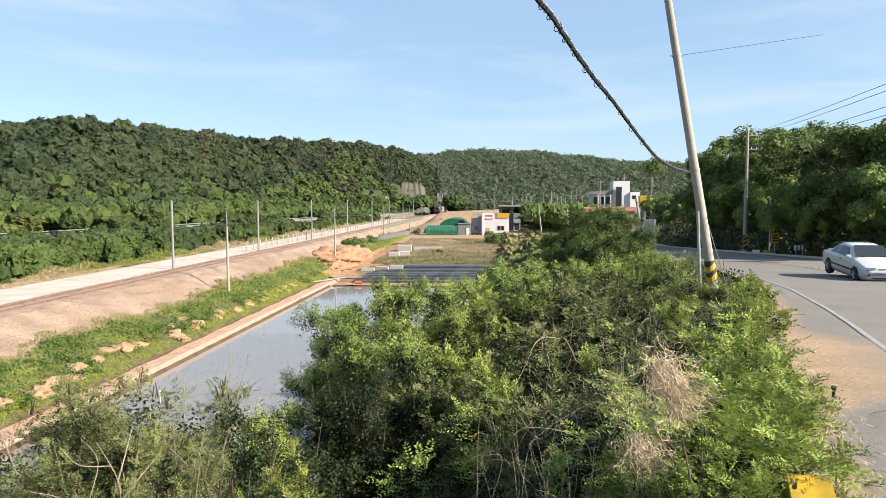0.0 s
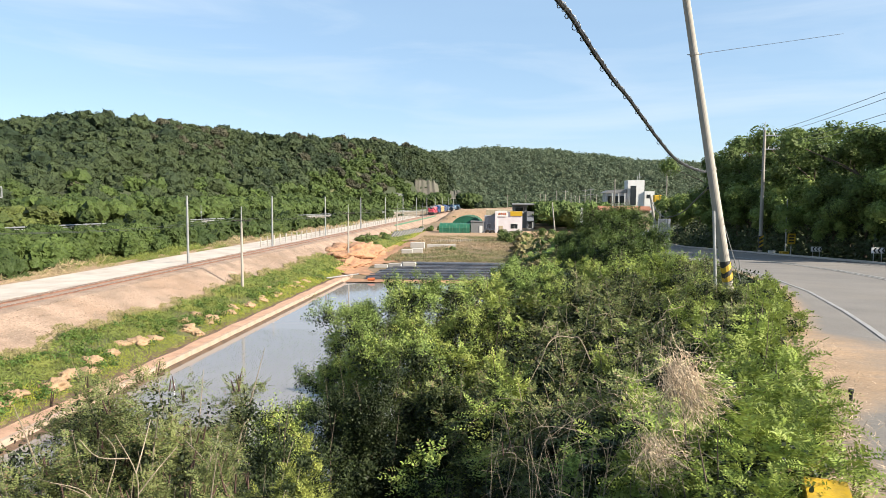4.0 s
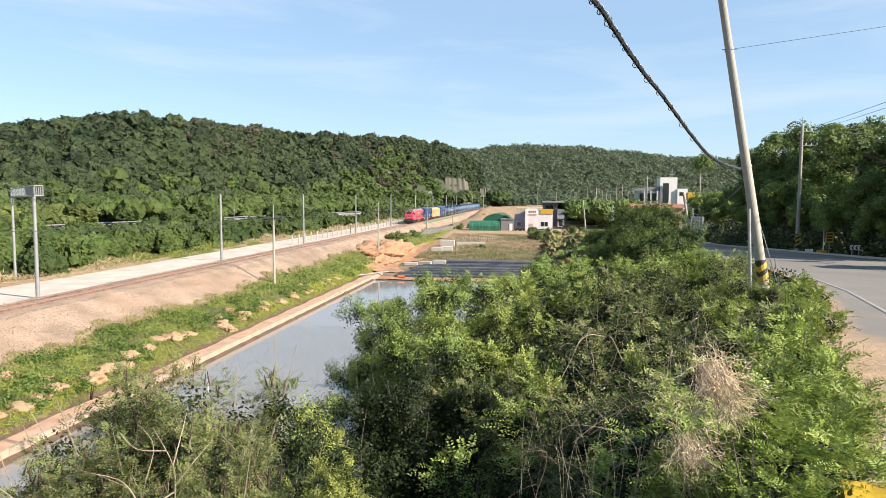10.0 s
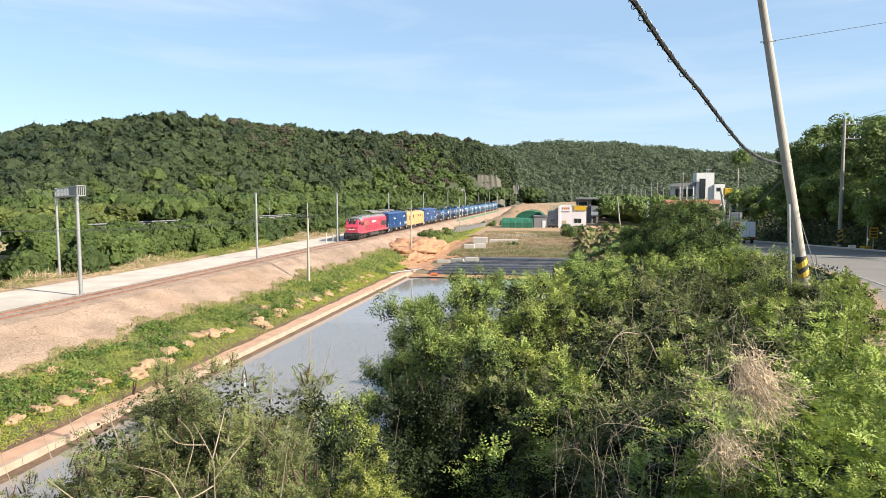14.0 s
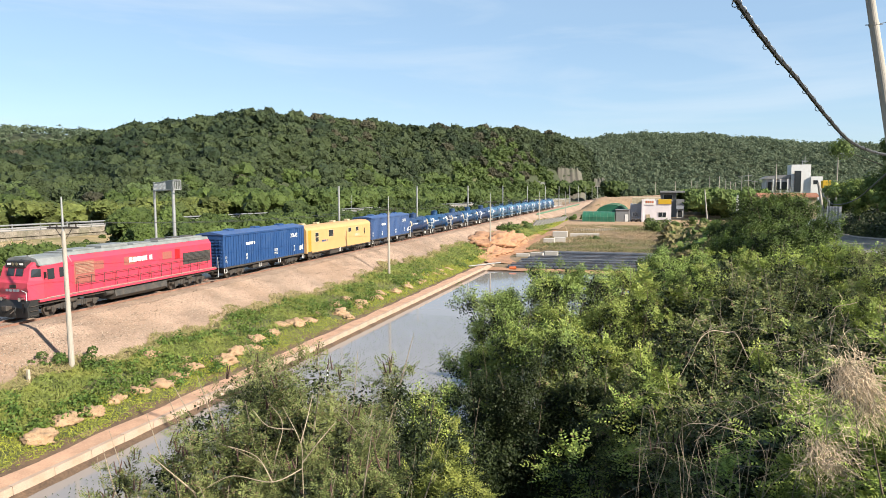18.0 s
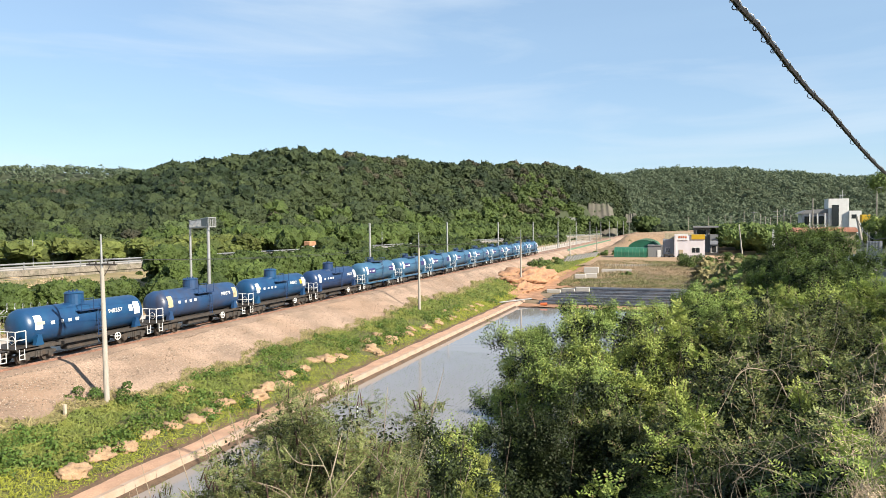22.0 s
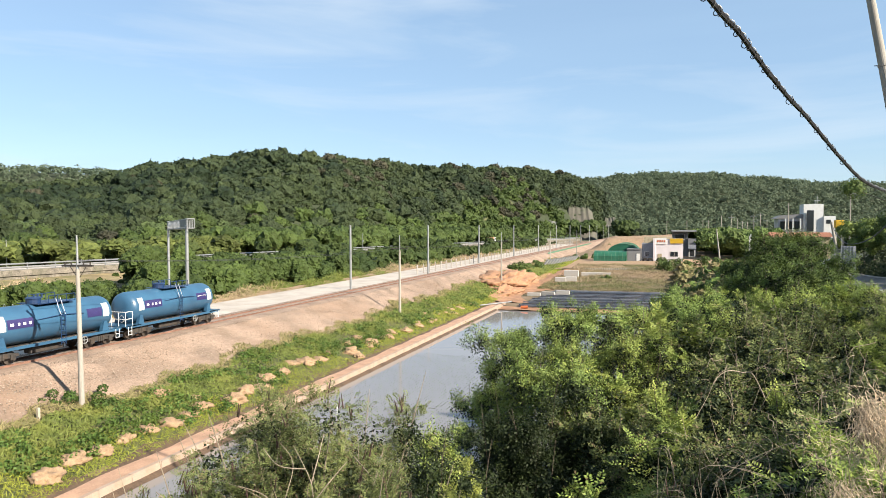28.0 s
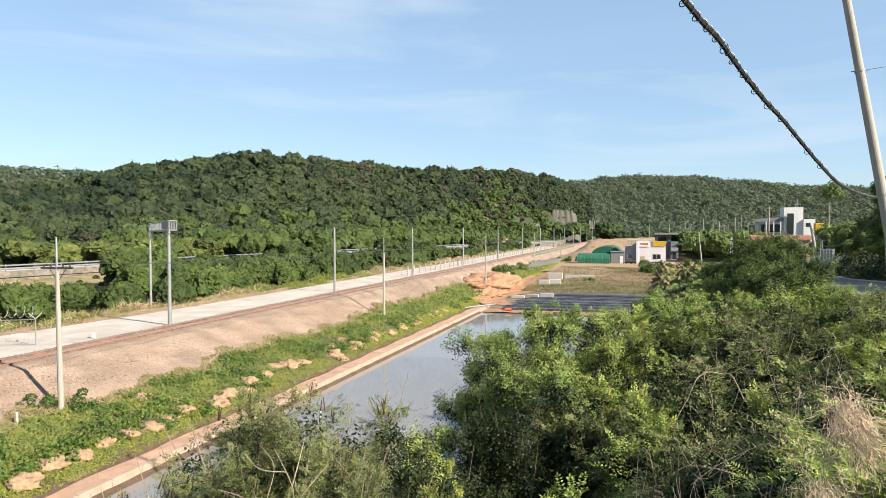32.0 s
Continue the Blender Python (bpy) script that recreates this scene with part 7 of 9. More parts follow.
part("wall", bx(5.4, 7.8, 237, 250, -2.1, 4.0), M_GREYWALL, house)
part("roof", bx(0.2, 7.9, 236.8, 250.2, 6.2, 6.7, 0.03), M_GREYWALL, house)
opening(house, 1.4, 4.2, 240, 3.6, 5.4)
opening(house, 5.9, 7.3, 237, -1.8, 0.4)
part("balcony", bx(5.4, 7.8, 236.4, 237, 0.8, 1.9, 0.02), M_BLUEGREY, house)


def barrel(name, x0, x1, y0, y1, z, h, axis_x, label):
    ob = empty(name, pose(0, 0, 0), label, "greenhouse")
    n = 12
    prof = []
    a0, a1 = (y0, y1) if axis_x else (x0, x1)
    for k in range(n + 1):
        t = math.pi * k / n
        prof.append(((a0 + a1) / 2 - math.cos(t) * (a1 - a0) / 2, z + h * (0.35 + 0.65 * math.sin(t)) if 0 < k < n else z))
    part("cover", prism(prof, x0 if axis_x else y0, x1 if axis_x else y1, "x" if axis_x else "y"), M_TENT, ob, smooth=False)
    m = 9
    for j in range(m + 1):
        s = (x0 + (x1 - x0) * j / m) if axis_x else (y0 + (y1 - y0) * j / m)
        pts = [((s, p[0], p[1] + 0.03) if axis_x else (p[0], s, p[1] + 0.03)) for p in prof]
        part("hoop", tube(pts, 0.06, 5), M_NET, ob)
    return ob


barrel("green_greenhouse", -18.4, -9.2, 214, 232, -2.05, 4.9, False, "arched green tarpaulin greenhouse")
g = barrel("green_greenhouse", -21.4, -12.2, 205, 212, -2.05, 3.0, True, "low arched green tarpaulin greenhouse")
hut = empty("dark_hut", pose(0, 0, 0), "dark grey lean-to hut with a white door", "hut")
part("wall", bx(-12.0, -8.1, 207, 212, -2.05, 1.4), M_GREYWALL, hut)
part("door", bx(-9.4, -8.5, 206.9, 207, -2.0, 0.2, 0.01), M_WHITE, hut)
part("roof", bx(-12.2, -8.0, 206.8, 212.2, 1.4, 1.55), M_GREYWALL, hut)
walltile = empty("log_edging", pose(0, 0, 0), "row of short posts edging the yard", "edging")
for k in range(26):
    part("post", rod(bmesh.new(), (-20 + 0.55 * k, 172 + 0.2 * k, -2.9), (-20 + 0.55 * k, 172 + 0.2 * k, -2.05), 0.16, 0.16, 8), M_POLE, walltile)

# ---- white tower building and neighbours ----
D = 235.0
tower = empty("white_tower_building", pose(0, 0, 0), "white modern building with a square stair tower", "building")


def face_box(az0, az1, el0, el1, dist, depth):
    a, b = seen(az0, el0, dist), seen(az1, el1, dist)
    return (a.x, b.x, min(a.y, b.y), min(a.y, b.y) + depth, min(a.z, b.z), max(a.z, b.z))


part("tower", bx(*face_box(9.3, 10.62, -1.6, 1.5, D, 7)), M_WHITE, tower)
part("wing", bx(*face_box(10.62, 11.4, -1.6, 0.62, D, 7)), M_WHITE, tower)
part("wing", bx(*face_box(7.6, 9.3, -1.6, 0.45, D, 8)), M_PINKWALL, tower)
w0, w1, v0, v1, _, zt = face_box(7.45, 9.3, 0.40, 0.45, D - 0.8, 9)
part("roof", prism([(w0 - 0.4, zt), (w0 + 1.6, zt + 1.0), (w1 - 1.2, zt + 1.3), (w1, zt + 1.3), (w1, zt)], v0, v1), M_GREYWALL, tower, "low-pitched grey roof")
a = face_box(9.55, 10.0, -0.5, 1.05, D - 1.6, 0.7)
part("window", bx(*a), M_GLASS, tower)
for az in (7.8, 8.3, 8.75):
    part("window", bx(*face_box(az, az + 0.34, -0.35, 0.25, D - 1.9, 0.8)), M_GLASS, tower)
part("window", bx(*face_box(10.8, 11.1, 0.05, 0.35, D - 1.9, 0.8)), M_GLASS, tower)
for az in (8.12, 8.62, 9.1):
    part("column", bx(*face_box(az, az + 0.07, -1.6, 0.45, D - 2.3, 0.35)), M_WHITE, tower)
c = seen(10.2, 1.5, D + 3)
part("antenna", bars([(c, c + Vector((0, 0, 2.4))), (c + Vector((-0.6, 0, 0)), c + Vector((-0.6, 0, 1.3))), (c + Vector((-0.8, 0, 1.0)), c + Vector((0.8, 0, 1.0)))], 0.09), M_GALV, tower)
th = empty("tiled_house", pose(0, 0, 0), "low house with an orange tiled roof", "house")
a = face_box(7.3, 11.1, -3.0, -0.9, 200, 9)
part("wall", bx(*a), M_BANDCREAM, th)
x0, x1, y0, y1, z0, z1 = a
part("roof", prism([(y0 - 0.8, z1), ((y0 + y1) / 2, z1 + 1.1), (y1 + 0.8, z1)], x0 - 0.7, x1 + 0.7, "x"), M_TILE, th, "orange clay tile roof")
for k in range(24):
    x = x0 - 0.6 + (x1 - x0 + 1.2) * k / 23
    part("tile_rib", bars([((x, y0 - 0.8, z1 + 0.05), (x, (y0 + y1) / 2, z1 + 1.12))], 0.05, 5), M_TILE, th)
yt = empty("yellow_tank", Matrix.Translation(seen(11.62, -0.25, 190)), "yellow water tank on a stand", "tank")
part("tank", bx(-0.95, 0.95, -0.9, 0.9, 0, 1.9, 0.15), M_SIGNYELLOW, yt)
part("stand", bars([((x, y, 0), (x, y, -7)) for x in (-0.7, 0.7) for y in (-0.7, 0.7)], 0.08), M_GALV, yt)
wp = empty("board_fence", pose(0, 0, 0), "pale blue-grey boards beside the road", "board fence")
for k in range(5):
    a = face_box(11.74 + 0.19 * k, 11.92 + 0.19 * k, -3.3, -1.55, 112, 0.1)
    part("board", bx(*a), M_BLUEGREY, wp)
for az in (10.9, 11.3):
    cpos = seen(az, -3.1, 120)
    v = empty("parked_van", Matrix.Translation((cpos.x, cpos.y, float(road_z(cpos.y)))), "small white parked van", "van", "vans parked by the road")
    part("body", bx(-0.8, 0.8, -1.8, 1.8, 0.35, 1.8, 0.15), M_WHITE, v)
    part("windscreen", bx(-0.7, 0.7, -1.82, -1.78, 1.05, 1.6), M_GLASS, v)
    for x in (-0.75, 0.75):
        for y in (-1.2, 1.2):
            part("wheel", rod(bmesh.new(), (x - 0.1, y, 0.3), (x + 0.1, y, 0.3), 0.3, 0.3, 14), M_RUBBER, v)


def village_pole(az, el, dist, arms=0, lean=0.0, base_el=-2.0):
    t = seen(az, el, dist)
    z0 = EYE[2] + dist * math.tan(radians(base_el))
    ob = empty("utility_pole", pose(t.x, t.y, z0, 0, lean, 0), "slim pale concrete utility pole in the village", "utility pole", "utility poles in the village")
    h = t.z - z0
    part("shaft", rod(bmesh.new(), (0, 0, 0), (0, 0, h), 0.17, 0.11, 10), M_POLE, ob)
    for k in range(arms):
        part("crossarm", bx(-1.1, 1.1, -0.05, 0.05, h - 0.7 - 1.6 * k, h - 0.58 - 1.6 * k), M_GALV, ob)
    return ob


for az, el, dist, arms in ((2.37, 0.39, 300, 0), (2.79, 0.39, 320, 1), (3.71, 0.71, 260, 0), (4.4, 0.71, 260, 1), (4.86, 0.48, 280, 0), (5.2, 0.3, 330, 1), (5.54, 0.24, 300, 0), (5.99, 0.8, 240, 2), (6.44, 0.89, 240, 2), (8.33, 1.6, 170, 0), (12.3, 2.9, 190, 2),
                           (1.2, 0.35, 330, 0), (-0.3, 0.3, 380, 0), (6.9, 0.4, 320, 1)):
    village_pole(az, el, dist, arms)
village_pole(3.6, -0.31, 150, 0, -6.0, -2.6)
sgn = empty("white_sign_pillar", Matrix.Translation(seen(5.75, -2.0, 210)), "white vertical sign pillar in the village", "sign")
part("pillar", bx(-0.3, 0.3, -0.2, 0.2, 0, 4.6, 0.03), M_WHITE, sgn)

# cutting and tunnel mouth in the hill
cut = empty("rock_cutting", pose(0, 0, 0), "bare grey-brown rock cutting in the wooded hill", "rock face", kind="structure")
M_ROCK = mat("cut_rock", (0.092, 0.082, 0.066), 0.95, vary=0.22, scale=0.3, fine=1.2, bump=0.4, dirt=(0.035, 0.045, 0.02), dirt_amount=0.9, dirt_scale=0.3, bump_dist=0.4)


def cut_face(az0, az1, e_low, e_top, dist, back, seed):
    """A battered rock face: ragged top, placed and sized to fit the camera's view."""
    nx_, nz_ = 40, 22
    verts, fs = [], []
    for j in range(nz_ + 1):
        for i in range(nx_ + 1):
            u, w = i / nx_, j / nz_
            end = min(u, 1 - u) * 4
            top = e_top - 0.55 * max(0.0, 0.6 - end) + 0.10 * noise.noise(Vector((u * 3, seed, 0))) + 0.12 * noise.noise(Vector((u * 11, seed, 2)))
            v = Vector((u * 3.5, w * 4, seed))
            d = dist + back * w + 0.08 * noise.noise(v) + 0.3 * noise.noise(Vector((u * 2, w * 14, seed)))
            d += 5.0 * max(0.0, 1 - end * 1.8)
            verts.append(seen(az0 + (az1 - az0) * (0.5 + (u - 0.5) * (1 - 0.25 * w) - 0.04 * w), e_low + (top - e_low) * w, d))
    for j in range(nz_):
        for i in range(nx_):
            k = j * (nx_ + 1) + i
            fs.append((k, k + 1, k + nx_ + 2, k + nx_ + 1))
    ob = new("rock_face", mesh_from("rock_face", verts, fs, M_ROCK, True))
    ob.parent = cut


cut_face(-8.6, -5.6, -1.4, 1.45, 450, 26, 3.3)
cut_face(-5.3, -3.9, -0.1, 0.62, 504, 20, 8.1)
# trees at the foot and the sides of the faces
rng = np.random.default_rng(91)
spots = [seen(-8.3 + 5.4 * k / 30 + 0.1 * math.sin(k * 2.3), 0.0, 440 + 5 * math.sin(k * 1.7)) for k in range(31)]
spots += [seen(-6.4 + 3.6 * k / 18, 0.0, 494 + 4 * math.sin(k * 1.9)) for k in range(19)]
spots = [v for v in spots if abs(v.x + 39) > 6.5]
b5 = np.array([(v.x, v.y, float(land_z(v.x, v.y)) - 1.0) for v in spots])
r5 = rng.uniform(3.6, 5.6, len(b5))
woods("cutting_trees", b5, r5, np.clip(EYE[2] - b5[:, 2] + rng.uniform(0.5, 4.0, len(b5)), 4.0, 15.0), 3, 90, np.full(len(b5), 0.7), M_WOODS_LIGHT, "green trees at the foot of the rock cutting", "trees")
por = empty("tunnel_portal", pose(0, 0, 0), "grey domed concrete tunnel portal at the hill's foot", "tunnel portal", kind="structure")
ca = seen(-9.55, -0.3, 427)
dome_bm = bmesh.new()
bmesh.ops.create_uvsphere(dome_bm, u_segments=24, v_segments=14, radius=1.0)
for v in dome_bm.verts:
    v.co = Vector((ca.x + v.co.x * 6.4, ca.y + 6 + v.co.y * 8.0, ca.z - 1.0 + max(v.co.z, -0.1) * 7.0))
part("vault", dome_bm, mat("old_concrete", (0.10, 0.105, 0.09), 0.9, vary=0.15, scale=0.3, dirt=(0.084, 0.0945, 0.063), dirt_amount=0.5, dirt_scale=0.2), por, smooth=True)
part("mouth", bx(ca.x - 3.0, ca.x + 3.0, ca.y - 0.3, ca.y + 0.2, ca.z - 0.5, ca.z + 1.9), M_BLACKPAINT, por)

# ---- leaning pole, cables and signs by the road ----
POLE_D = 20.0
pb_, pt_ = seen(17.3, -7.9, POLE_D), seen(11.9, 22.5, POLE_D)


def on_pole(el):
    z = EYE[2] + POLE_D * math.tan(radians(el))
    return pb_.lerp(pt_, (z - pb_.z) / (pt_.z - pb_.z))


def pole_r(p):
    return 0.137 - 0.052 * (p.z - pb_.z) / (pt_.z - pb_.z)


lp = empty("leaning_pole", pose(0, 0, 0), "leaning round concrete utility pole with yellow and black bands", "utility pole")
part("shaft", rod(bmesh.new(), pb_ - (pt_ - pb_).normalized() * 0.5, pt_, 0.137, 0.085, 20), M_POLE, lp)
b0, b1 = on_pole(-6.3), on_pole(-4.75)
part("band", rod(bmesh.new(), b0, b1, pole_r(b0) + 0.006, pole_r(b1) + 0.006, 24), M_BLACKPAINT, lp, "black warning band")
ax = (pt_ - pb_).normalized()
e1 = ax.orthogonal().normalized()
e2 = ax.cross(e1)
for k in range(2):
    bm = bmesh.new()
    L = (b1 - b0).length
    rows_ = []
    for j in range(13):
        a = math.tau * j / 12
        s0 = L * (k / 2) + L * 0.42 * abs((j % 12) / 6 - 1) - 0.05
        ring = []
        for off in (0.0, L * 0.27):
            h = min(max(s0 + off, 0.0), L)
            c = b0 + ax * h
            ring.append(bm.verts.new(c + (e1 * math.cos(a) + e2 * math.sin(a)) * (pole_r(c) + 0.012)))
        rows_.append(ring)
    for r0, r1 in zip(rows_, rows_[1:]):
        bm.faces.new((r0[0], r1[0], r1[1], r0[1]))
    part("stripe", bm, M_YELLOWPAINT, lp, "yellow diagonal stripe")
for el in (10.95, 2.3):
    c = on_pole(el)
    aw = 0.19 if el > 5 else 0.14
    part("clamp", rod(bmesh.new(), c - ax * 0.03, c + ax * 0.03, pole_r(c) + 0.012, pole_r(c) + 0.012, 18), M_POLE, lp)
    part("clamp_arm", bars([(c + Vector((-aw, 0, 0)), c + Vector((aw, 0, 0)))], 0.013), M_GALV, lp)
gw = empty("guy_wire", pose(0, 0, 0), "thin steel guy wire from pole to ground", "guy wire")
part("wire", bars([(on_pole(0.6), seen(17.95, -6.3, 21.5))], 0.012, 5), M_GALV, gw)
part("turnbuckle", rod(bmesh.new(), seen(17.75, -4.6, 21.2), seen(17.85, -5.3, 21.3), 0.014, 0.014, 8), M_GALV, gw)
sp = empty("steel_post", pose(0, 0, 0), "slim galvanised steel post beside the leaning pole", "post")
part("shaft", rod(bmesh.new(), seen(16.25, -8.6, 19.0), seen(15.84, -0.9, 19.0), 0.042, 0.038, 12), M_GALV, sp)

# telephone cable bundle with lashing rings
a_, b_ = seen(3.33, 15.76, 7.0), seen(15.2, 2.1, POLE_D - 0.2)


def on_line(az, el):
    """The point over the straight line a_ - b_ that is seen at a bearing and height."""
    t = math.tan(radians(az))
    k = (a_.x - a_.y * t) / ((a_.x - b_.x) - (a_.y - b_.y) * t)
    x, y = a_.x + (b_.x - a_.x) * k, a_.y + (b_.y - a_.y) * k
    return Vector((x, y, EYE[2] + math.hypot(x, y) * math.tan(radians(el))))


sag = [on_line(*p) for p in ((3.33, 15.76), (4.7, 14.17), (5.94, 12.3), (7.66, 9.87), (9.46, 7.63), (11.25, 5.15), (12.79, 3.26), (14.08, 2.44), (15.15, 2.1))]
ends = [a_ + (sag[0] - sag[2]) * k for k in (1.6, 1.1, 0.55)]
cable = empty("cable_bundle", pose(0, 0, 0), "thick black telephone cable bundle lashed with rings", "cable")
pts = ends + sag


def weave(points, seed, amp, n):
    rg2 = random.Random(seed)
    out = []
    for k in range(n + 1):
        f = k / n * (len(points) - 1)
        i = min(int(f), len(points) - 2)
        p0, p1, p2, p3 = points[max(i - 1, 0)], points[i], points[i + 1], points[min(i + 2, len(points) - 1)]
        t = f - i
        q = 0.5 * ((2 * p1) + (p2 - p0) * t + (2 * p0 - 5 * p1 + 4 * p2 - p3) * t * t + (3 * p1 - p0 - 3 * p2 + p3) * t * t * t)
        out.append(q + Vector((rg2.uniform(-1, 1), rg2.uniform(-1, 1), rg2.uniform(-1, 1))) * amp)
    return out


for k, (r, amp) in enumerate(((0.028, 0.002), (0.019, 0.012), (0.015, 0.014), (0.009, 0.022))):
    part("strand", tube(weave(pts, k, amp, 60), r, 6), M_CABLE, cable)
core = weave(pts, 9, 0.0, 44)
for k in range(3, 43, 2):
    c, d = core[k], (core[min(k + 1, 44)] - core[k - 1]).normalized()
    u_ = d.orthogonal().normalized()
    v_ = d.cross(u_)
    rr = 0.042 + 0.008 * math.sin(k * 2.3)
    ring = [c + (u_ * math.cos(j * math.tau / 10) + v_ * math.sin(j * math.tau / 10)) * rr + d * 0.01 * j + Vector((0, 0, -0.02)) for j in range(10)]
    part("lashing_ring", tube(ring, 0.005, 5), M_CABLE, cable)
# coiled lashing wire; its bright turns also stand in for highlights on the cable
fine_core = weave(pts, 9, 0.0, 400)
coil_pts = []
for k in range(1, 400):
    d = (fine_core[k + 1] - fine_core[k - 1]).normalized()
    u_ = d.orthogonal().normalized()
    v_ = d.cross(u_)
    coil_pts.append(fine_core[k] + (u_ * math.cos(k * 0.55) + v_ * math.sin(k * 0.55)) * 0.036)
part("lashing_wire", tube(coil_pts, 0.004, 5), M_GALV, cable, "bright lashing wire that also stands for the cable's highlights")
drop = [seen(15.37, 0.89, 20.2), seen(14.76, 0.23, 30), seen(13.52, -1.02, 50), seen(12.67, -1.38, 65), seen(12.02, -1.34, 76), seen(11.44, -0.67, 83), seen(11.17, -0.05, 86)]
dc = empty("drop_cable", pose(0, 0, 0), "black telephone cable sagging to the next pole", "cable")
part("strand", tube(weave(drop, 2, 0.0, 30), 0.035, 6), M_CABLE, dc)
p0, p1 = seen(11.85, -3.75, 86), seen(11.12, 0.2, 86)
l2 = empty("utility_pole", pose(0, 0, 0), "pale utility pole leaning towards the road", "utility pole")
part("shaft", rod(bmesh.new(), p0 - Vector((0, 0, 0.5)), p1, 0.19, 0.13, 12), M_POLE, l2)

# tall pole over the road
UP = Vector((24.9, 71.5, 3.2))
up = empty("power_pole", Matrix.Translation(UP), "tall pale concrete power pole with banded foot", "utility pole")
part("shaft", rod(bmesh.new(), (0, 0, -0.3), (0, 0, 12.2), 0.20, 0.12, 16), M_POLE, up)
part("tip", rod(bmesh.new(), (0, 0, 12.2), (0, 0, 13.0), 0.04, 0.03, 8), M_GALV, up)
part("band", rod(bmesh.new(), (0, 0, 0.3), (0, 0, 1.7), 0.208, 0.2, 16), M_BLACKPAINT, up, "black warning band")
for k in range(3):
    part("stripe", bm := prism([(-0.215, 0.5 + 0.42 * k), (0.215, 0.75 + 0.42 * k), (0.215, 0.95 + 0.42 * k), (-0.215, 0.7 + 0.42 * k)], -0.212, -0.2), M_YELLOWPAINT, up, "yellow stripe")
for z, w in ((11.6, 1.6), (10.25, 1.5)):
    part("crossarm", bx(-0.2, w, -0.06, 0.06, z, z + 0.1, 0.01), M_GALV, up)
    for x in (0.4, 0.9, w - 0.1):
        part("insulator", rod(bmesh.new(), (x, 0, z + 0.1), (x, 0, z + 0.3), 0.05, 0.03, 8), M_WHITE, up)
for z in (8.2, 5.6, 3.0):
    part("step_bolt", bars([((-0.3, 0, z), (0.3, 0, z))], 0.02), M_GALV, up)
pw = empty("power_lines", pose(0, 0, 0), "thin dark power lines over the road", "power line")
for (az, el), (x, z) in zip(((27.93, 8.35), (27.95, 7.89), (27.99, 6.82), (28.01, 6.25)), ((0.4, 11.9), (1.5, 11.9), (0.4, 10.5), (1.4, 10.5))):
    s0 = UP + Vector((x, 0, z))
    s1 = seen(az, el, 34)
    e = s1 + (s1 - s0) * 0.8
    mid = [s0.lerp(e, f) - Vector((0, 0, 0.8 * 4 * f * (1 - f) * 0.35)) for f in np.linspace(0, 1, 12)]
    part("wire", tube(mid, 0.014, 4), M_WIRE, pw)
tw = empty("thin_wire", pose(0, 0, 0), "thin grey wire from the leaning pole", "wire")
part("wire", bars([(on_pole(10.95), seen(24.0, 11.6, 24))], 0.006, 4), M_WIRE, tw)

# kerb stones, signs and barrier posts
ks = bpy.data.meshes.new("kerb_stone")
bm = bx(-0.12, 0.12, -0.98, 0.98, 0, 0.2, 0.03)
bm.to_mesh(ks)
bm.free()
ks.materials.append(M_CONCRETE)
kerb = empty("kerb", pose(0, 0, 0), "low concrete kerb along the wooded side of the road", "kerb", kind="structure")
for k in range(64):
    y = 14 + 2.0 * k
    x = float(along(ROAD_R, y)) + 0.15
    dx = float(along(ROAD_R, y + 1) - along(ROAD_R, y - 1))
    part("kerb_stone", ks, M_CONCRETE, kerb, m=pose(x, y, float(road_z(y)) - 0.05, -2.8, 0, -math.degrees(math.atan2(dx, 2))))
ws = empty("warning_sign", Matrix.Translation((25.0, 64.2, 3.45)), "yellow warning sign board on a post", "sign")
part("post", rod(bmesh.new(), (0, 0, 0), (0, 0, 2.0), 0.04, 0.04, 8), M_GALV, ws)
sgb = part("board", bx(-0.34, 0.34, -0.06, -0.03, 1.1, 2.05, 0.01), M_SIGNYELLOW, ws, "yellow board with dark writing")
for k in range(3):
    part("writing_bar", bx(-0.24, 0.24, -0.07, -0.06, 1.26 + 0.25 * k, 1.4 + 0.25 * k), M_BLACKPAINT, sgb)
cs = empty("chevron_sign", Matrix.Translation((25.0, 59.1, 3.62)) @ Matrix.Diagonal((0.88, 0.88, 0.88, 1)), "black and white chevron sign on posts", "sign", "chevron signs on the bend")
bd = part("board", bx(-0.48, 0.48, -0.05, -0.02, 0.75, 1.2, 0.01), M_WHITE, cs)
for o in (-0.36, -0.04, 0.28):
    part("chevron", prism([(o, 0.975), (o + 0.14, 1.17), (o + 0.26, 1.17), (o + 0.12, 0.975), (o + 0.26, 0.78), (o + 0.14, 0.78)], -0.062, -0.05), M_BLACKPAINT, bd)
part("post", bars([((-0.3, 0, 0), (-0.3, 0, 1.2)), ((0.3, 0, 0), (0.3, 0, 1.2))], 0.03), M_GALV, cs)
copy_thing(cs, Matrix.Translation((25.05, 49.7, 4.22)))
slim = empty("slim_pole", pose(25.9, 67.8, 3.0), "thin grey pole under the trees", "pole")
part("shaft", rod(bmesh.new(), (0, 0, 0), (0, 0, 5.6), 0.07, 0.05, 8), M_GALV, slim)
part("service_wire", bars([((0, 0, 5.4), (9, -8, 4.6)), ((0, 0, 5.3), (9, -10, 4.2))], 0.012, 4), M_CABLE, slim)
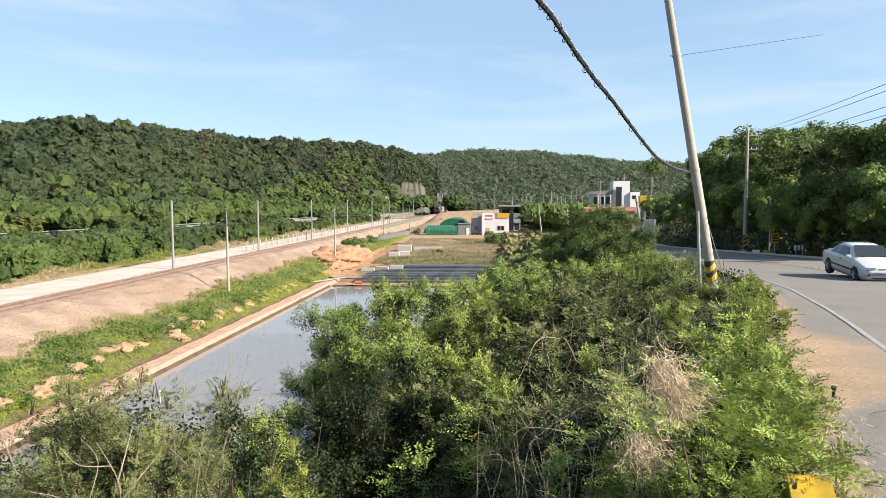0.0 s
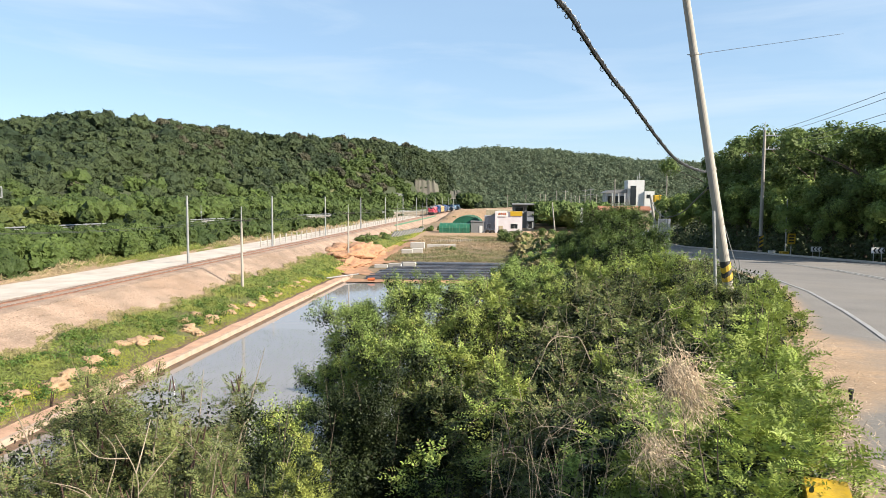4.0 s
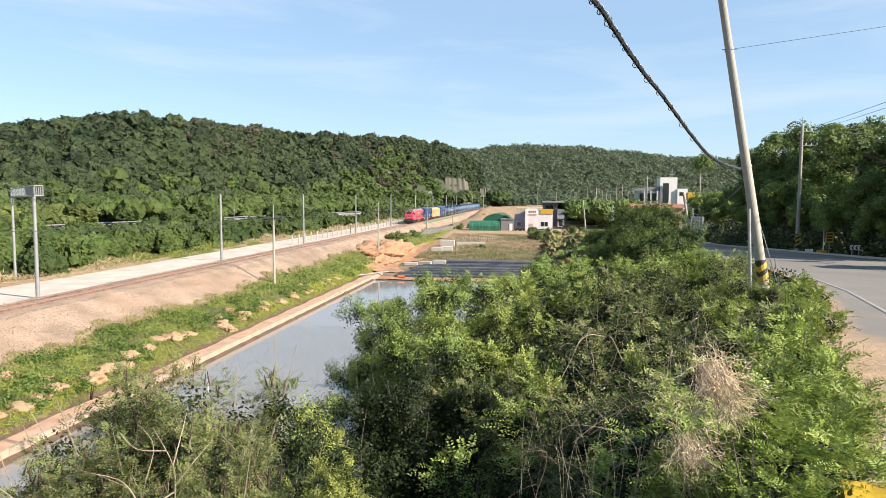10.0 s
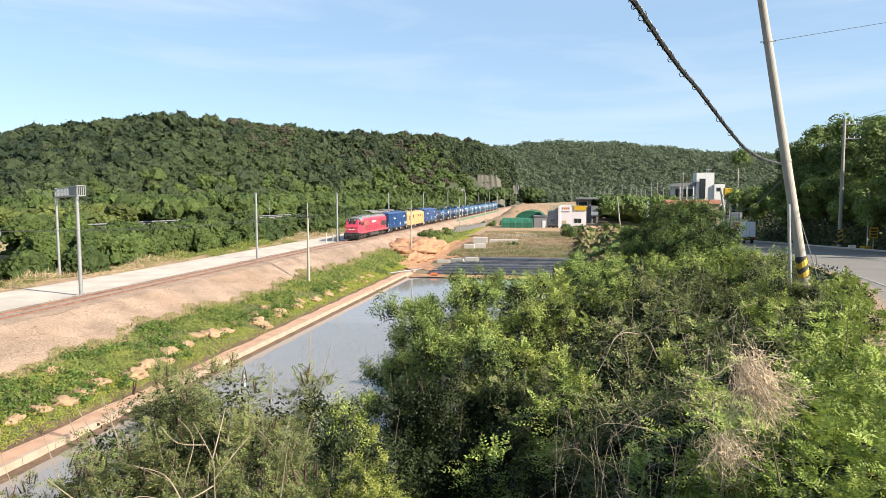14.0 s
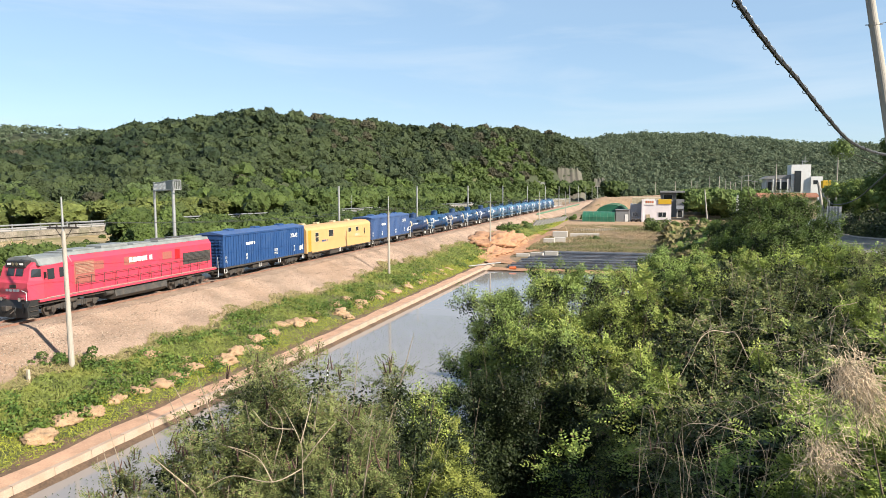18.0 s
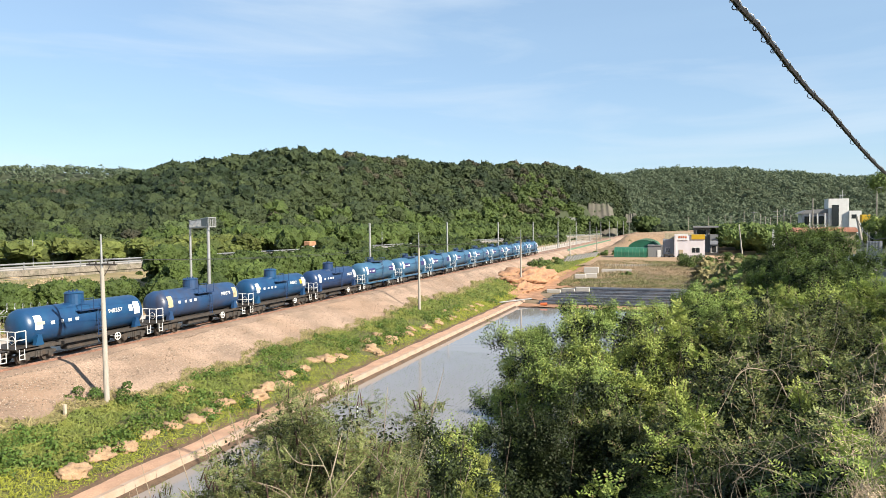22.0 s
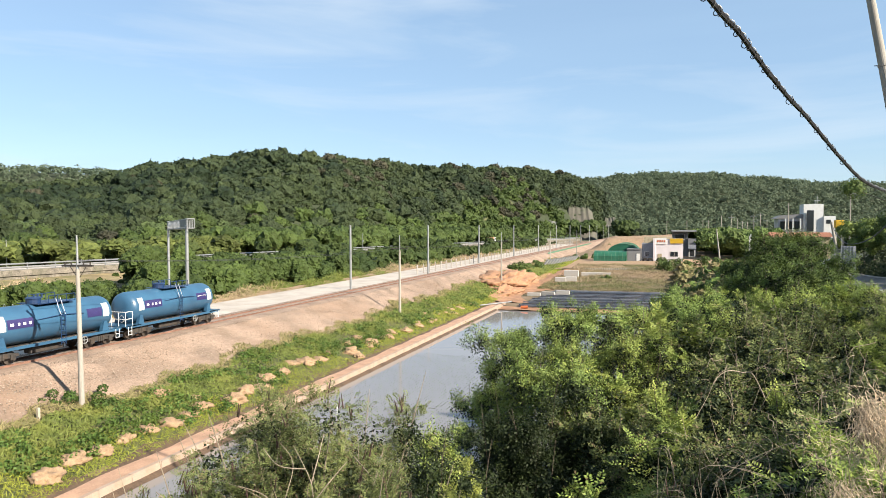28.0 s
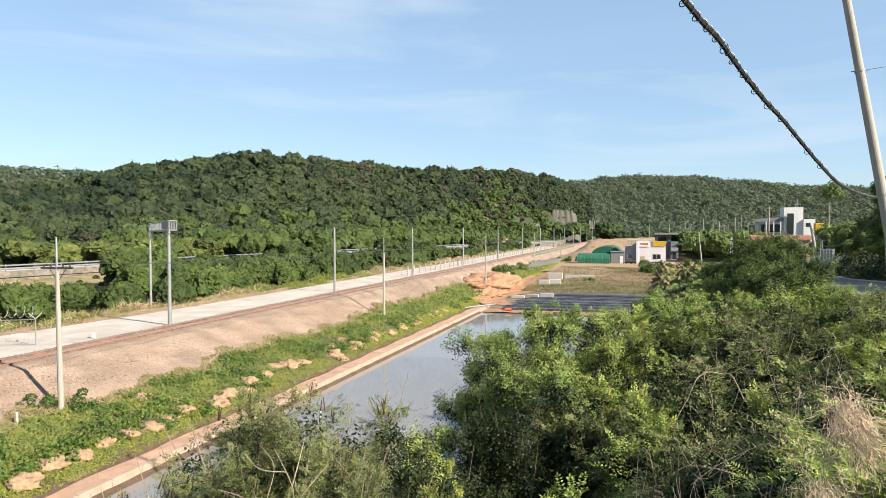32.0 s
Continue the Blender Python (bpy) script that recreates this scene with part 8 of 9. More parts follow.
for k, (x, y) in enumerate(((25.3, 69.5), (25.3, 66.8), (25.3, 66.2))):
    st = empty("kerb_block", pose(x, y, float(road_z(y)) + 0.05), "small painted concrete block at the verge", "kerb block", "blocks along the verge")
    part("block", bx(-0.3, 0.3, -0.15, 0.15, 0, 0.3, 0.03), M_WHITE if k == 0 else M_YELLOWPAINT, st)
yb = empty("barrier_block", pose(1.97, 4.25, 6.01, 0, 0, -18), "yellow painted concrete barrier block at the road edge", "barrier")
part("block", prism([(-0.2, 0), (-0.13, 0.62), (0.13, 0.62), (0.2, 0)], -1.1, 0.55), M_YELLOWPAINT, yb)
bolt = empty("delineator_stub", pose(3.92, 8.2, float(road_z(8.2))), "short broken grey delineator stub on asphalt", "stub")
part("stub", rod(bmesh.new(), (0, 0, 0), (0, 0, 0.1), 0.02, 0.02, 8), M_RUBBER, bolt)
part("cap", rod(bmesh.new(), (0, 0, 0.1), (0, 0, 0.14), 0.03, 0.03, 8), M_RUBBER, bolt)
# dry straw along the asphalt edge
rng = np.random.default_rng(77)
n = 2600
sy_ = 3.2 + 9 * rng.random(n) ** 2.2
sx_ = along(ROAD_L, sy_) + rng.normal(size=n) * 0.25
pos = np.stack([sx_, sy_, road_z(sy_) + 0.03 + 0.05 * rng.random(n)], -1)
tagged(new("verge_straw", quads_mesh("verge_straw", leaf_quads(rng, pos, rng.normal(size=(n, 3)) * 0.5 + np.array([0, 0, 1]), rng.uniform(0.05, 0.14, n), 0.006, 0), M_STRAW)), "dry straw and stalks along the asphalt edge", "straw", kind="stuff")


# ---- trees over the road ----
def tree(seed, height, width, material, count, leaf):
    rg3 = np.random.default_rng(seed)
    ob = empty("roadside_tree", pose(0, 0, 0), "tall dark green broadleaf tree on the wooded bank", "tree", "trees over the road")
    part("trunk", tube([(0, 0, -0.6), (0.1, 0.05, height * 0.25), (-0.1, 0.1, height * 0.5), (0.05, 0, height * 0.8)], [0.26, 0.2, 0.14, 0.05], 8), M_BARK, ob)
    lobes = 22
    c = np.stack([rg3.normal(size=lobes) * width * 0.33, rg3.normal(size=lobes) * width * 0.33, height * rg3.uniform(0.34, 0.88, lobes)], -1)
    c[0] = (0, 0, height * 0.86)
    rr = width * rg3.uniform(0.10, 0.20, lobes)
    for k in range(1, lobes, 2):
        a = Vector((0, 0, height * rg3.uniform(0.25, 0.5)))
        t = Vector(c[k])
        part("limb", tube([a, a.lerp(t, 0.5) + Vector((0, 0, 0.3)), t], [0.09, 0.06, 0.02], 6), M_BARK, ob)
    k = rg3.integers(0, lobes, count)
    d = unit(rg3.normal(size=(count, 3)) + np.array([0, 0, 0.3]))
    p = c[k] + d * (rr[k] * rg3.uniform(0.55, 1.1, count) ** 0.6)[:, None]
    q = leaf_quads(rg3, p, d + rg3.normal(size=(count, 3)) * 0.4, leaf * rg3.uniform(0.6, 1.4, count), leaf * 0.7, 0.2)
    cp, cf, cq = billows(rg3, c, rr * 0.72, rr * 0.66, 2, 9, 0.5, 0.1, 60, rr * 0.2, 0.6)
    crown = part("crown", foliage_mesh("crown", cp, cf, np.concatenate([q, cq]), material), material, ob)
    crown["kind"] = "stuff"
    return ob


TREES = [tree(61, 11.0, 7.5, M_TREE, 9000, 0.25), tree(62, 9.5, 6.5, M_TREELIGHT, 8000, 0.24), tree(63, 12.0, 7.0, M_TREE, 9000, 0.25), tree(64, 8.0, 6.5, M_LEAFY, 7500, 0.22)]
rs2 = random.Random(12)
SPOT = [(17.3, 104, 4.3, 0), (18.2, 99, 5.6, 2), (19.6, 101, 3.9, 0), (18.8, 101, 4.0, 2), (20.0, 97, 4.6, 1), (21.4, 91, 6.3, 0), (22.5, 84, 6.2, 2), (23.6, 78, 5.0, 0), (24.8, 69, 5.2, 1), (26.2, 66, 5.8, 2), (27.6, 63, 6.2, 0), (29.0, 60, 6.6, 1), 
        (17.6, 95, 2.4, 1), (18.4, 92, 1.4, 3), (19.9, 88, 1.8, 3), (21.0, 82, 2.9, 1), (22.3, 76, 1.6, 3), (23.6, 69, 2.6, 1), (25.0, 66, 2.4, 3), (26.4, 63.5, 3.0, 1), (27.8, 61, 3.0, 3), (29.3, 58.5, 3.0, 1),
        (16.6, 100, 0.6, 3), (14.9, 116, 0.8, 3), (13.7, 119, 0.7, 3), (20.3, 84, 0.0, 3), (22.0, 77, 0.2, 3), (24.0, 68, 0.2, 3), (26.0, 64, 0.4, 3), (28.0, 60, 0.4, 3)]
done = set()
for az, dist, el, k in SPOT:
    top = seen(az, el, dist)
    src = TREES[k]
    h = (11.0, 9.5, 12.0, 8.0)[k]
    sc = 1.0
    z = float(land_z(top.x, top.y))
    sc = min(max((top.z - z) / (h * 1.06), 0.45), 1.35)
    m = pose(top.x, top.y, top.z - h * 1.06 * sc, 0, 0, rs2.uniform(0, 360)) @ Matrix.Diagonal((sc * 1.05, sc * 1.05, sc, 1))
    if k in done:
        src = copy_thing(src, m)
    done.add(k)
    src.matrix_basis = m
rng = np.random.default_rng(90)
n = 24000
vy = 30 + 90 * rng.random(n)
vx = along(ROAD_R, vy) + 1.5 + 9 * rng.random(n) ** 1.4
pos = np.stack([vx, vy, land_z(vx, vy) + 3.0 * rng.random(n) ** 1.3 * np.clip((vx - along(ROAD_R, vy)) / 3, 0.15, 1)], -1)
tagged(new("bank_scrub", quads_mesh("bank_scrub", leaf_quads(rng, pos, rng.normal(size=(n, 3)) * 0.6 + np.array([-0.4, -0.4, 0.6]), rng.uniform(0.25, 0.5, n), 0.25, 0.2), M_UNDER)), "leafy scrub coloured dark for the shade under the trees", "scrub", kind="stuff")

# ---- car, delivery truck and the truck on the highway ----
M_CARWHITE = mat("car_white", (0.42, 0.42, 0.42), 0.22, vary=0.02, bump=0)
M_TAIL = mat("tail_light_red", (0.262, 0.0105, 0.0105), 0.25, vary=0.05, bump=0)
M_BOXWHITE = mat("truck_box_white", (0.66, 0.66, 0.655), 0.45, vary=0.04, bump=0.03, dirt=(0.52, 0.51, 0.49), dirt_amount=0.3, dirt_scale=0.8)
M_BOXRED = mat("truck_red", (0.262, 0.0237, 0.0315), 0.45, vary=0.05, bump=0.02)


def wheel(parent, x, y, r, w, rim=True):
    s = 1 if x > 0 else -1
    bm = bmesh.new()
    rod(bm, (x - s * w, y, r), (x, y, r), r, r, 24)
    ob = part("wheel", bm, M_RUBBER, parent)
    if rim:
        bm = bmesh.new()
        rod(bm, (x - s * 0.02, y, r), (x + s * 0.012, y, r), r * 0.66, r * 0.6, 20)
        part("rim", bm, M_BLACKPAINT, ob)
        bm = bmesh.new()
        for k in range(5):
            a = math.tau * k / 5
            rod(bm, (x + s * 0.016, y, r), (x + s * 0.02, y + r * 0.58 * math.cos(a), r + r * 0.58 * math.sin(a)), r * 0.11, r * 0.09, 8)
        part("spokes", bm, M_GALV, ob, "silver wheel spokes")
    return ob


def sedan():
    """Nose towards -y."""
    car = empty("white_sedan", pose(0, 0, 0), "white four-door sedan driving along the road", "car")
    # stations: y, floor, belt line, top, half width, half width of the top
    st = ((-2.42, 0.40, 0.60, 0.64, 0.72, 0.60), (-2.24, 0.24, 0.72, 0.77, 0.85, 0.72), (-1.6, 0.2, 0.87, 0.93, 0.90, 0.76), (-1.0, 0.2, 0.94, 1.01, 0.91, 0.77), (-0.30, 0.2, 0.96, 1.43, 0.91, 0.60), (0.4, 0.2, 0.97, 1.48, 0.92, 0.62),
          (1.0, 0.2, 0.98, 1.43, 0.91, 0.60), (1.7, 0.22, 1.0, 1.08, 0.90, 0.73), (2.22, 0.26, 0.96, 1.03, 0.86, 0.71), (2.42, 0.42, 0.82, 0.87, 0.76, 0.62))
    bm = bmesh.new()
    rings = []
    for y, zb, zs, zt, w, tw in st:
        half = ((w * 0.9, zb), (w, zb + 0.16), (w, zs - 0.14), (w * 0.955, zs), (tw, zt - 0.05), (tw * 0.8, zt), (0, zt + 0.02))
        rings.append([bm.verts.new((-x, y, z)) for x, z in half] + [bm.verts.new((x, y, z)) for x, z in half[-2::-1]])
    n = len(rings[0])
    for a, b in zip(rings, rings[1:]):
        for k in range(n):
            bm.faces.new((a[k], b[k], b[(k + 1) % n], a[(k + 1) % n]))
    bm.faces.new(rings[0])
    bm.faces.new(rings[-1][::-1])
    bmesh.ops.recalc_face_normals(bm, faces=bm.faces)
    part("body", bm, M_CARWHITE, car, "glossy white bodywork", smooth=True)

    def flank(s, y, f):
        """A point on the sloping side window area, f up from the belt line."""
        ys = [q[0] for q in st]
        zs, zt, w, tw = (float(np.interp(y, ys, [q[k] for q in st])) for k in (2, 3, 4, 5))
        return Vector((s * (w * 0.955 + (tw - w * 0.955) * f + 0.014), y, zs + (zt - 0.05 - zs) * f + 0.006))

    def pane(name, pts):
        g = bmesh.new()
        vs = [g.verts.new(p) for p in pts]
        g.faces.new(vs)
        r = bmesh.ops.extrude_face_region(g, geom=g.faces[:])
        c = sum((Vector(p) for p in pts), Vector()) / len(pts)
        bmesh.ops.translate(g, verts=[v for v in r["geom"] if isinstance(v, bmesh.types.BMVert)], vec=(Vector((0, 0.3, 0.9)) - c) * 0.03)
        bmesh.ops.recalc_face_normals(g, faces=g.faces)
        return part(name, g, M_GLASS, car, "dark tinted glass")
    pane("windscreen", ((-0.70, -0.985, 1.075), (0.70, -0.985, 1.075), (0.56, -0.34, 1.465), (-0.56, -0.34, 1.465)))
    pane("rear_window", ((-0.66, 1.63, 1.16), (0.66, 1.63, 1.16), (0.56, 1.06, 1.465), (-0.56, 1.06, 1.465)))
    for s in (-1, 1):
        pane("side_window", (flank(s, -0.72, 0.12), flank(s, 0.34, 0.1), flank(s, 0.34, 0.9), flank(s, -0.2, 0.9)))
        pane("side_window", (flank(s, 0.42, 0.1), flank(s, 1.3, 0.14), flank(s, 0.95, 0.9), flank(s, 0.42, 0.9)))
    for s in (-1, 1):
        part("headlight", bx(s * 0.44, s * 0.80, -2.36, -2.1, 0.62, 0.76, 0.05), M_CHROME, car)
        part("tail_light", bx(s * 0.5, s * 0.84, 2.3, 2.37, 0.72, 0.88, 0.02), M_TAIL, car)
        part("door_trim", bx(s * 0.915, s * 0.935, -1.2, 1.3, 0.5, 0.57), M_BLACKPAINT, car)
        part("door_handle", bx(s * 0.92, s * 0.94, 0.0, 0.2, 0.86, 0.89), M_CHROME, car)
        part("mirror", bx(s * 0.88, s * 1.06, -0.95, -0.82, 0.98, 1.12, 0.04), M_CARWHITE, car)
        for y in (-1.42, 1.38):
            part("wheel_arch", rod(bmesh.new(), (s * 0.84, y, 0.34), (s * 0.913, y, 0.34), 0.37, 0.37, 24), M_BLACKPAINT, car)
            wheel(car, s * 0.925, y, 0.33, 0.2)
    part("grille", bx(-0.38, 0.38, -2.385, -2.3, 0.58, 0.74, 0.02), M_CHROME, car)
    part("air_intake", bx(-0.6, 0.6, -2.39, -2.3, 0.32, 0.46, 0.02), M_BLACKPAINT, car)
    part("plate_bar", bx(-0.26, 0.26, -2.395, -2.35, 0.46, 0.57), M_WHITE, car)
    return car


def box_truck():
    """Cab towards +y."""
    tr = empty("delivery_truck", pose(0, 0, 0), "white box truck with a red sale panel and rear doors", "truck")
    part("chassis", bx(-0.45, 0.45, 0.1, 5.0, 0.45, 0.65), M_BOGIE, tr)
    bxp = part("cargo_box", bx(-0.88, 0.88, 0.0, 3.0, 0.78, 2.62, 0.02), M_BOXWHITE, tr)
    part("side_panel", bx(-0.90, -0.885, 0.05, 2.95, 2.1, 2.6), M_BOXRED, bxp, "red band on the side")
    part("side_panel", bx(-0.90, -0.885, 1.5, 2.95, 0.82, 2.1), M_BOXRED, bxp, "red band on the side")
    m = Matrix.Translation((-0.90, 0.75, 1.35)) @ Matrix(((0, 0, -1, 0), (-1, 0, 0, 0), (0, 1, 0, 0), (0, 0, 0, 1)))
    lettering("SALE", 0.52, M_BOXRED, bxp, m, label="red sale lettering")
    bl = bmesh.new()
    for k in range(3):
        box(bl, -0.905, -0.895, 0.4 + 0.25 * k, 0.58 + 0.25 * k, 1.75, 1.95)
    part("writing_bars", bl, M_BLACKPAINT, bxp, "dark writing")
    for s in (-1, 1):
        d = part("rear_door", bx(s * 0.02, s * 0.84, -0.04, 0.0, 0.84, 2.55, 0.01), M_BOXWHITE, tr)
        part("lock_rod", bars([((s * 0.2, -0.06, 0.86), (s * 0.2, -0.06, 2.5))], 0.018), M_GALV, d)
        part("hinge", bx(s * 0.8, s * 0.87, -0.06, -0.03, 1.1, 1.2), M_GALV, d)
        part("hinge", bx(s * 0.8, s * 0.87, -0.06, -0.03, 2.2, 2.3), M_GALV, d)
        part("tail_light", bx(s * 0.6, s * 0.86, -0.06, 0.02, 0.56, 0.72, 0.02), M_TAIL, tr)
    part("bumper", bx(-0.85, 0.85, -0.05, 0.05, 0.44, 0.55), M_BOGIE, tr)
    part("plate_bar", bx(-0.22, 0.22, -0.07, -0.05, 0.56, 0.7), M_YELLOWPAINT, tr)
    cabp = [(3.1, 0.45), (3.1, 1.9), (3.3, 1.98), (4.3, 1.95), (4.75, 1.25), (4.9, 1.1), (4.92, 0.45)]
    cb = part("cab", prism(cabp, -0.82, 0.82, "x"), M_BOXWHITE, tr)
    for s in (-1, 1):
        part("side_window", prism([(3.5, 1.2), (3.5, 1.78), (4.2, 1.78), (4.55, 1.2)], s * 0.822, s * 0.83, "x"), M_GLASS, cb)
        part("mirror", bx(s * 0.86, s * 1.04, 4.45, 4.5, 1.2, 1.6, 0.02), M_BLACKPAINT, cb)
        wheel(tr, s * 0.85, 0.95, 0.3, 0.22)
        wheel(tr, s * 0.8, 4.15, 0.32, 0.2)
    return tr


white_car = sedan()
delivery = box_truck()
lorry = empty("highway_lorry", pose(hw_x(40) - 3, 60, hw_z(40)), "small lorry with orange load on the highway", "lorry")
part("cab", bx(-0.9, 0.9, -3.1, -1.5, 0.5, 2.2, 0.12), M_CARWHITE, lorry)
part("windscreen", bx(-0.8, 0.8, -3.13, -3.08, 1.3, 2.0), M_GLASS, lorry)
part("side_window", bx(0.88, 0.92, -2.8, -1.9, 1.3, 1.95), M_GLASS, lorry)
part("side_window", bx(-0.92, -0.88, -2.8, -1.9, 1.3, 1.95), M_GLASS, lorry)
part("cargo_bed", bx(-0.95, 0.95, -1.4, 3.2, 0.7, 1.3, 0.02), M_CARWHITE, lorry)
part("load", bx(-0.8, 0.8, -1.2, 2.6, 1.3, 2.3, 0.15), M_CLAY, lorry, "orange tarpaulin load")
for s in (-0.85, 0.85):
    for y in (-2.3, 2.0):
        wheel(lorry, s, y, 0.4, 0.22)

# ---- shrubs on the bank ----
def fronds(rng, pos, out, length, pairs, leaf_l, leaf_w):
    """Pinnate leaves: each frond grows from pos along out and droops, with leaflets in pairs and one at the tip."""
    n = len(pos)
    d = unit(out + rng.normal(size=(n, 3)) * 0.35)
    sidev = unit(np.cross(d, np.array([0, 0, 1.0]) + rng.normal(size=(n, 3)) * 0.25))
    L = length * rng.uniform(0.7, 1.25, (n, 1))
    quads = []
    for k in range(pairs):
        f = (k + 1) / (pairs + 0.6)
        c = pos + d * L * f + np.array([0, 0, -1.0]) * L * 0.35 * f * f
        for s in (-1, 1):
            ax = unit(sidev * s + d * 0.35 + rng.normal(size=(n, 3)) * 0.12)
            nm = unit(np.cross(ax, d) * s + rng.normal(size=(n, 3)) * 0.22)
            wv = np.cross(nm, ax)
            a = c + ax * leaf_l * 0.06
            quads.append(np.stack([a, a + ax * leaf_l * 0.5 + wv * leaf_w * 0.5, a + ax * leaf_l, a + ax * leaf_l * 0.5 - wv * leaf_w * 0.5], 1))
    tip = pos + d * L * 0.97 + np.array([0, 0, -1.0]) * L * 0.33
    nm = unit(np.cross(sidev, d))
    quads.append(np.stack([tip, tip + d * leaf_l * 0.5 + sidev * leaf_w * 0.5, tip + d * leaf_l, tip + d * leaf_l * 0.5 - sidev * leaf_w * 0.5], 1))
    return np.concatenate(quads)


def crown_points(rng, n, width, depth, lobes=12, shell=0.75):
    """Points and outward directions in a lobed, uneven dome whose top is at z = 0."""
    c = rng.normal(size=(lobes, 3)) * np.array([width * 0.29, width * 0.29, depth * 0.22])
    c[:, 2] -= depth * 0.42 + 0.45 * np.abs(c[:, 0]) + 0.45 * np.abs(c[:, 1])
    r = rng.uniform(0.13, 0.25, lobes) * width
    tips = max(n // 16, 8)
    k = rng.integers(0, lobes, tips)
    dt = unit(rng.normal(size=(tips, 3)) + np.array([0, 0, 0.3]))
    pt = c[k] + dt * (r[k] * rng.uniform(shell, 1.1, tips) ** 0.5)[:, None] * np.array([1, 1, 0.95])
    # leaves gather at the twig tips
    i = rng.integers(0, tips, n)
    d = unit(dt[i] + rng.normal(size=(n, 3)) * 0.55)
    p = pt[i] + rng.normal(size=(n, 3)) * width * 0.030 + dt[i] * rng.uniform(-0.10, 0.05, (n, 1)) * width
    up = np.quantile(p[:, 2], 0.985)
    p[:, 2] -= up
    c[:, 2] -= up
    return p, d, c, r


def shrub(name, seed, width, depth, leaf, material, label, count, size, spikes=0, twigs=10, stem_len=3.0, bark=None):
    rg = np.random.default_rng(seed)
    ob = empty(name, pose(0, 0, 0), label, "shrub", "shrubs on the bank")
    p, d, c, lr = crown_points(rg, count, width, depth)
    out = d + np.array([0, 0, 0.25])
    if leaf == "fern":
        q = fronds(rg, p, out * np.array([1, 1, 0.6]), size * 5.4, 9, size, size * 0.30)
    elif leaf == "pinnate":
        q = fronds(rg, p, out, size * 3.4, 3, size, size * 0.5)
    elif leaf == "pinnate5":
        q = fronds(rg, p, out, size * 5.0, 5, size, size * 0.45)
    elif leaf == "feather":
        q = fronds(rg, p, out, size * 5.0, 6, size, size * 0.34)
    else:
        # short leafy twigs: several simple leaves about each point
        k = 7
        pp = np.repeat(p, k, axis=0) + rg.normal(size=(count * k, 3)) * size * 1.1
        q = leaf_quads(rg, pp, np.repeat(out, k, axis=0) + rg.normal(size=(count * k, 3)) * 0.42, size * rg.uniform(0.7, 1.25, count * k), size * 0.55, 0.2)
    fol = part("foliage", quads_mesh("foliage", q, material), material, ob)
    fol["kind"] = "stuff"
    # dark leaves inside the crown paint the shade between the outer ones
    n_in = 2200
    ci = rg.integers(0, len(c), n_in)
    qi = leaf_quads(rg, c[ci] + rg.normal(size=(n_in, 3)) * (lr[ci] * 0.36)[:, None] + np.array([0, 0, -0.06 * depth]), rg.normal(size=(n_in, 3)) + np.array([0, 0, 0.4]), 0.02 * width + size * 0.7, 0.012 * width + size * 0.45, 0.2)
    inner = part("inner_leaves", quads_mesh("inner_leaves", qi, M_INNERSHADE), M_INNERSHADE, ob, "inner leaves coloured dark to stand for shade")
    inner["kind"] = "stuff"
    base = Vector((0, 0, -depth - stem_len))
    for k in range(twigs):
        t = Vector(c[k % len(c)]) + Vector(rg.normal(size=3) * width * 0.06)
        a = base + Vector((rg.normal() * 0.15, rg.normal() * 0.15, 0))
        mid = a.lerp(t, 0.5) + Vector(rg.normal(size=3) * width * 0.07)
        end = t + (t - mid) * 0.35 + Vector(rg.normal(size=3) * 0.1)
        r = rg.uniform(0.007, 0.015) * (1 + width * 0.15)
        part("stem", tube([a, a.lerp(mid, 0.6) + Vector(rg.normal(size=3) * 0.05), mid, t, end], [r * 1.6, r * 1.4, r * 1.1, r * 0.7, r * 0.25], 5), bark or M_BARK, ob)
    for k in range(spikes):
        i = rg.integers(0, count)
        a = Vector(p[i])
        if a.z < -depth * 0.3:
            continue
        for _ in range(2):
            o = Vector((rg.normal() * 0.05, rg.normal() * 0.05, 0.06))
            part("seed_spike", rod(bmesh.new(), a + o, a + o + Vector((rg.normal() * 0.05, rg.normal() * 0.05, rg.uniform(0.14, 0.27))), 0.016, 0.007, 5), M_SEED, ob, "dark dry seed spike")
    return ob


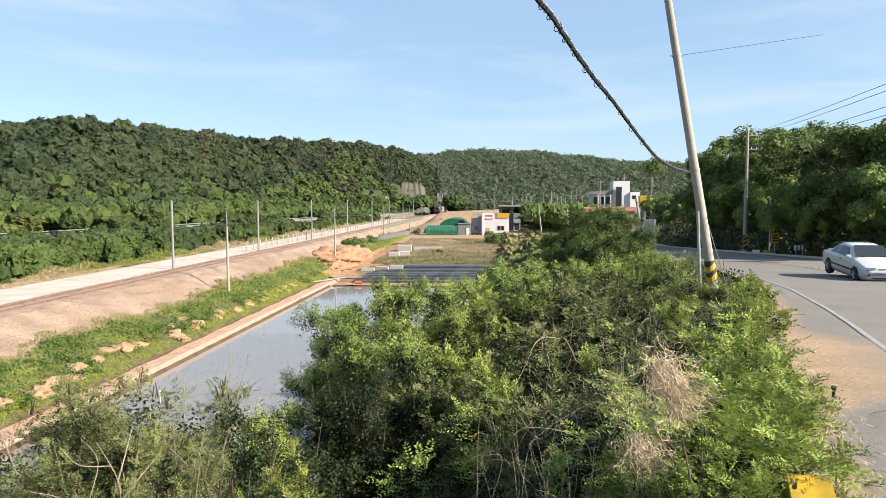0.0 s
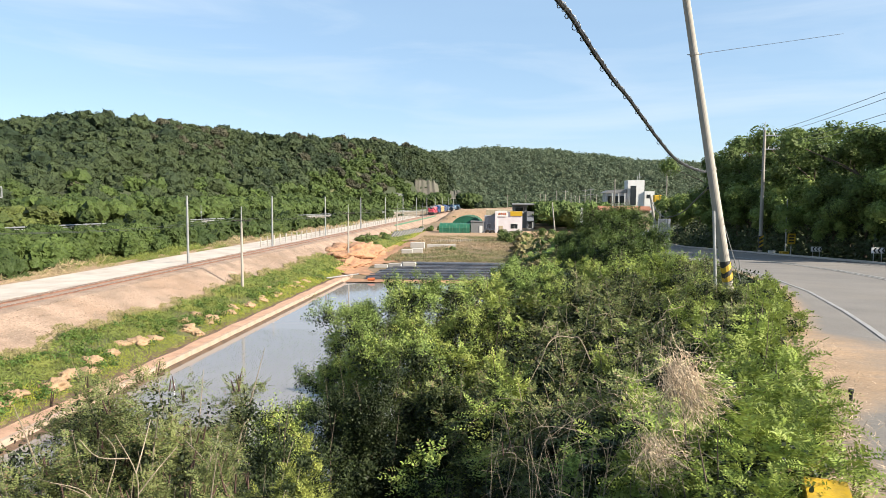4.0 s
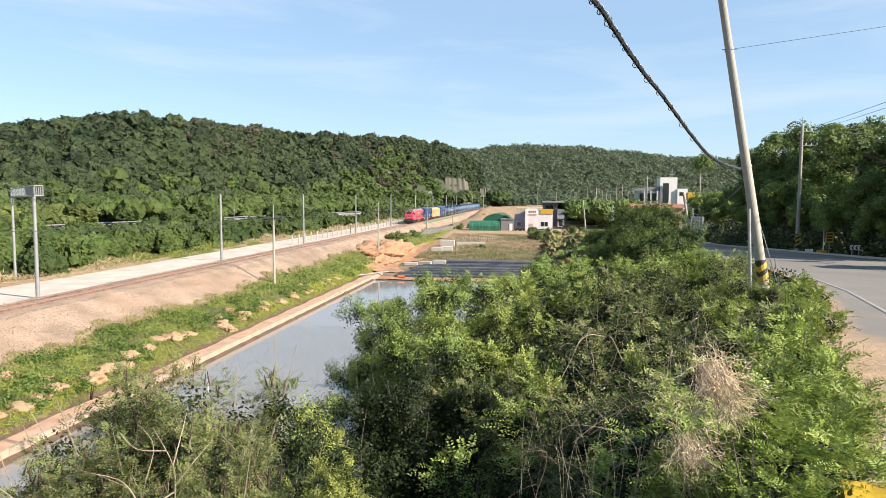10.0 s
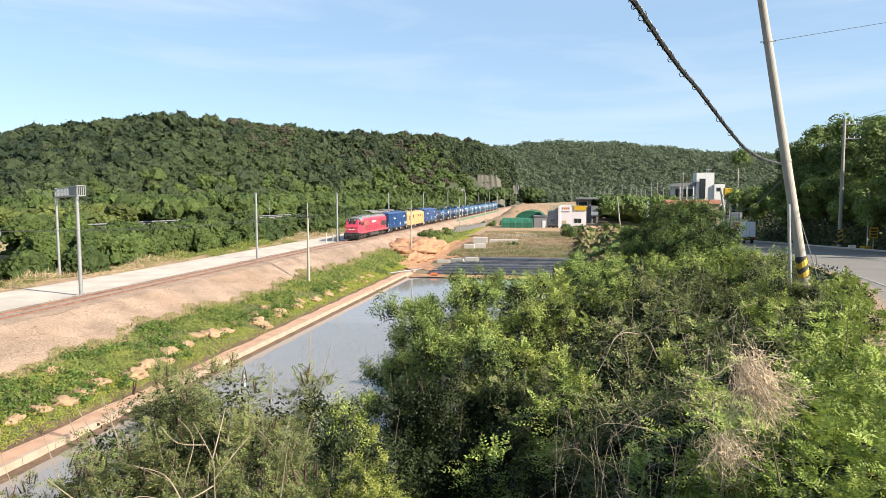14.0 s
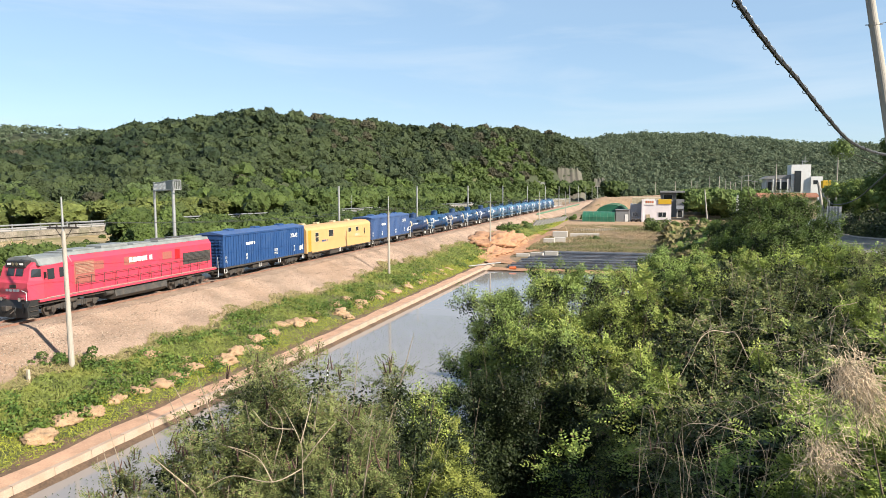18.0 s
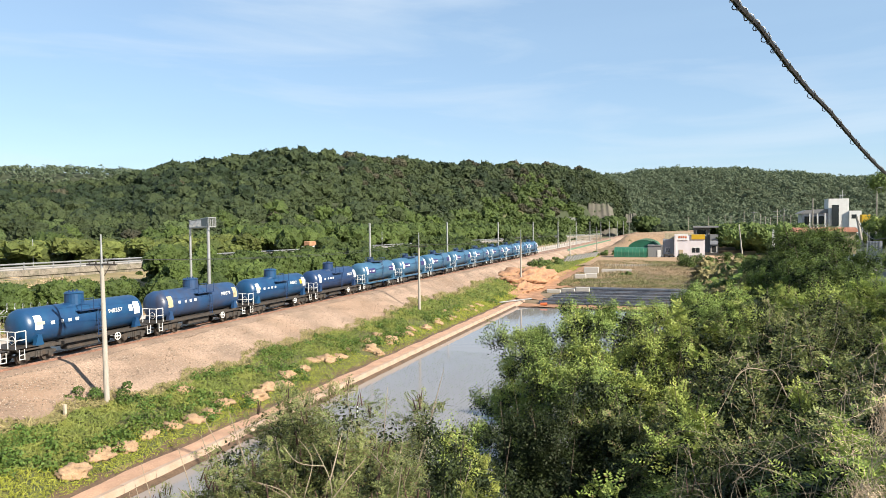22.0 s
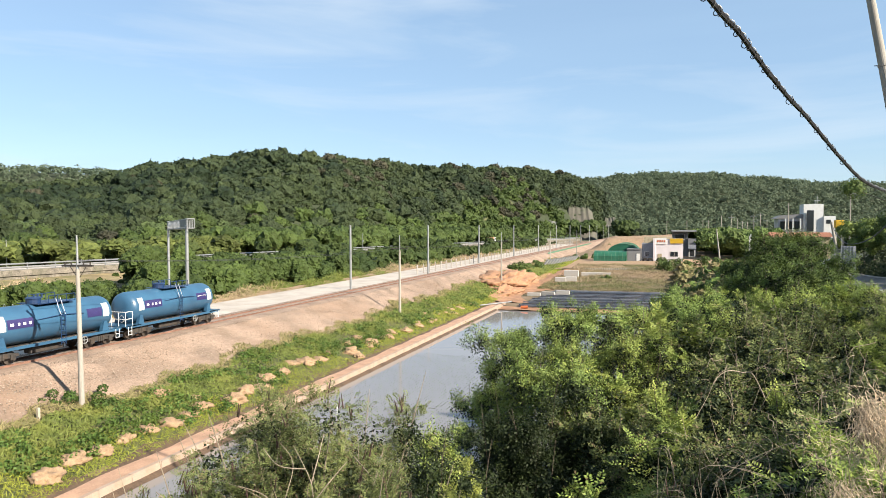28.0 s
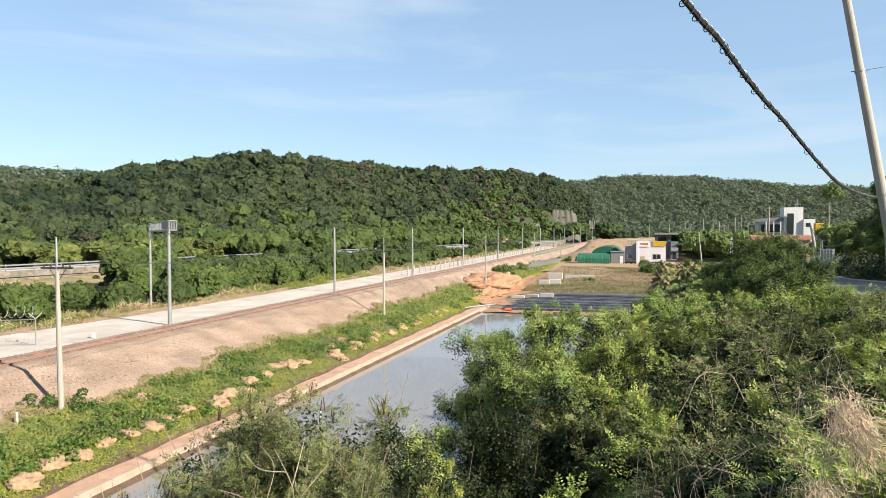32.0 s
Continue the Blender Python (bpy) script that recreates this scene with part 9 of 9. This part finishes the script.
KIND = {
    "indigo_near": shrub("indigo_shrub", 21, 2.5, 1.9, "feather", M_INDIGO, "dull green indigo shrub with dark seed spikes and pale stems", 1900, 0.05, 44, 9, bark=M_PALEBARK),
    "robinia_near": shrub("locust_shrub", 22, 2.2, 1.6, "fern", M_BRIGHT, "bright green young locust shrub with feathery leaves", 880, 0.078, 0, 6),
    "robinia_near2": shrub("locust_shrub", 29, 2.0, 1.5, "fern", M_SHRUB, "green locust shrub with feathery leaves", 700, 0.074, 0, 6, bark=M_PALEBARK),
    "yellow_near": shrub("yellowish_shrub", 23, 1.5, 1.3, "pinnate5", M_YELLOWGREEN, "yellowish green leafy shrub", 620, 0.07, 0, 8, bark=M_PALEBARK),
    "indigo_mid": shrub("indigo_shrub", 24, 2.8, 1.8, "pinnate", M_INDIGO, "dull green indigo shrub with dry twigs", 950, 0.08, 0, 5, bark=M_PALEBARK),
    "robinia_mid": shrub("locust_shrub", 25, 2.8, 1.7, "pinnate5", M_SHRUB, "green feathery locust shrub", 640, 0.085, 0, 5),
    "bright_mid": shrub("locust_shrub", 30, 2.4, 1.5, "pinnate5", M_BRIGHT, "bright green feathery locust shrub", 640, 0.085, 0, 5),
    "leafy": shrub("leafy_shrub", 26, 3.2, 2.5, "simple", M_SHRUB, "dense dark green leafy shrub", 1500, 0.088, 0, 6),
    "leafy2": shrub("leafy_shrub", 27, 3.6, 3.0, "simple", M_LEAFY, "dense green leafy shrub", 1500, 0.098, 0, 6),
    # darker leaf colour, painted as shade for the shrubs low in the hollow
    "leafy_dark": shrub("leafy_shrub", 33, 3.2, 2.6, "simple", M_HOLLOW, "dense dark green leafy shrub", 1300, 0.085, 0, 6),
    "sprig": shrub("locust_sprig", 31, 0.6, 0.5, "pinnate5", M_SHRUB, "fresh green young locust sprig rising from the hollow", 14, 0.10, 0, 3, 0.8),
    "round": shrub("round_bush", 28, 4.2, 3.8, "simple", M_ROUND, "tall round dark green bush", 1700, 0.125, 0, 6),
}
USED = set()
WIDTH = {"robinia_near": 2.2, "robinia_near2": 2.0, "bright_mid": 2.4, "indigo_mid": 2.8, "robinia_mid": 2.8, "indigo_near": 2.5}


def plant(kind, az, dist, el, scale=1.0, turn=0.0, drop=0.0):
    """Stands a shrub so that its top is seen at a bearing and height in degrees, at a distance."""
    if az > 15 and dist < 19 and kind in WIDTH:
        # keep clear of the sandy verge
        scale = min(scale, 0.24 * dist / WIDTH[kind])
        lim = math.degrees(math.atan2(float(along(ROAD_L, dist * 0.92)) - 0.2, dist * 0.92))
        az = min(az, lim - math.degrees(0.36 * WIDTH[kind] * scale / dist))
    x, y = dist * math.sin(radians(az)), dist * math.cos(radians(az))
    top = EYE[2] + dist * math.tan(radians(el)) - drop
    m = pose(x, y, top, 0, 0, turn) @ Matrix.Diagonal((scale, scale, scale, 1))
    src = KIND[kind]
    if kind in USED:
        ob = copy_thing(src, m)
    else:
        USED.add(kind)
        ob = src
    ob.matrix_basis = m
    return ob


rs = random.Random(4)
# bearing, distance, height of the top in degrees
SINGLE = (
    ("indigo_near", -29.6, 7.8, -13.9, 0.66), ("indigo_near", -33.6, 7.6, -17.0, 0.62), ("indigo_near", -37.0, 7.2, -20.0, 0.52), ("indigo_near", -40.4, 6.8, -22.8, 0.48), ("indigo_near", -26.7, 7.6, -17.4, 0.48), ("indigo_near", -30.4, 6.8, -18.4, 0.7),
    ("indigo_near", -36.0, 6.4, -22.6, 0.62), ("indigo_near", -41.0, 6.2, -25.5, 0.55), ("indigo_near", -27.0, 6.4, -20.6, 0.55), ("indigo_near", -31.0, 5.8, -23.5, 0.65),
    ("yellow_near", -18.2, 6.2, -19.9, 0.42), ("yellow_near", -16.9, 6.3, -21.4, 0.34), ("yellow_near", -19.4, 6.0, -22.0, 0.36), ("yellow_near", -18.2, 5.8, -23.6, 0.44),
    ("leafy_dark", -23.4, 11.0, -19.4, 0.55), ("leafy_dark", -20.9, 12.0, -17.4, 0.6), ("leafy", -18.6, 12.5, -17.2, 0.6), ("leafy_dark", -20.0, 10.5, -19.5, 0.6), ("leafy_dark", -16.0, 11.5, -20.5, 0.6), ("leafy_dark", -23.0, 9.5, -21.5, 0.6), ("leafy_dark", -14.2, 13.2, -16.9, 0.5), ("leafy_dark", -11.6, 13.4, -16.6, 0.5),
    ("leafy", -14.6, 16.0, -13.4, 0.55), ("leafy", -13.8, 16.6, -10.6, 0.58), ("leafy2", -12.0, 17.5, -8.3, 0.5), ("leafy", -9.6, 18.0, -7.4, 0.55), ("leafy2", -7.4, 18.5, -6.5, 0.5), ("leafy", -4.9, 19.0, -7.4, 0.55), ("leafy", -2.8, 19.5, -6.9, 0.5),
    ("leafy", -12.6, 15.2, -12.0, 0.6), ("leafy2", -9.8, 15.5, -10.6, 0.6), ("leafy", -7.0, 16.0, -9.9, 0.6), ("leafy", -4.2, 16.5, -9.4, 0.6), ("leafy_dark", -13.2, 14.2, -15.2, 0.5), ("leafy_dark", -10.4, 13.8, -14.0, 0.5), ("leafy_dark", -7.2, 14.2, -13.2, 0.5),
    ("leafy2", -0.3, 23.0, -6.2, 0.55), ("leafy2", 1.0, 24.0, -5.1, 0.6), ("leafy", 3.8, 22.0, -6.2, 0.5), ("robinia_mid", 1.8, 19.0, -7.5, 1.0), ("robinia_mid", 5.4, 20.0, -6.6, 0.7),
    ("round", 5.0, 43.0, -4.0, 0.5), ("round", 5.9, 43.5, -2.8, 0.6), ("round", 6.8, 44.0, -1.7, 0.7), ("round", 7.7, 44.0, -1.15, 0.75), ("round", 8.7, 43.5, -1.15, 0.75), ("round", 9.6, 43.0, -1.9, 0.6), ("round", 6.4, 37.0, -2.2, 0.5), ("round", 7.7, 37.5, -0.7, 0.66), ("round", 9.2, 37.0, -0.75, 0.64), ("round", 10.4, 37.5, -2.4, 0.42), ("round", 6.6, 32.0, -3.6, 0.55), ("round", 8.2, 30.5, -2.7, 0.6), ("round", 9.8, 31.0, -3.4, 0.5), ("leafy2", 12.2, 32.0, -4.2, 0.8),
    ("leafy", 13.8, 29.0, -4.9, 0.75), ("leafy", 15.2, 27.0, -5.3, 0.7), ("leafy", 11.6, 27.0, -5.0, 0.75), ("leafy", 8.6, 25.5, -5.0, 0.75),
    ("leafy", 14.6, 19.0, -6.0, 0.45), ("indigo_mid", 16.2, 17.6, -6.5, 0.5), ("bright_mid", 17.4, 17.8, -6.7, 0.42), ("bright_mid", 18.8, 18.6, -6.9, 0.42), ("robinia_mid", 2.2, 26.0, -5.7, 0.7), ("bright_mid", 3.6, 27.0, -5.4, 0.7), ("robinia_mid", 5.2, 28.0, -5.1, 0.7), ("leafy", 6.5, 26.0, -5.3, 0.5), ("bright_mid", 8.5, 24.0, -5.7, 0.6), ("bright_mid", 10.5, 24.0, -5.8, 0.6), ("bright_mid", 12.2, 27.0, -4.3, 0.55), ("leafy", 13.2, 26.0, -4.4, 0.45), ("indigo_mid", 14.6, 24.0, -4.7, 0.5), ("indigo_mid", 15.7, 22.0, -5.3, 0.45), ("robinia_near", 20.6, 4.8, -23.0, 0.42), ("robinia_near", 24.4, 5.5, -18.0, 0.7), ("robinia_near", 22.2, 6.0, -17.2, 0.85), ("robinia_near", 25.2, 6.6, -16.0, 0.7), ("robinia_near", 19.4, 5.4, -21.8, 0.75), ("robinia_near2", 15.5, 6.4, -19.5, 0.85), ("robinia_near", 23.6, 7.4, -14.4, 0.8),
    ("robinia_near", 26.4, 6.2, -17.2, 0.5), ("robinia_near", 27.0, 7.0, -15.2, 0.5), ("robinia_near", 25.8, 8.0, -13.4, 0.55), ("robinia_near", 26.0, 5.2, -19.6, 0.5), ("bright_mid", 24.8, 9.0, -12.2, 0.5), ("bright_mid", 24.6, 11.0, -10.8, 0.5), ("robinia_near", 18.6, 6.4, -18.2, 0.7),
    ("robinia_near", 21.4, 6.4, -18.0, 0.8), ("robinia_near", 20.6, 7.4, -15.6, 0.8), ("robinia_near", 24.6, 6.0, -17.6, 0.6), ("robinia_near2", 17.6, 7.2, -16.6, 0.8), ("robinia_near", 22.6, 8.6, -13.0, 0.85), ("robinia_near2", 19.6, 8.0, -14.2, 0.9), ("bright_mid", 23.2, 10.0, -11.4, 0.75), ("bright_mid", 23.0, 12.0, -10.2, 0.8), ("bright_mid", 22.2, 14.5, -8.9, 0.85), ("bright_mid", 22.3, 17.0, -7.9, 0.8),
)
for k in range(10):
    # feathery shrubs along the road's edge
    y = 10.5 + 1.5 * k
    x = float(along(ROAD_L, y)) - 0.75
    d = math.hypot(x, y)
    plant("bright_mid", math.degrees(math.atan2(x, y)), d, math.degrees(math.atan((float(road_z(y)) + rs.uniform(0.3, 0.55) - EYE[2]) / d)), rs.uniform(0.34, 0.46), rs.uniform(0, 360))
for kind, az, dist, el, sc in SINGLE:
    plant(kind, az, dist, el, sc, rs.uniform(0, 360))
# the thicket between them, higher the further off
for az0, d0, d1, e0, e1, kinds in (
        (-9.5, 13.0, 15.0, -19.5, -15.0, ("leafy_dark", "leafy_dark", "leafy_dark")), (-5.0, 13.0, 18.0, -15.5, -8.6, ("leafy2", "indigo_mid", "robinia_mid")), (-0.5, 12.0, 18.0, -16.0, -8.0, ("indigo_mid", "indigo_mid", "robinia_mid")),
        (4.0, 11.0, 18.5, -16.0, -7.0, ("robinia_mid", "indigo_mid", "robinia_mid")), (8.5, 8.2, 21.0, -18.0, -6.0, ("indigo_near", "indigo_mid", "robinia_mid")), (12.5, 7.4, 22.0, -18.2, -5.8, ("robinia_near2", "robinia_mid", "indigo_mid")),
        (16.3, 6.8, 21.0, -18.5, -6.3, ("robinia_near2", "indigo_mid", "bright_mid")), (20.0, 9.5, 20.5, -12.6, -6.7, ("robinia_near2", "indigo_mid", "bright_mid")), (22.6, 11.5, 18.5, -10.6, -7.9, ("bright_mid", "bright_mid", "bright_mid"))):
    steps = max(2, round((d1 - d0) / 2.4))
    for k in range(steps + 1):
        f = k / steps
        dist = d0 + (d1 - d0) * f
        kind = kinds[0] if dist < 9 else kinds[1] if rs.random() < 0.5 else kinds[2 % len(kinds)]
        e = math.degrees(math.atan(math.tan(radians(e0)) * (1 - f) * d0 / dist + math.tan(radians(e1)) * (d1 / dist) * f))
        plant(kind, az0 + rs.uniform(-1.6, 1.6), dist + rs.uniform(-0.5, 0.5), e - rs.choice((0.0, 0.3, 0.8, 2.0)), rs.uniform(0.55, 0.95), rs.uniform(0, 360))
for kind in KIND:
    if kind not in USED:
        plant(kind, 9.0, 15.0, -11.0)
for k in range(18):
    az, dist = rs.uniform(-2, 14), rs.uniform(5.6, 9.5)
    x, y = dist * math.sin(radians(az)), dist * math.cos(radians(az))
    top = float(land_z(x, y)) + rs.uniform(0.5, 1.0)
    plant("sprig", az, dist, math.degrees(math.atan((top - EYE[2]) / dist)), rs.uniform(0.7, 1.2), rs.uniform(0, 360))
# low cover under the shrubs
rng = np.random.default_rng(14)
n = 70000
uy = np.where(rng.random(n) < 0.12, 2.5 - 10 * rng.random(n), 2.5 + 55 * rng.random(n) ** 1.9)
ux = -9.5 + rng.random(n) * (along(ROAD_L, uy) - 0.3 + 9.5)
toe_x = np.interp(uy, (0, 20, 40, 70, 100), (-9.0, -9.5, -7.0, -4.0, -1.0))
ok = ux > toe_x - 0.8
ux, uy = ux[ok], uy[ok]
lift = 0.32 + 0.3 * np.sin(ux * 2.1 + 1.7 * np.sin(uy * 1.3)) * np.sin(uy * 1.9 + ux)
pos = np.stack([ux, uy, land_z(ux, uy) + rng.random(len(ux)) * lift], -1)
far = np.clip(np.hypot(ux, uy) / 9, 0.8, 2.0)
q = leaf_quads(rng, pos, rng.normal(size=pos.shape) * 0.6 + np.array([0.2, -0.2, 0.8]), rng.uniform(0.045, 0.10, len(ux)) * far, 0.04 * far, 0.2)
tagged(new("undergrowth", quads_mesh("undergrowth", q, M_UNDER)), "leafy undergrowth on the bank, coloured dark for shade", "undergrowth", kind="stuff")


# ---- dry stems and vines ----
def at(az, el, dist):
    return Vector((dist * math.sin(radians(az)), dist * math.cos(radians(az)), EYE[2] + dist * math.tan(radians(el))))


def vine(pts, r=0.009):
    ob = empty("dry_vine", pose(0, 0, 0), "bare pale dry vine arching out of the shrubs", "dry vine", "dry vines on the bank")
    v = [Vector(p) for p in pts]
    fine = []
    for k in range(len(v) - 1):
        p0, p1, p2, p3 = v[max(k - 1, 0)], v[k], v[k + 1], v[min(k + 2, len(v) - 1)]
        for j in range(5):
            t = j / 5
            fine.append(0.5 * ((2 * p1) + (p2 - p0) * t + (2 * p0 - 5 * p1 + 4 * p2 - p3) * t * t + (3 * p1 - p0 - 3 * p2 + p3) * t * t * t))
    fine.append(v[-1])
    part("stem", tube(fine, [r * (1 - 0.6 * k / len(fine)) for k in range(len(fine))], 5), M_PALEBARK, ob)


def canopy(az, dist, lift):
    """A point over the tops of the thicket."""
    z = np.interp(az, (-10, -2, 4, 16), (4.7, 5.3, 5.95, 6.05)) + 0.03 * (dist - 10)
    return Vector((dist * math.sin(radians(az)), dist * math.cos(radians(az)), float(z) + lift))


def over_bank(az, dist, lift):
    x, y = dist * math.sin(radians(az)), dist * math.cos(radians(az))
    return Vector((x, y, float(land_z(x, y)) + lift))


for k in range(64):
    az, dist = rs.uniform(-9, 15), rs.uniform(6.6, 14.0)
    c = over_bank(az, dist, rs.uniform(0.25, 0.8)) if k % 2 == 0 or az < 2.5 else canopy(az, dist, rs.uniform(-0.3, 0.2))
    r = rs.uniform(0.2, 0.6)
    a0, span, tilt = rs.uniform(20, 160), rs.uniform(60, 130), rs.uniform(-0.5, 0.5)
    ry_ = r * rs.uniform(0.5, 1.6)
    pts = [c + Vector((r * math.cos(radians(a0 + span * j / 6)), tilt * r * math.sin(radians(a0 + 50 * j)), ry_ * math.sin(radians(a0 + span * j / 6)))) + Vector((rs.uniform(-1, 1), rs.uniform(-1, 1), rs.uniform(-1, 1))) * 0.12 * r for j in range(7)]
    vine(pts, rs.uniform(0.004, 0.008))
for k in range(120):
    az, dist = rs.uniform(-12, 13), rs.uniform(5.5, 13)
    c = over_bank(az, dist, rs.uniform(0.0, 0.4)) if k % 2 or az < 2.0 else canopy(az, dist, rs.uniform(-0.35, 0.05))
    lean = Vector((rs.uniform(-1.2, 1.2), rs.uniform(-0.6, 0.6), rs.uniform(0.3, 1.0))) * rs.uniform(0.3, 0.9)
    vine([c - lean * 0.4, c + lean * 0.1, c + lean * 0.55 + Vector((rs.uniform(-0.1, 0.1), 0, 0.06)), c + lean + Vector((rs.uniform(-0.25, 0.25), 0, -0.08))], rs.uniform(0.002, 0.005))
for k in range(34):
    az, el, dist = rs.uniform(-2, 12.5), rs.uniform(-24, -15.5), rs.uniform(5.3, 6.3)
    p0 = over_bank(az + rs.uniform(-3, 3), dist + 0.3, 0.0)
    p2 = at(az, el, dist)
    p3 = p2 + Vector((rs.uniform(-0.45, 0.45), rs.uniform(-0.15, 0.15), rs.uniform(-0.22, 0.16)))
    p4 = p3 + Vector((rs.uniform(-0.3, 0.3), rs.uniform(-0.1, 0.1), rs.uniform(-0.25, 0.05)))
    vine([p0, p0.lerp(p2, 0.6) + Vector((rs.uniform(-0.12, 0.12), 0, 0.1)), p2, p3, p4], rs.uniform(0.0014, 0.0034))
# the long pale branches of the near indigo shrub
for pts in (((-32.5, -26, 6.6), (-32.0, -22.8, 6.6), (-34.5, -20.8, 6.7), (-37.0, -19.6, 6.8)), ((-32.5, -26, 6.6), (-32.0, -22.0, 6.5), (-31.2, -19.0, 6.6), (-32.3, -17.2, 6.7)), ((-33.5, -24.5, 6.5), (-36.5, -23.0, 6.5), (-39.0, -22.6, 6.6)),
            ((-27.0, -17.8, 7.2), (-25.0, -20.0, 6.6), (-23.0, -22.5, 6.2), (-21.0, -26.0, 5.8)), ((-29.6, -27.0, 5.9), (-29.7, -23.0, 5.8), (-29.8, -20.5, 5.8), (-31.2, -17.6, 6.0)),
            ((-29.7, -22.4, 5.8), (-32.2, -23.2, 5.7), (-35.3, -22.4, 5.8), (-37.4, -23.0, 5.8)), ((-29.8, -20.5, 5.8), (-29.2, -18.6, 5.9), (-28.7, -16.8, 6.2)), ((-29.7, -22.0, 5.8), (-28.4, -20.6, 5.8), (-26.8, -19.0, 6.0)),
            ((-32.2, -23.2, 5.7), (-33.4, -21.2, 5.8), (-35.6, -20.2, 5.9)), ((-30.3, -19.4, 5.9), (-32.4, -19.0, 5.9), (-33.6, -17.6, 6.0))):
    vine([at(*p) for p in pts], 0.006)


def straw_clump(az, el, dist, width, height, n, seed):
    rg = np.random.default_rng(seed)
    c = at(az, el, dist)
    ob = empty("dead_grass_clump", Matrix.Translation(c), "tangled clump of bleached dead grass", "dead grass")
    t = rg.random((n, 1))
    ang = rg.normal(size=n) * 0.8
    top = np.stack([rg.normal(size=n) * width * 0.2, rg.normal(size=n) * width * 0.25, np.full(n, height * 0.5) + rg.normal(size=n) * 0.08], -1)
    quads = []
    p0 = top
    d = unit(np.stack([np.sin(ang) * 0.5 + 0.35, rg.normal(size=n) * 0.25 - 0.2, -np.cos(ang)], -1))
    for j in range(7):
        L = height * 0.20 * rg.uniform(0.6, 1.2, (n, 1))
        p1 = p0 + d * L
        w = unit(np.cross(d, rg.normal(size=(n, 3)))) * 0.0016
        quads.append(np.stack([p0 - w, p0 + w, p1 + w, p1 - w], 1))
        p0 = p1
        d = unit(d + rg.normal(size=(n, 3)) * 0.4 + np.array([0.06, 0, -0.02]))
    blades = part("tuft", quads_mesh("tuft", np.concatenate(quads), M_STRAW), M_STRAW, ob)
    blades["kind"] = "stuff"


straw_clump(13.4, -14.6, 6.0, 0.34, 0.36, 300, 1)
straw_clump(14.6, -15.8, 5.9, 0.22, 0.3, 140, 4)
straw_clump(12.0, -19.9, 5.6, 0.42, 0.26, 240, 2)
straw_clump(9.8, -16.5, 7.0, 0.4, 0.22, 40, 3)


# ---- what moves ----
def motions():
    for ob, middle in TRAIN:
        walk(ob, [(t, pose(TRACK_X, train_nose(t) + middle, 0)) for t in (0, 2, 4, 6, 8, 9, 13, 17, 22, 27, 32)])
    # the sedan comes down the near lane and leaves past the camera
    rows = [(t, pose(x, y, float(road_z(y)), 2.8, 0, r)) for t, x, y, r in ((0, 15.8, 31.0, -5), (0.3, 16.15, 25.5, -7), (0.6, 15.9, 20.2, -10), (1, 14.6, 13.4, -14), (2, 10.2, -3, -16), (4, 1.5, -33, -17), (6, -5, -56, -17), (16, -6, -58.5, -17), (32, -6.1, -59, -17))]
    walk(white_car, rows)
    rows = [(t, pose(x, y, float(road_z(y)), -2.8, 0, r)) for t, x, y, r in TRUCK_ROWS]
    walk(delivery, rows)
    walk(lorry, [(t, pose(hw_x(y) - 3, y, hw_z(y), 0, 0, 175)) for t, y in ((0, -39), (13, -36), (16, 6.3), (17, 27.2), (18, 48.1), (18.5, 58.5), (19, 69), (19.5, 79.5), (20.5, 100.4), (24, 173), (29, 275), (32, 300))])


TRUCK_ROWS = ((0, 4.0, -52, -16), (4, 9.0, -30, -16), (8, 16.5, 12, -16), (9.5, 19.5, 30, -8), (10.5, 20.4, 45.2, -3), (11, 20.5, 51.2, 0), (12, 20.5, 64, 0), (13, 20.5, 75.5, 0), (14, 20.4, 87.5, 2), (15, 20.2, 99, 2), (18, 19, 132, 2), (24, 18, 146, 2), (32, 18, 147, 2))
motions()
